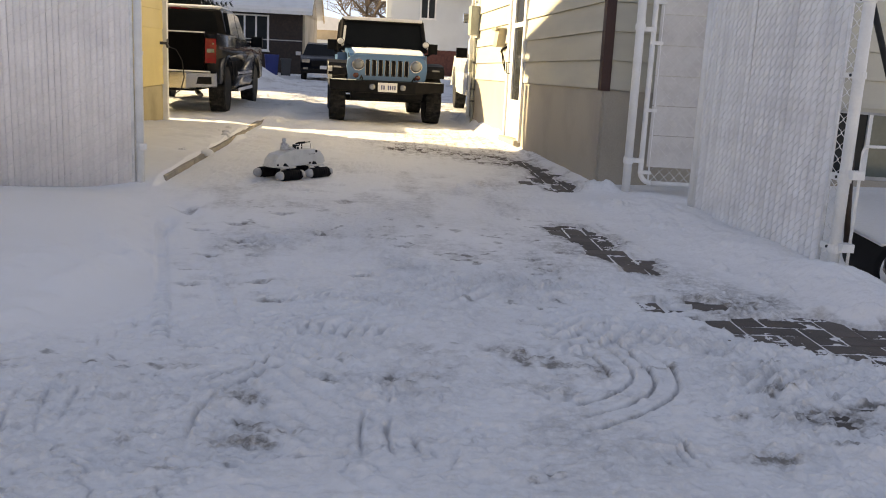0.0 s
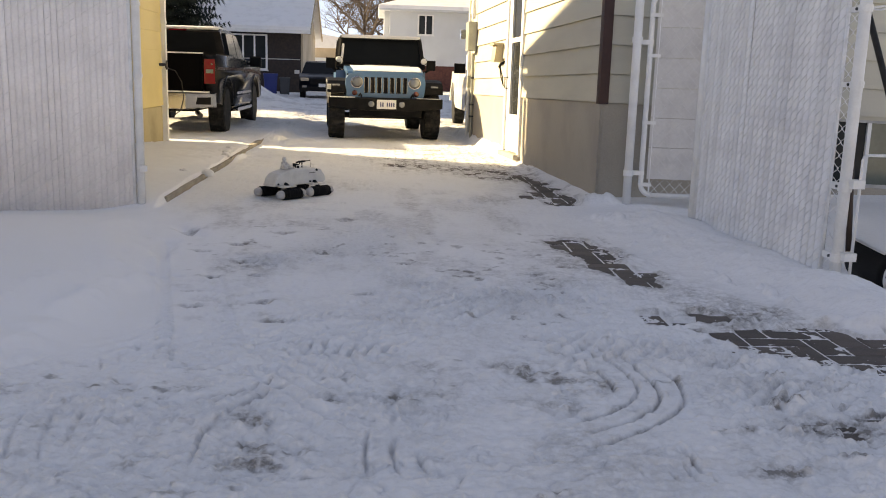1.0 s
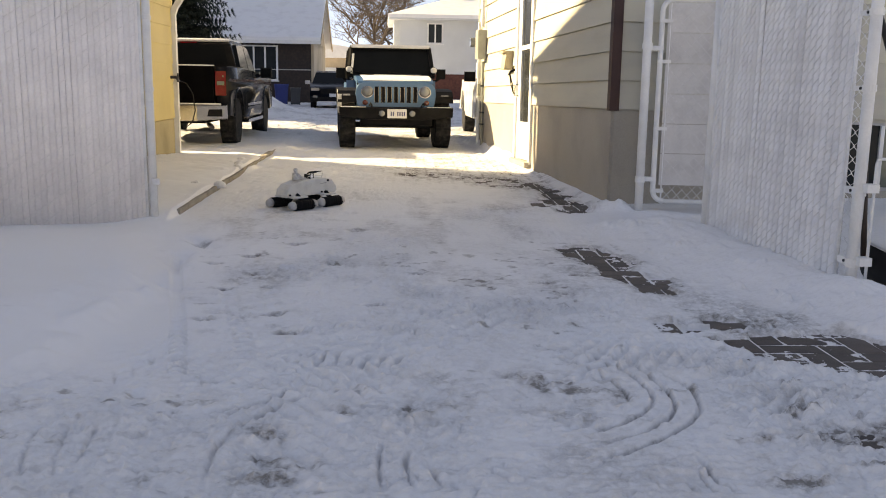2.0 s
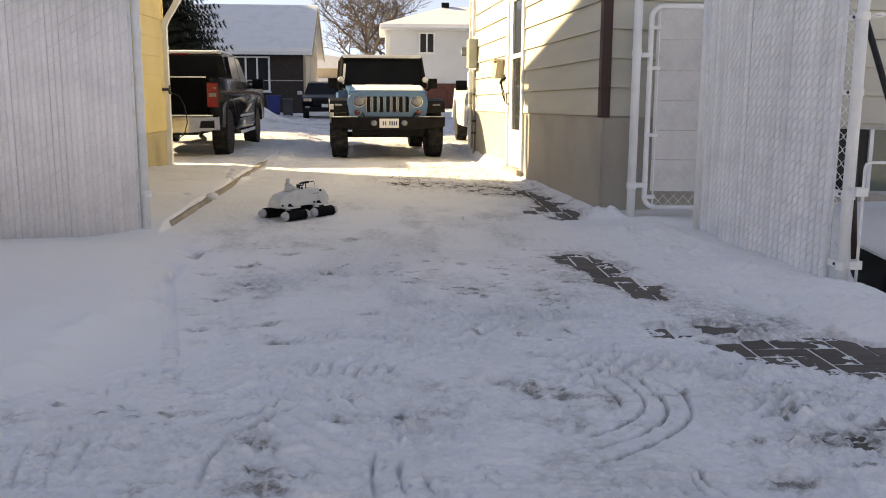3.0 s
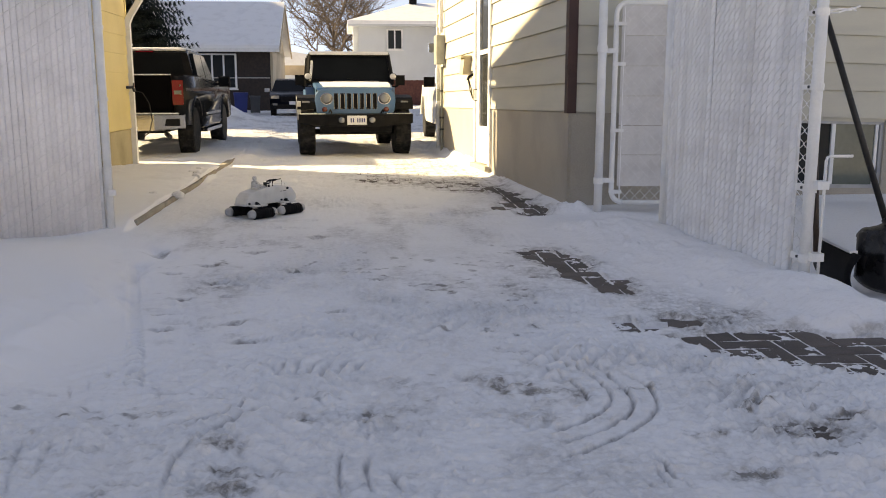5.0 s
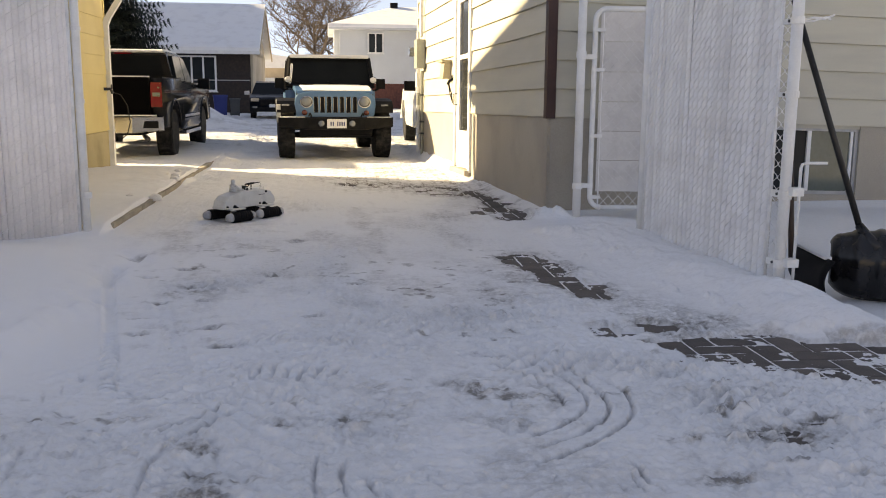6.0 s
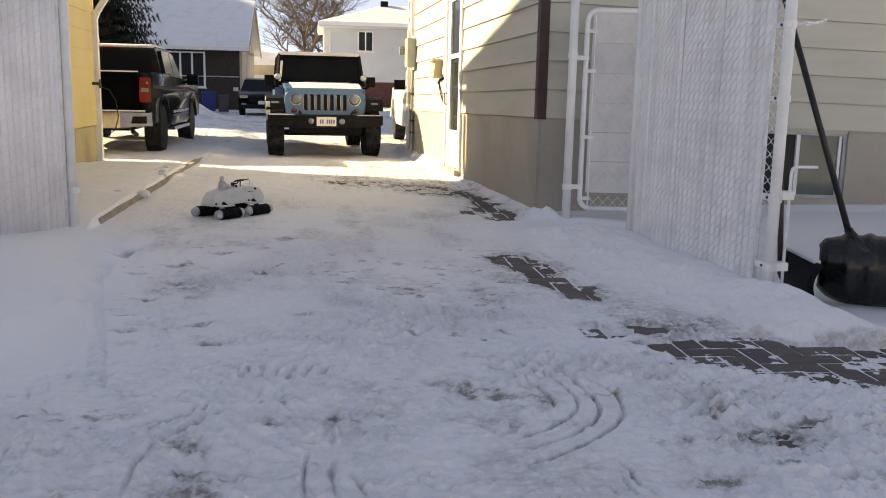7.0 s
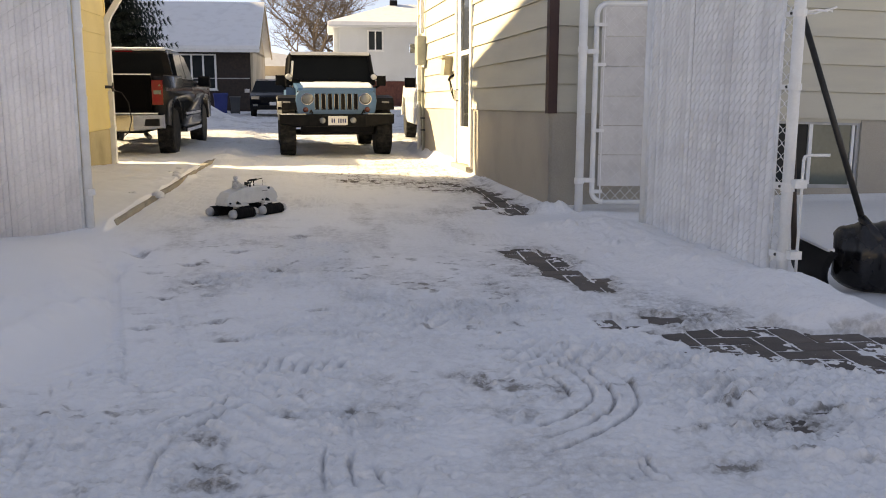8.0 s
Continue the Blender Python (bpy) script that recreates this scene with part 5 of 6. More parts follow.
for s in (-1, 1):
    # rounded shoulder at the upper outer corner, slight taper below
    cheek = [(0.345, 0.70), (0.60, 0.70), (0.635, 0.78), (0.655, 0.95), (0.645, 1.05), (0.60, 1.115), (0.52, 1.145), (0.345, 1.16)]
    b = loft([[(s * x, y, z) for x, z in cheek] for y in (gy0 - 0.03, gy1 - 0.012)] + [[(s * (0.49 + (x - 0.49) * 0.97), gy1, 0.93 + (z - 0.93) * 0.97) for x, z in cheek]])
    part("grille_cheek", b, M_jeepblue, jeep)
    b = lathe([(gy1 - 0.02, 0.102), (gy1 + 0.012, 0.102), (gy1 + 0.014, 0.090), (gy1 + 0.004, 0.088)], "y", 28, c=(s * 0.468, 0, 0.985))
    h = part("headlight", b, M_chrome, jeep)
    part("lens", lathe([(gy1 - 0.01, 0.089), (gy1 + 0.012, 0.087), (gy1 + 0.026, 0.064), (gy1 + 0.031, 0.03)], "y", 28, c=(s * 0.468, 0, 0.985)), M_lamp, h, "frosted round lens", True)
    part("turn_signal", lathe([(gy1 - 0.01, 0.046), (gy1 + 0.010, 0.044), (gy1 + 0.018, 0.025)], "y", 18, c=(s * 0.50, 0, 0.80)), M_amber, jeep, "round amber lens", True)
    # fenders
    f = [(0.78, 0.72), (0.86, 0.98), (1.02, 1.045), (1.50, 1.035), (1.76, 1.00), (1.86, 0.92), (1.875, 0.80), (1.84, 0.80), (1.82, 0.90), (1.72, 0.94), (1.06, 0.96), (0.95, 0.90), (0.86, 0.72)]
    fl = part("fender", prism(f, s * 0.60, s * 0.94, 0.03, 3), M_black, jeep, "black plastic fender flare")
    # pale strips paint the sun's glint on the dusty flank of this side
    if s > 0:
        f = [(0.84, 0.74), (0.90, 0.955), (1.03, 1.015), (1.50, 1.005), (1.74, 0.975), (1.83, 0.91), (1.85, 0.82), (1.835, 0.82), (1.815, 0.90), (1.73, 0.955), (1.05, 0.975), (0.93, 0.925), (0.87, 0.74)]
        part("salt_crust", prism(f, 0.932, 0.947, 0.004, 1), M_glintfrost, fl, "pale strip painted for sun glint on the dusty fender flank")
        part("salt_crust", prism([(1.80, 0.62), (1.84, 0.94), (1.875, 0.93), (1.85, 0.62)], 0.88, 0.945, 0.006, 1), M_glintfrost, fl)
    part("marker_lamp", box(min(s * 0.74, s * 0.86), 1.845, 0.915, max(s * 0.74, s * 0.86), 1.868, 0.945, 0.008, 2), M_lamp, fl)
    f = [(-2.02, 0.72), (-1.96, 0.95), (-1.76, 1.02), (-1.14, 1.02), (-0.98, 0.95), (-0.90, 0.72), (-0.98, 0.72), (-1.08, 0.92), (-1.8, 0.93), (-1.92, 0.72)]
    part("fender", prism(f, s * 0.74, s * 0.94, 0.018, 2), M_black, jeep)
    b = box(min(s * 0.80, s * 0.955), 0.60, 1.215, max(s * 0.80, s * 0.955), 0.70, 1.40, 0.035, 4)
    wm = part("wing_mirror", b, M_black, jeep)
    part("mirror_arm", tube([(s * 0.74, 0.60, 1.17), (s * 0.80, 0.63, 1.19), (s * 0.85, 0.65, 1.23)], 0.022, 8), M_black, wm)
    part("bonnet_latch", box(min(s * 0.585, s * 0.625), 1.66, 1.10, max(s * 0.585, s * 0.625), 1.72, 1.175, 0.008, 2), M_black, jeep)
    part("tow_hook", tube([(s * 0.40, 2.02, 0.735), (s * 0.40, 2.09, 0.755), (s * 0.42, 2.10, 0.80), (s * 0.44, 2.06, 0.755)], 0.014, 6), M_black, jeep)
    part("bumper_snow", box(min(s * 0.50, s * 0.90), 1.95, 0.722, max(s * 0.50, s * 0.90), 2.06 if s > 0 else 1.99, 0.736, 0.005, 1), M_roofsnow, jeep)
    pl_ = part("pillar_light", lathe([(0.68, 0.03), (0.70, 0.060), (0.79, 0.062)], "y", 20, c=(s * 0.735, 0, 1.375)), M_black, jeep, "round auxiliary lamp", True)
    part("lens", lathe([(0.785, 0.056), (0.80, 0.052), (0.812, 0.03)], "y", 20, c=(s * 0.735, 0, 1.375)), M_plate, pl_, "white lens cover", True)
    part("fog_lamp", lathe([(2.125, 0.052), (2.155, 0.05), (2.165, 0.035)], "y", 18, c=(s * 0.245, 0, 0.625)), M_lamp, jeep, "round fog lamp", True)
    part("side_step", tube([(s * 0.86, -0.75, 0.5), (s * 0.86, 0.75, 0.5)], 0.035, 8), M_black, jeep)
# bumper
b = bmesh.new()
loft([[(-0.92, 1.86, 0.55), (-0.92, 2.02, 0.57), (-0.92, 2.03, 0.72), (-0.92, 1.88, 0.73)], [(-0.45, 1.92, 0.50), (-0.45, 2.11, 0.52), (-0.45, 2.12, 0.715), (-0.45, 1.92, 0.73)],
      [(0.45, 1.92, 0.50), (0.45, 2.11, 0.52), (0.45, 2.12, 0.715), (0.45, 1.92, 0.73)], [(0.92, 1.86, 0.55), (0.92, 2.02, 0.57), (0.92, 2.03, 0.72), (0.92, 1.88, 0.73)]], True, b)
part("bumper", bevel(b, 0.02, 3), M_black, jeep, "wide black plastic bumper")
part("skid_plate", prism([(1.70, 0.36), (1.98, 0.42), (2.06, 0.54), (1.70, 0.56)], -0.58, 0.58, 0.03, 2), M_black, jeep)
part("axle", tube([(-0.66, FA, 0.40), (0.66, FA, 0.40)], 0.05, 8), M_black, jeep)
part("axle", tube([(-0.66, RA, 0.40), (0.66, RA, 0.40)], 0.05, 8), M_black, jeep)
part("chassis", box(-0.45, -1.9, 0.42, 0.45, 1.6, 0.58, 0.02, 1), M_black, jeep)
pl = part("number_plate", box(-0.155, 2.122, 0.545, 0.155, 2.134, 0.70, 0.006, 1), M_plate, jeep, "white number plate with plain bars")
for k in range(7):
    if k == 4:
        continue
    part("character_bar", box(-0.117 + k * 0.035 - 0.010, 2.134, 0.585, -0.117 + k * 0.035 + 0.010, 2.137, 0.655), M_inkblue, pl)
# windscreen frame, glass, hard top
def wpull(y, z):
    return 1.0 - 0.09 * max(0, z - 1.25) / 0.55
cab = [(0.66, 1.25), (0.44, 1.76), (-1.95, 1.79), (-2.06, 1.20)]
part("cabin_glass", prism(cab, -0.735, 0.735, 0.01, 1, wpull), M_glass, jeep, "dark tinted cabin glass")
for s in (-1, 1):
    for a, c, w in (((0.745, 0.675, 1.24), (0.685, 0.45, 1.78), 0.036), ((0.745, -0.35, 1.16), (0.69, -0.40, 1.78), 0.04), ((0.745, -1.35, 1.16), (0.69, -1.35, 1.78), 0.05)):
        part("pillar", tube([(s * a[0], a[1], a[2]), (s * c[0], c[1], c[2])], w, 6), M_black, jeep)
part("scuttle", tube([(-0.745, 0.675, 1.25), (0.745, 0.675, 1.25)], 0.032, 6), M_black, jeep)
part("roof", prism([(0.50, 1.755), (0.46, 1.82), (-1.98, 1.835), (-2.02, 1.77)], -0.70, 0.70, 0.02, 2), M_black, jeep, "black hard top")
part("roof_frost", prism([(0.505, 1.775), (0.47, 1.838), (-1.9, 1.855), (-1.9, 1.83), (0.45, 1.815)], -0.68, 0.68, 0.008, 2), M_roofsnow, jeep, "thin frost on the roof")
part("header_frost", prism([(0.452, 1.79), (0.515, 1.793), (0.49, 1.828), (0.45, 1.83)], -0.69, 0.69, 0.008, 2), M_roofsnow, jeep, "frost along the windscreen header")
part("pillar_frost", tube([(0.70, 0.70, 1.30), (0.675, 0.62, 1.45), (0.655, 0.54, 1.66)], 0.022, 6), M_roofsnow, jeep, "frost on the windscreen pillar")
part("cowl_panel", prism([(0.60, 1.245), (0.66, 1.285), (0.74, 1.283), (0.78, 1.26)], -0.66, 0.66, 0.01, 2), M_black, jeep, "black wiper panel")
part("cowl_frost", prism([(0.66, 1.288), (0.72, 1.292), (0.78, 1.272), (0.72, 1.282)], -0.50, 0.30, 0.003, 1), M_glintfrost, jeep, "patchy frost below the windscreen")
for s in (-0.3, 0.28):
    part("wiper", tube([(s, 0.70, 1.275), (s + 0.35, 0.64, 1.34)], 0.009, 5), M_black, jeep)
part("spare_wheel", lathe([(-2.28, 0.36), (-2.26, 0.40), (-2.10, 0.40), (-2.08, 0.3)], "y", 24, c=(0.1, 0, 0.98)), M_rubber, jeep)
for s in (-0.42, 0.42):
    part("seat", box(s - 0.22, -0.35, 0.8, s + 0.22, -0.2, 1.5, 0.06, 2), M_black, jeep)

# ---- pickup seen from behind ----
pick = root("pickup_truck", pose(-3.53, 17.87, 0.005), "dark grey pickup truck with chrome bumper and snowy roof", "car")
FA, RA = 1.82, -1.82
for x in (-0.86, 0.86):
    for y in (FA, RA):
        wheel(pick, x, y, 0.405, 0.27, 1 if x > 0 else -1, M_rim)
HW = 1.005


def arch(yc, r=0.50, n=9):
    return [(yc + r * math.cos(math.pi - k * math.pi / (n - 1)), 0.52 + r * 0.92 * math.sin(math.pi - k * math.pi / (n - 1))) for k in range(n)]


side = [(-2.96, 0.58), (-2.99, 0.95), (-2.97, 1.33), (-1.05, 1.34), (-1.05, 1.30), (1.20, 1.28), (2.75, 1.16), (2.86, 0.9), (2.84, 0.55)] + [(p[0], p[1]) for p in reversed(arch(FA))] + [(0.9, 0.45), (-0.9, 0.45)] + [(p[0], p[1]) for p in reversed(arch(RA))]
for s in (-1, 1):
    b = bmesh.new()
    ring = lambda x: [(s * x, y, z) for y, z in side]
    loft([ring(HW - 0.17), ring(HW)], True, b)
    bs = part("body_side", bevel(b, 0.055, 5, 40), M_truckgrey, pick, smooth=True)
    for yc in (FA, RA):
        lip = [(s * (HW - 0.004), p[0], p[1]) for p in arch(yc, 0.515, 13)]
        part("arch_lip", tube(lip, 0.022, 8), M_truckgrey, bs, smooth=True)
    part("shoulder_line", prism([(-2.90, 1.10), (-2.90, 1.15), (1.10, 1.13), (2.60, 1.04), (2.60, 1.00), (1.10, 1.08)], s * (HW - 0.03), s * (HW + 0.010), 0.010, 2), M_truckgrey, bs)
    part("sill_line", prism([(-0.90, 0.60), (-0.90, 0.64), (0.95, 0.64), (0.95, 0.60)], s * (HW - 0.03), s * (HW + 0.012), 0.010, 2), M_truckgrey, bs)
    for y in (-0.98, 0.0, 1.02):
        part("door_gap", box(min(s * (HW - 0.03), s * (HW + 0.0015)), y - 0.005, 0.56, max(s * (HW - 0.03), s * (HW + 0.0015)), y + 0.005, 1.27), M_black, bs)
    part("rail_cap", box(min(s * (HW - 0.15), s * (HW - 0.005)), -2.94, 1.330, max(s * (HW - 0.15), s * (HW - 0.005)), -1.08, 1.352, 0.010, 2), M_black, bs)
    part("side_window", prism([(0.98, 1.30), (0.55, 1.74), (0.14, 1.77), (0.10, 1.31)], s * 0.83, s * 0.905, 0, 1, lambda y, z: 1 - 0.13 * max(0, z - 1.3) / 0.5), M_glass, pick)
    part("side_window", prism([(0.04, 1.31), (0.08, 1.77), (-0.70, 1.76), (-0.86, 1.32)], s * 0.83, s * 0.905, 0, 1, lambda y, z: 1 - 0.13 * max(0, z - 1.3) / 0.5), M_glass, pick)
    b = box(min(s * 0.82, s * 0.992), -3.02, 0.88, max(s * 0.82, s * 0.992), -2.88, 1.265, 0.035, 4)
    t = part("tail_lamp", b, M_redlens, pick, "tall red tail lamp")
    for z, h, m_ in ((1.075, 0.030, M_lamp), (1.20, 0.05, M_redlens), (0.96, 0.05, M_redlens)):
        part("reverse_lens" if m_ is M_lamp else "lens", box(min(s * 0.85, s * 0.965), -3.028, z - h, max(s * 0.85, s * 0.965), -3.012, z + h, 0.014, 3), m_, t)
    for z in (1.055, 1.185):
        part("reflector", lathe([(-3.034, 0.014), (-3.026, 0.016)], "y", 12, c=(s * 0.945, 0, z)), M_chrome, t, "small bright reflector")
    b = box(min(s * 1.02, s * 1.24), 0.9, 1.17, max(s * 1.02, s * 1.24), 1.02, 1.38, 0.045, 4)
    wm = part("wing_mirror", b, M_black, pick, smooth=True)
    part("mirror_arm", tube([(s * 0.93, 1.0, 1.24), (s * 1.06, 0.98, 1.22)], 0.03, 8), M_black, wm)
    part("mirror_glass", box(min(s * 1.04, s * 1.22), 0.894, 1.20, max(s * 1.04, s * 1.22), 0.902, 1.35, 0.003, 1), M_glass, wm)
    part("running_board", box(min(s * 0.80, s * 1.04), -0.95, 0.36, max(s * 0.80, s * 1.04), 1.0, 0.42, 0.012, 2), M_chrome, pick)
    for y in (-0.62, 0.62):
        part("step_bracket", tube([(s * 0.7, y, 0.5), (s * 0.95, y, 0.36)], 0.016, 6), M_black, pick)
    part("side_trim", box(min(s * 0.99, s * 1.022), -0.85, 0.665, max(s * 0.99, s * 1.022), 1.05, 0.71, 0.008, 2), M_chrome, pick)
    part("door_handle", box(min(s * 0.99, s * 1.03), -0.05, 1.12, max(s * 0.99, s * 1.03), 0.15, 1.16, 0.008, 1), M_chrome, pick)
part("tailgate", box(-0.80, -3.005, 0.72, 0.80, -2.93, 1.345, 0.02, 2), M_tailgate, pick)
part("tailgate_snow", box(-0.78, -3.0, 1.345, 0.80, -2.94, 1.365, 0.008, 2), M_roofsnow, pick, "strip of snow on the tailgate")
part("gate_handle", box(-0.14, -3.018, 1.18, 0.14, -3.0, 1.27, 0.008, 1), M_black, pick)
part("bed_cover", box(-0.84, -2.93, 1.27, 0.84, -1.07, 1.315, 0.01, 1), M_black, pick)
part("chassis", box(-0.6, -2.8, 0.42, 0.6, 2.6, 0.62, 0.02, 1), M_black, pick)
b = bmesh.new()
loft([[(-1.0, -2.98, 0.50), (-1.0, -3.10, 0.52), (-1.0, -3.12, 0.72), (-1.0, -2.96, 0.74)], [(-0.55, -3.0, 0.46), (-0.55, -3.19, 0.48), (-0.55, -3.20, 0.72), (-0.55, -2.98, 0.745)],
      [(0.55, -3.0, 0.46), (0.55, -3.19, 0.48), (0.55, -3.20, 0.72), (0.55, -2.98, 0.745)], [(1.0, -2.98, 0.50), (1.0, -3.10, 0.52), (1.0, -3.12, 0.72), (1.0, -2.96, 0.74)]], True, b)
bp = part("bumper", bevel(b, 0.02, 3), M_chrome, pick, "chrome rear bumper")
part("corner_step", box(0.62, -3.165, 0.55, 0.94, -3.09, 0.66, 0.02, 2), M_black, bp)
part("corner_step", box(-0.94, -3.165, 0.55, -0.62, -3.09, 0.66, 0.02, 2), M_black, bp)
part("bumper_snow", box(-0.9, -3.17, 0.738, 0.9, -3.0, 0.755, 0.006, 1), M_roofsnow, pick)
part("tow_hitch", box(-0.05, -3.16, 0.36, 0.05, -2.8, 0.44, 0.01, 1), M_black, pick)
part("exhaust", tube([(0.62, -2.6, 0.40), (0.72, -2.85, 0.36)], 0.04, 10), M_steelrim, pick)


def cpull(y, z):
    return 1 - 0.16 * max(0, z - 1.3) / 0.55


cab = [(1.30, 1.26), (0.72, 1.74), (0.35, 1.83), (-0.80, 1.83), (-0.98, 1.77), (-1.06, 1.28), (-1.06, 0.6), (1.3, 0.6)]
part("cab", prism(cab, -0.86, 0.86, 0.03, 3, cpull), M_truckgrey, pick)
part("rear_window", prism([(-1.045, 1.40), (-0.985, 1.74), (-0.97, 1.74), (-1.03, 1.40)], -0.72, 0.72, 0, 1, cpull), M_glass, pick, "dark rear window")
part("windscreen", prism([(1.32, 1.29), (0.78, 1.735), (0.75, 1.72), (1.28, 1.29)], -0.78, 0.78, 0, 1, cpull), M_glass, pick)
rnd = random.Random(31)
rings = []
for k in range(25):
    # one sheet with a ragged rear edge, hanging lower in places
    x, lip = -0.70 + k * 1.40 / 24, rnd.uniform(0.0, 0.03) * (0 if k in (0, 24) else 1)
    rings.append([(x, 0.5, 1.80), (x, 0.32, 1.862), (x, -0.80, 1.868), (x, -0.93, 1.852), (x, -0.965, 1.835 - lip), (x, -0.94, 1.80)])
b = loft(rings)
part("roof_snow", b, M_roofsnow, pick, "white snow on the cab roof", True)

part("bonnet", prism([(1.2, 1.2), (1.2, 1.29), (2.6, 1.22), (2.84, 1.10), (2.84, 0.6), (1.2, 0.6)], -0.84, 0.84, 0.03, 2), M_truckgrey, pick)
part("brake_lamp", box(-0.15, -0.995, 1.775, 0.15, -0.96, 1.80, 0.005, 1), M_redlens, pick)

# ---- pale pickup beyond the house ----
pk2 = root("pickup_truck", pose(2.84, 19.6, 0.02, 0, 0, 180), "white pickup truck with a red bonnet parked beyond the house", "car")
for x in (-0.84, 0.84):
    for y in (1.75, -1.75):
        wheel(pk2, x, y, 0.38, 0.25, 1 if x > 0 else -1, M_rim)
side2 = [(-2.6, 0.5), (-2.6, 1.2), (2.35, 1.12), (2.60, 1.0), (2.68, 0.8), (2.66, 0.42)] + list(reversed(arch(1.75, 0.48))) + [(0.9, 0.4), (-0.9, 0.4)] + list(reversed(arch(-1.75, 0.48)))
for s in (-1, 1):
    b = loft([[(s * 0.80, y, z) for y, z in side2], [(s * (0.99 - (0.06 if z > 1.0 else 0)), y, z) for y, z in side2]])
    part("body_side", bevel(b, 0.03, 3, 40), M_carwhite, pk2)
    part("headlight", box(min(s * 0.6, s * 0.9), 2.60, 0.82, max(s * 0.6, s * 0.9), 2.70, 1.0, 0.02, 2), M_lamp, pk2)
    part("wing_mirror", box(min(s * 0.98, s * 1.2), 0.9, 1.15, max(s * 0.98, s * 1.2), 1.0, 1.35, 0.02, 2), M_black, pk2)
part("bonnet", prism([(1.1, 1.10), (1.1, 1.24), (2.2, 1.19), (2.62, 1.06), (2.62, 0.6), (1.1, 0.6)], -0.84, 0.84, 0.04, 3), M_redpaint, pk2, "red painted bonnet")
part("cab", prism([(1.25, 1.1), (0.6, 1.72), (-0.7, 1.76), (-1.0, 1.15)], -0.84, 0.84, 0.03, 2, cpull), M_glass, pk2)
part("roof", prism([(0.62, 1.71), (0.55, 1.76), (-0.7, 1.79), (-0.78, 1.74)], -0.80, 0.80, 0.02, 2, cpull), M_carwhite, pk2)
part("bumper", box(-0.95, 2.62, 0.42, 0.95, 2.80, 0.66, 0.04, 3), M_chrome, pk2)
part("grille", box(-0.58, 2.6, 0.70, 0.58, 2.69, 1.0, 0.02, 2), M_black, pk2)
part("chassis", box(-0.7, -2.4, 0.4, 0.7, 2.5, 0.6, 0.02, 1), M_black, pk2)

# ---- dark car across the street ----
suv = root("suv", pose(-2.15, 38.3, 0.05, 0, 0, 184), "dark navy suv parked facing the driveway", "car")
for x in (-0.78, 0.78):
    for y in (1.35, -1.35):
        wheel(suv, x, y, 0.34, 0.23, 1 if x > 0 else -1, M_rim, 18)
part("body", prism([(-2.2, 0.35), (-2.25, 0.95), (0.9, 0.98), (1.9, 0.86), (2.2, 0.72), (2.24, 0.35)], -0.91, 0.91, 0.15, 5), M_navy, suv, smooth=True)
part("cabin", prism([(1.05, 0.96), (0.35, 1.40), (-0.4, 1.46), (-1.7, 1.42), (-2.15, 0.95)], -0.84, 0.84, 0.04, 3, lambda y, z: 1 - 0.22 * max(0, z - 0.95) / 0.5), M_glass, suv)
part("roof", prism([(0.30, 1.41), (-0.4, 1.475), (-1.7, 1.44), (-1.7, 1.40), (0.2, 1.39)], -0.80, 0.80, 0.015, 2, lambda y, z: 0.80), M_navy, suv)
for s in (-1, 1):
    part("headlight", box(min(s * 0.55, s * 0.86), 2.08, 0.68, max(s * 0.55, s * 0.86), 2.26, 0.80, 0.03, 2), M_lamp, suv)
    part("wing_mirror", box(min(s * 0.92, s * 1.12), 0.7, 0.93, max(s * 0.92, s * 1.12), 0.82, 1.08, 0.02, 2), M_plate if s > 0 else M_navy, suv)
    part("fog_lamp", box(min(s * 0.62, s * 0.80), 2.2, 0.42, max(s * 0.62, s * 0.80), 2.27, 0.50, 0.02, 1), M_lamp, suv)
part("grille", box(-0.5, 2.2, 0.55, 0.5, 2.265, 0.76, 0.02, 2), M_black, suv)
part("number_plate", box(-0.16, 2.25, 0.45, 0.16, 2.275, 0.58, 0.005, 1), M_plate, suv)
part("bumper", box(-0.9, 2.1, 0.28, 0.9, 2.26, 0.46, 0.04, 2), M_black, suv)


# ---- wheeled bins ----
def bin_(x, y, w, h, mat, label):
    ob = root("wheelie_bin", pose(x, y, 0.03, 0, 0, 8), label, "bin", "bins across the street")
    a, b2 = w / 2 * 0.82, w / 2
    b = loft([[(-a, -a, 0.06), (a, -a, 0.06), (a, a, 0.06), (-a, a, 0.06)], [(-b2, -b2, h * 0.9), (b2, -b2, h * 0.9), (b2, b2, h * 0.9), (-b2, b2, h * 0.9)]])
    part("body", bevel(b, 0.03, 2), mat, ob)
    part("lid", box(-b2 - 0.02, -b2 - 0.03, h * 0.9, b2 + 0.02, b2 + 0.02, h, 0.03, 2), mat, ob)
    for s in (-1, 1):
        part("wheel", lathe([(s * a - 0.03, 0.1), (s * a + 0.03, 0.1)], "x", 14, c=(0, a, 0.09)), M_rubber, ob)
    part("handle", tube([(-a, b2 + 0.02, h * 0.86), (-a, b2 + 0.08, h * 0.86), (a, b2 + 0.08, h * 0.86), (a, b2 + 0.02, h * 0.86)], 0.015, 6), mat, ob)


bin_(-4.46, 40.0, 0.58, 0.92, M_binblue, "blue plastic wheeled bin standing in snow")
bin_(-3.85, 40.0, 0.42, 0.78, M_bingrey, "grey plastic wheeled bin standing in snow")


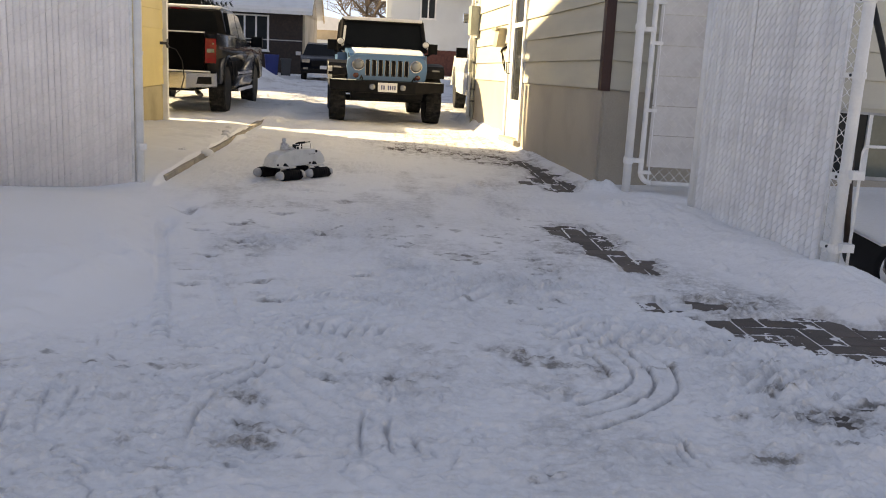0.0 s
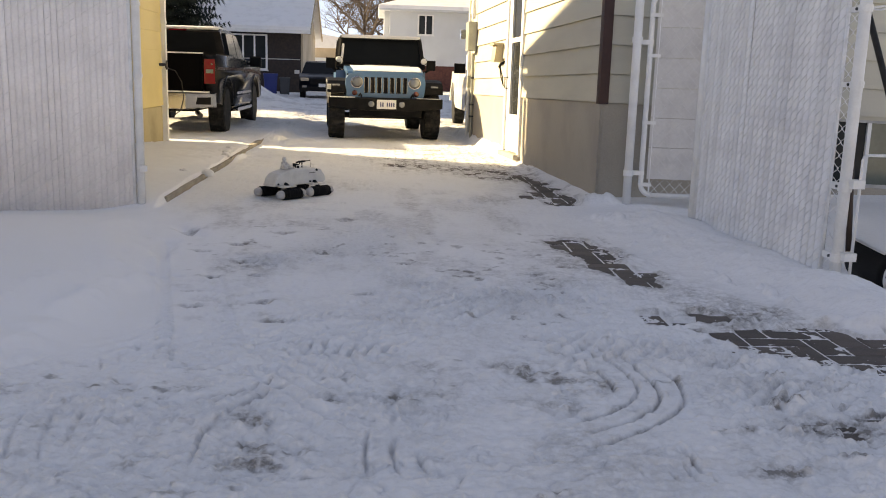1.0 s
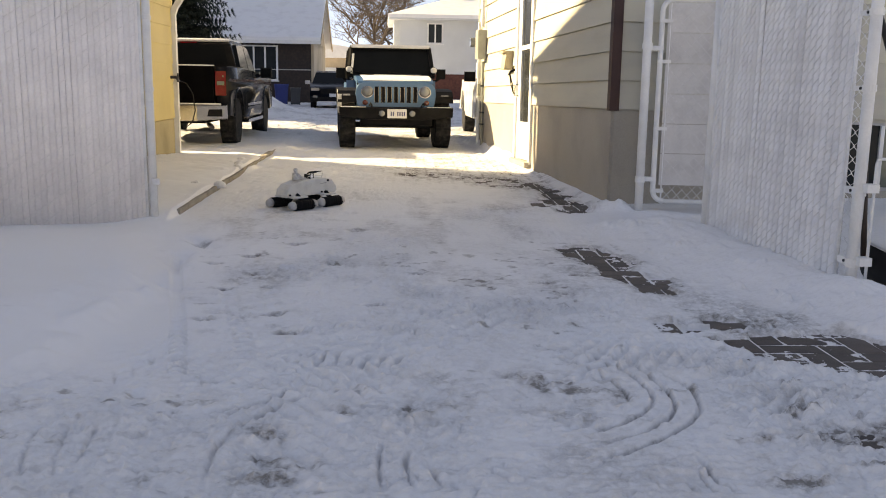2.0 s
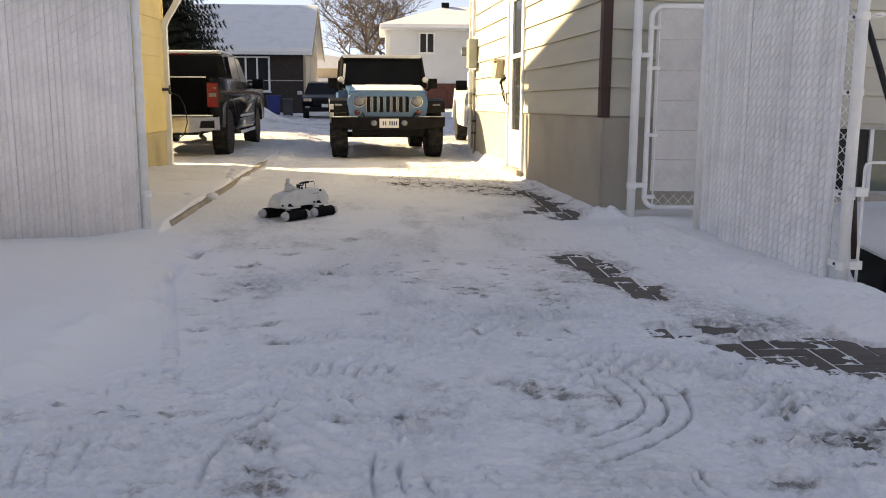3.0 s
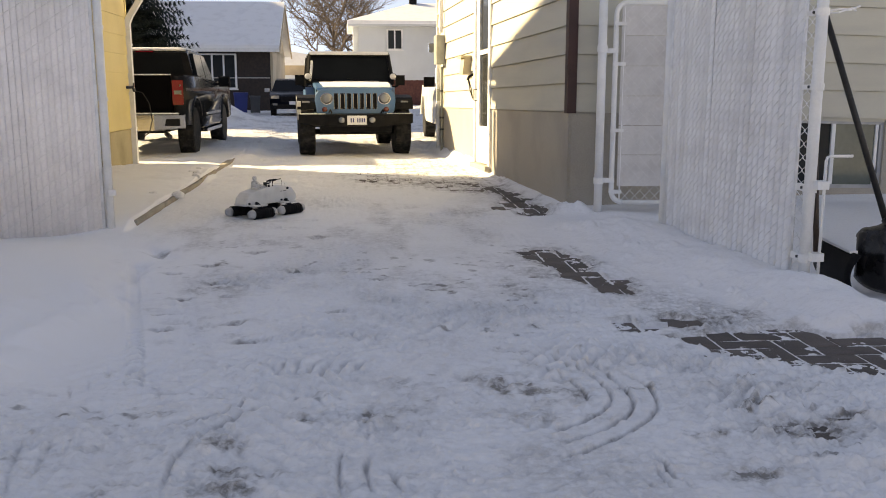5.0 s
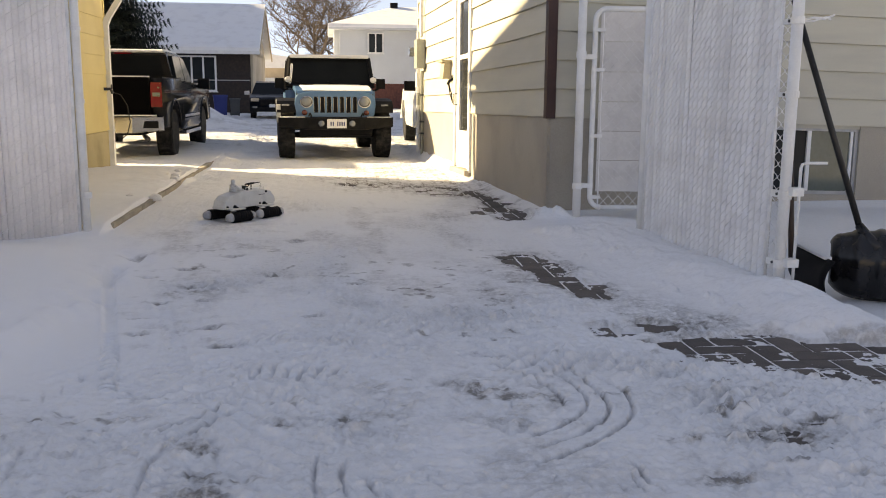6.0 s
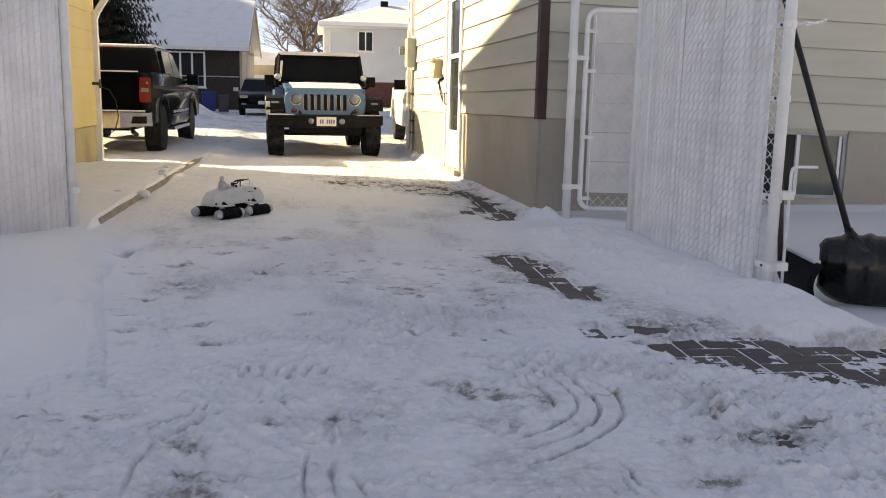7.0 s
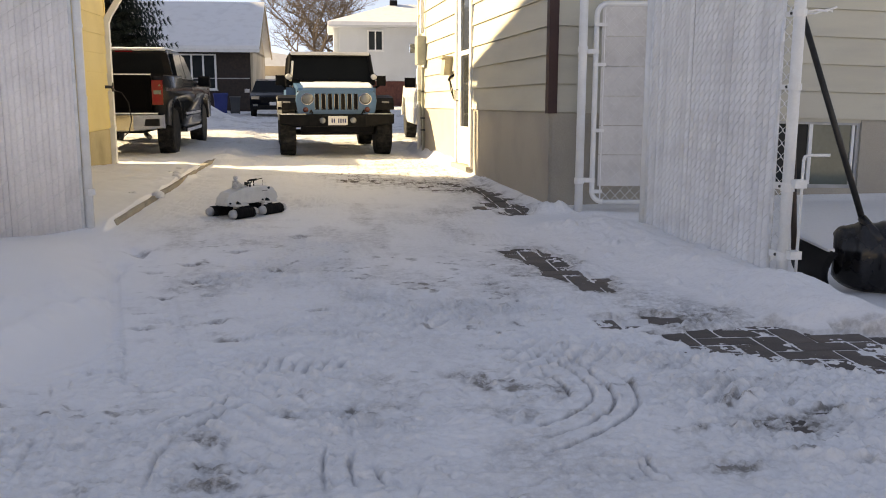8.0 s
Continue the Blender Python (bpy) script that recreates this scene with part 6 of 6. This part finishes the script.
# ---- houses across the street ----
def lattice(xs, zs, y0, y1, holes):
    """A flat frame on a grid of lines, open in the given cells."""
    b = bmesh.new()
    v = {}
    for i, x in enumerate(xs):
        for k, z in enumerate(zs):
            v[i, k] = (b.verts.new((x, y0, z)), b.verts.new((x, y1, z)))
    solid = {(i, k) for i in range(len(xs) - 1) for k in range(len(zs) - 1)} - holes
    for i, k in solid:
        c = [(i, k), (i + 1, k), (i + 1, k + 1), (i, k + 1)]
        b.faces.new([v[q][0] for q in c])
        b.faces.new([v[q][1] for q in reversed(c)])
        for (di, dk), p, q in (((0, -1), c[0], c[1]), ((1, 0), c[1], c[2]), ((0, 1), c[2], c[3]), ((-1, 0), c[3], c[0])):
            if (i + di, k + dk) not in solid:
                b.faces.new([v[p][0], v[p][1], v[q][1], v[q][0]])
    loose = [q for q in b.verts if not q.link_faces]
    bmesh.ops.delete(b, geom=loose, context="VERTS")
    return b


def window(parent, x0, x1, z0, z1, y, lights, depth=0.05, bar=0.07):
    """A framed window in a wall that looks to -y."""
    w = (x1 - x0) / lights
    xs = [x0 - bar, x0 + bar * 0.3]
    for k in range(1, lights):
        xs += [x0 + k * w - bar * 0.6, x0 + k * w + bar * 0.6]
    xs += [x1 - bar * 0.3, x1 + bar]
    b = lattice(xs, [z0 - bar, z0, z1, z1 + bar], y - depth, y + 0.02, {(2 * k + 0 + 1, 1) for k in range(lights)})
    f = part("window", b, M_white, parent, "white framed window")
    for k in range(lights):
        part("pane", box(x0 + k * w + bar * 0.6, y - 0.02, z0, x0 + (k + 1) * w - bar * 0.6, y + 0.01, z1), M_winglass, f)
    part("sill", box(x0 - bar * 1.6, y - depth - 0.05, z0 - bar - 0.05, x1 + bar * 1.6, y + 0.02, z0 - bar, 0.01, 1), M_white, f)


dh = root("house", Matrix(), "dark brown brick bungalow under a snow covered gable roof", "house")
HY = 45.0
part("wall", box(-17.0, HY, 0.0, -3.55, HY + 9.0, 2.95), M_brick, dh)
b = bmesh.new()
loft([[(-3.55, HY, 2.9), (-3.55, HY + 9.0, 2.9), (-3.55, HY + 4.5, 5.3)], [(-3.43, HY, 2.9), (-3.43, HY + 9.0, 2.9), (-3.43, HY + 4.5, 5.3)]], True, b)
hexa(b, [(-3.55, HY + 0.05, 0), (-3.43, HY + 0.05, 0), (-3.43, HY + 9, 0), (-3.55, HY + 9, 0), (-3.55, HY + 0.05, 2.95), (-3.43, HY + 0.05, 2.95), (-3.43, HY + 9, 2.95), (-3.55, HY + 9, 2.95)])
part("gable_wall", b, M_tan, dh, "tan gable end")
b = bmesh.new()
for y0, y1 in ((HY - 0.55, HY + 4.5), (HY + 9.55, HY + 4.5)):
    z0, z1 = 2.93, 5.62
    hexa(b, [(-17.4, y0, z0), (-3.07, y0, z0), (-3.07, y1, z1 - 0.25), (-17.4, y1, z1 - 0.25), (-17.4, y0, z0 + 0.22), (-3.07, y0, z0 + 0.22), (-3.07, y1, z1), (-17.4, y1, z1)])
part("roof", b, M_roofsnow, dh, "thick smooth snow on the roof")
part("fascia", box(-17.4, HY - 0.60, 2.84, -3.05, HY - 0.50, 3.0), M_white, dh)
b = bmesh.new()
for y0, y1 in ((HY - 0.55, HY + 4.5), (HY + 9.55, HY + 4.5)):
    hexa(b, [(-3.09, y0, 2.80), (-3.02, y0, 2.80), (-3.02, y1, 5.26), (-3.09, y1, 5.26), (-3.09, y0, 2.96), (-3.02, y0, 2.96), (-3.02, y1, 5.44), (-3.09, y1, 5.44)])
part("barge_board", b, M_tan, dh)
part("belt_course", box(-17.0, HY - 0.04, 1.60, -3.58, HY, 1.645), M_greyvinyl, dh)
window(dh, -6.86, -5.22, 1.16, 2.70, HY, 3)
window(dh, -13.2, -11.6, 1.16, 2.70, HY, 3)

wh = root("house", Matrix(), "white two-storey house with a snowy hip roof", "house")
WY = 60.0
part("wall", box(0.98, WY, 1.62, 10.2, WY + 8.0, 5.25), M_whitesiding, wh)
part("brick_base", box(0.98, WY - 0.06, 0.0, 10.2, WY + 8.0, 1.64), M_redbrick, wh, "red brown brick ground floor")
for k in range(17):
    z = 1.66 + k * 0.21
    b = bmesh.new()
    hexa(b, [(1.0, WY - 0.035, z), (10.2, WY - 0.035, z), (10.2, WY, z), (1.0, WY, z), (1.0, WY - 0.012, z + 0.21), (10.2, WY - 0.012, z + 0.21), (10.2, WY, z + 0.21), (1.0, WY, z + 0.21)])
    part("siding_board", b, M_whitesiding, wh)
ev = [(0.25, WY - 0.75), (10.9, WY - 0.75), (10.9, WY + 8.75), (0.25, WY + 8.75)]
b = loft([[(x, y, 5.18) for x, y in ev], [(x, y, 5.40) for x, y in ev], [(4.7, WY + 3.9, 6.9), (6.6, WY + 3.9, 6.9), (6.6, WY + 4.1, 6.9), (4.7, WY + 4.1, 6.9)]])
part("roof", b, M_roofsnow, wh, "snow covered hip roof")
part("soffit", box(0.28, WY - 0.72, 5.06, 10.87, WY + 8.7, 5.18), M_whitesiding, wh)
part("roof_vent", box(4.55, WY + 3.5, 6.8, 5.05, WY + 4.0, 7.15, 0.03, 1), M_black, wh)
part("bay", box(0.62, WY + 0.4, 1.7, 0.98, WY + 3.0, 5.1, 0.02, 1), M_whitesiding, wh, "narrow boxed bay under the eave")
window(wh, 2.86, 3.78, 3.66, 4.82, WY - 0.05, 2)
window(wh, 7.2, 8.2, 3.66, 4.82, WY - 0.05, 2)

gh = root("house", Matrix(), "tan garage with an arched snowy roof far behind", "house")
GY = 78.0
part("wall", box(-7.5, GY, 0, -1.4, GY + 7, 3.1), M_tan, gh)
prof = [(-7.9, 3.0), (-7.9, 3.2), (-6.5, 3.85), (-4.5, 4.15), (-2.5, 3.85), (-1.0, 3.2), (-1.0, 3.0)]
part("roof", loft([[(x, GY - 0.4, z) for x, z in prof], [(x, GY + 7.4, z) for x, z in prof]]), M_roofsnow, gh)
part("garage_door", box(-5.7, GY - 0.04, 0.05, -3.0, GY, 2.2, 0.01, 1), M_whitesiding, gh)
# taller block along the street past the yellow house, unseen, added for its shade
h4 = root("shade_block", Matrix(), "unseen plain tan block added to shade the far roof and street", "building")
part("wall", box(-34.0, 39.0, 0, -25.0, 61.0, 14.5), M_tan, h4)
part("roof", box(-34.4, 38.6, 14.5, -24.6, 61.4, 14.9), M_roofsnow, h4)
h5 = root("house", Matrix(), "low white house with brick base further along", "house")
part("wall", box(12.0, 58, 0, 24, 66, 3.4), M_redbrick, h5)
part("roof", loft([[(11.5, 57.5, 3.3), (24.5, 57.5, 3.3), (24.5, 66.5, 3.3), (11.5, 66.5, 3.3)], [(14, 61.9, 5.2), (22, 61.9, 5.2), (22, 62.1, 5.2), (14, 62.1, 5.2)]]), M_roofsnow, h5)


# ---- trees ----
def bare_tree(x, y, h, spread, seed, label):
    rnd = random.Random(seed)
    ob = root("tree", pose(x, y, 0), label, "tree")
    trunk, twigs = bmesh.new(), bmesh.new()

    def grow(p, d, ln, r, level):
        pts, q = [p], p
        for k in range(4):
            d = (d + Vector((rnd.uniform(-1, 1), rnd.uniform(-1, 1), rnd.uniform(-0.5, 0.7))) * 0.16).normalized()
            q = q + d * ln / 4
            pts.append(q)
        tube(pts, r, 7 if level < 2 else (4 if level < 3 else 3), trunk if level < 2 else twigs, taper=r * 0.55, cap=False)
        if level == 5:
            return
        for k in range(rnd.choice((4, 5)) if level else 8):
            t = rnd.uniform(0.3, 1.0) if level else rnd.uniform(0.45, 1.0)
            i = min(3, int(t * 4))
            s = pts[i].lerp(pts[i + 1], t * 4 - i if t < 1 else 1)
            side = Vector((rnd.uniform(-1, 1), rnd.uniform(-1, 1), rnd.uniform(-0.15, 0.85))).normalized()
            grow(s, (d * 0.45 + side * spread).normalized(), ln * rnd.uniform(0.5, 0.72), r * 0.55, level + 1)

    grow(Vector((0, 0, 0)), Vector((0, 0, 1)), h * 0.5, h * 0.0145, 0)
    part("trunk", trunk, M_bark, ob)
    tagged(part("crown", twigs, M_bark, ob, "fine leafless twigs"), kind="stuff")


bare_tree(-0.9, 70.0, 12.0, 1.1, 23, "leafless brown tree with a wide twiggy crown")
bare_tree(1.6, 84.0, 11.0, 0.9, 4, "leafless brown tree behind the white house")


def spruce(x, y, h, r, seed):
    rnd = random.Random(seed)
    ob = root("spruce_tree", pose(x, y, 0), "dark green spruce tree with drooping boughs", "tree")
    part("trunk", tube([(0, 0, -0.2), (0.05, 0, h * 0.5), (0, 0, h)], 0.24, 10, taper=0.02), M_bark, ob)
    verts, faces = [], []
    for k in range(1700):
        z = 0.5 + (h - 0.6) * (k / 1700) ** 1.25
        f = 1 - z / h
        a = rnd.uniform(0, math.tau)
        reach = (r * f ** 0.85 + 0.12) * rnd.uniform(0.70, 1.0) * (0.94 + 0.10 * math.sin(5 * a + 7.0 * z))
        steps = max(3, int(reach / 0.15))
        for i in range(1, steps + 1):
            t = i / steps
            rad = reach * t
            px, py, pz = rad * math.cos(a), rad * math.sin(a), z - 0.30 * reach * t + 0.20 * reach * t * t
            for q in range(18):
                w = (0.10 + 0.09 * (1 - t)) * rnd.uniform(0.6, 1.3)
                b = a + rnd.uniform(-1.4, 1.4)
                tx, ty, tz = w * 1.4 * math.cos(b), w * 1.4 * math.sin(b), rnd.uniform(-0.20, 0.08)
                sx, sy = -math.sin(b) * 0.028, math.cos(b) * 0.028
                o = len(verts)
                verts += [(px - sx, py - sy, pz), (px + sx, py + sy, pz), (px + tx, py + ty, pz + tz)]
                faces.append((o, o + 1, o + 2))
    me = bpy.data.meshes.new("crown")
    me.from_pydata(verts, [], faces)
    me.materials.append(M_needle)
    c = new("crown", me)
    c.parent = ob
    tagged(c, "dense dark needles", kind="stuff")


spruce(-8.3, 33.0, 10.5, 4.2, 3)

# ---- radio-controlled screw-drive vehicle ----
rc = root("screw_drive_vehicle", pose(-0.71, 8.22, 0.012, 0, 0, 48) @ Matrix.Scale(0.9, 4), "white radio-controlled vehicle on black screw pontoons", "toy vehicle")
# local x is its length; the nose looks to +x
hull = [(-0.34, 0.150), (-0.335, 0.125), (0.33, 0.125), (0.36, 0.150), (0.345, 0.20), (0.29, 0.265), (0.20, 0.285), (-0.12, 0.285), (-0.27, 0.25), (-0.325, 0.20)]
b = loft([[(x * 0.97, -0.085, 0.205 + (z - 0.205) * 0.93) for x, z in hull], [(x, -0.07, z) for x, z in hull], [(x, 0.07, z) for x, z in hull], [(x * 0.97, 0.085, 0.205 + (z - 0.205) * 0.93) for x, z in hull]])
part("hull", bevel(b, 0.01, 2, 35), M_hull, rc, "rounded white box hull")
for s in (-1, 1):
    for x in (-0.30, -0.21, 0.13, 0.20):
        part("bolt", lathe([(s * 0.085, 0.010), (s * 0.099, 0.009)], "y", 8, c=(x, 0, 0.15)), M_black, rc)
    part("vent", box(0.12, min(s * 0.084, s * 0.09), 0.235, 0.20, max(s * 0.084, s * 0.09), 0.239), M_black, rc)
    part("lamp", lathe([(s * 0.08, 0.013), (s * 0.095, 0.012)], "y", 10, c=(0.22, 0, 0.262)), M_black, rc)
    for c0 in (-0.20, 0.19):
        yy = s * 0.165
        pr = part("pontoon", lathe([(c0 - 0.125, 0.036), (c0 - 0.12, 0.045), (c0 + 0.12, 0.045), (c0 + 0.125, 0.036)], "x", 20, c=(0, yy, 0.055)), M_black, rc, "black screw drum", True)
        h = bmesh.new()
        for q in range(2):
            pts = [(c0 - 0.12 + 0.24 * k / 48, yy + 0.049 * math.cos(k * 0.52 * s + q * math.pi), 0.055 + 0.049 * math.sin(k * 0.52 * s + q * math.pi)) for k in range(49)]
            tube(pts, 0.006, 5, h)
        part("screw_blade", h, M_black, pr)
        for e in (-1, 1):
            part("nose_cone", lathe([(c0 + e * 0.120, 0.044), (c0 + e * 0.145, 0.043), (c0 + e * 0.168, 0.034), (c0 + e * 0.182, 0.012)], "x", 18, c=(0, yy, 0.055)), M_nose, rc, "snow caked white cone", True)
        part("bracket", tube([(c0, s * 0.07, 0.14), (c0, s * 0.11, 0.125), (c0, s * 0.155, 0.095)], 0.028, 8, taper=0.018), M_black, rc)
        part("fairing", box(c0 - 0.085, min(s * 0.06, s * 0.15), 0.118, c0 + 0.085, max(s * 0.06, s * 0.15), 0.135, 0.006, 2), M_hull, rc)
part("deck_rail", tube([(-0.02, -0.05, 0.285), (-0.02, -0.05, 0.315), (0.22, -0.05, 0.312), (0.22, -0.05, 0.28)], 0.003, 5), M_white, rc)
part("windscreen", box(0.015, -0.045, 0.285, 0.02, 0.045, 0.33, 0.002, 1), M_winglass, rc)
part("antenna", tube([(0.26, 0.04, 0.27), (0.27, 0.045, 0.33)], 0.0022, 4), M_black, rc)
gun = bmesh.new()
tube([(0.10, 0, 0.285), (0.10, 0, 0.335)], 0.006, 6, gun)
tube([(0.05, 0, 0.345), (0.14, 0, 0.347)], 0.011, 6, gun)
tube([(0.14, 0, 0.348), (0.215, 0, 0.350)], 0.005, 6, gun)
tube([(0.02, 0, 0.338), (0.05, 0, 0.345)], 0.008, 6, gun)
tube([(0.07, 0.0, 0.345), (0.066, 0, 0.318)], 0.006, 5, gun)
part("toy_gun", gun, M_black, rc, "small black toy gun on a mount")
# seated doll, one plain mesh
d = bmesh.new()
loft([[(-0.14 + rx * math.cos(k * math.tau / 10), ry * math.sin(k * math.tau / 10), z) for k in range(10)] for z, rx, ry in ((0.283, 0.038, 0.045), (0.31, 0.034, 0.042), (0.345, 0.028, 0.038), (0.362, 0.016, 0.018), (0.368, 0.018, 0.018), (0.38, 0.023, 0.022), (0.395, 0.021, 0.020), (0.405, 0.010, 0.010))], True, d)
for s in (-1, 1):
    tube([(-0.14, s * 0.036, 0.345), (-0.115, s * 0.046, 0.315), (-0.06, s * 0.022, 0.308)], 0.012, 6, d)
    tube([(-0.13, s * 0.025, 0.292), (-0.07, s * 0.026, 0.30), (-0.03, s * 0.026, 0.287)], 0.015, 6, d)
doll = mesh_ob("doll", d, M_doll, True)
doll.matrix_world = rc.matrix_world.copy()
tagged(doll, "small seated doll in white winter clothing on the vehicle", "doll")

# ---- pavers laid in herringbone, swept bare in places ----
PV = root("pavement", pose(0, 0, 0), "brown herringbone pavers swept bare of snow", "pavement", kind="structure")
meshes = []
for k in range(2):
    w, h = (2 * UX - J, UY - J) if k == 0 else (UX - J, 2 * UY - J)
    b = box(0, 0, -0.05, w, h, 0.0, 0)
    top = [e for e in b.edges if all(v.co.z > -0.001 for v in e.verts)]
    bmesh.ops.bevel(b, geom=top, offset=0.006, segments=1, affect="EDGES")
    m_ = bpy.data.meshes.new("paver")
    b.to_mesh(m_)
    b.free()
    m_.materials.append(M_paver)
    meshes.append(m_)
spots, cT, sT = [], math.cos(TURN), math.sin(TURN)
for i in range(-14, 16):
    for j in range(-14, 92):
        k = (i - j) % 4
        if k not in (0, 3):
            continue
        x, y = i * UX, j * UY
        spots.append((OX + x * cT - y * sT, OY + x * sT + y * cT, 0 if k == 0 else 1))
sx, sy = np.array([s[0] for s in spots]), np.array([s[1] for s in spots])
show = np.maximum.reduce([bare_mask(sx + a, sy + b_) for a, b_ in ((0, 0), (0.12, 0.06), (0.06, 0.12), (0.2, 0.1), (0.1, 0.2), (0.0, 0.1))]) > -0.6
near_first = sorted((s for s, ok in zip(spots, show) if ok and s[0] > -0.1 and s[0] < wall_x(s[1])+1.4), key=lambda s: s[1])
rnd = random.Random(2)
rest = bmesh.new()
for n_, (x, y, k) in enumerate(near_first):
    dz, tilt = rnd.uniform(-0.002, 0.002), rnd.uniform(-0.006, 0.006)
    if n_ < 295:
        o = new("paver", meshes[k])
        o.parent = PV
        o.matrix_basis = Matrix.Translation((x, y, dz)) @ Euler((tilt, -tilt, TURN)).to_matrix().to_4x4()
    else:
        w, h = (2 * UX - J, UY - J) if k == 0 else (UX - J, 2 * UY - J)
        q = [(x + a * cT - c * sT, y + a * sT + c * cT) for a, c in ((0, 0), (w, 0), (w, h), (0, h))]
        hexa(rest, [(a, c, -0.05) for a, c in q] + [(a, c, dz) for a, c in q])
tagged(part("far_pavers", rest, M_paver, PV), kind="stuff")
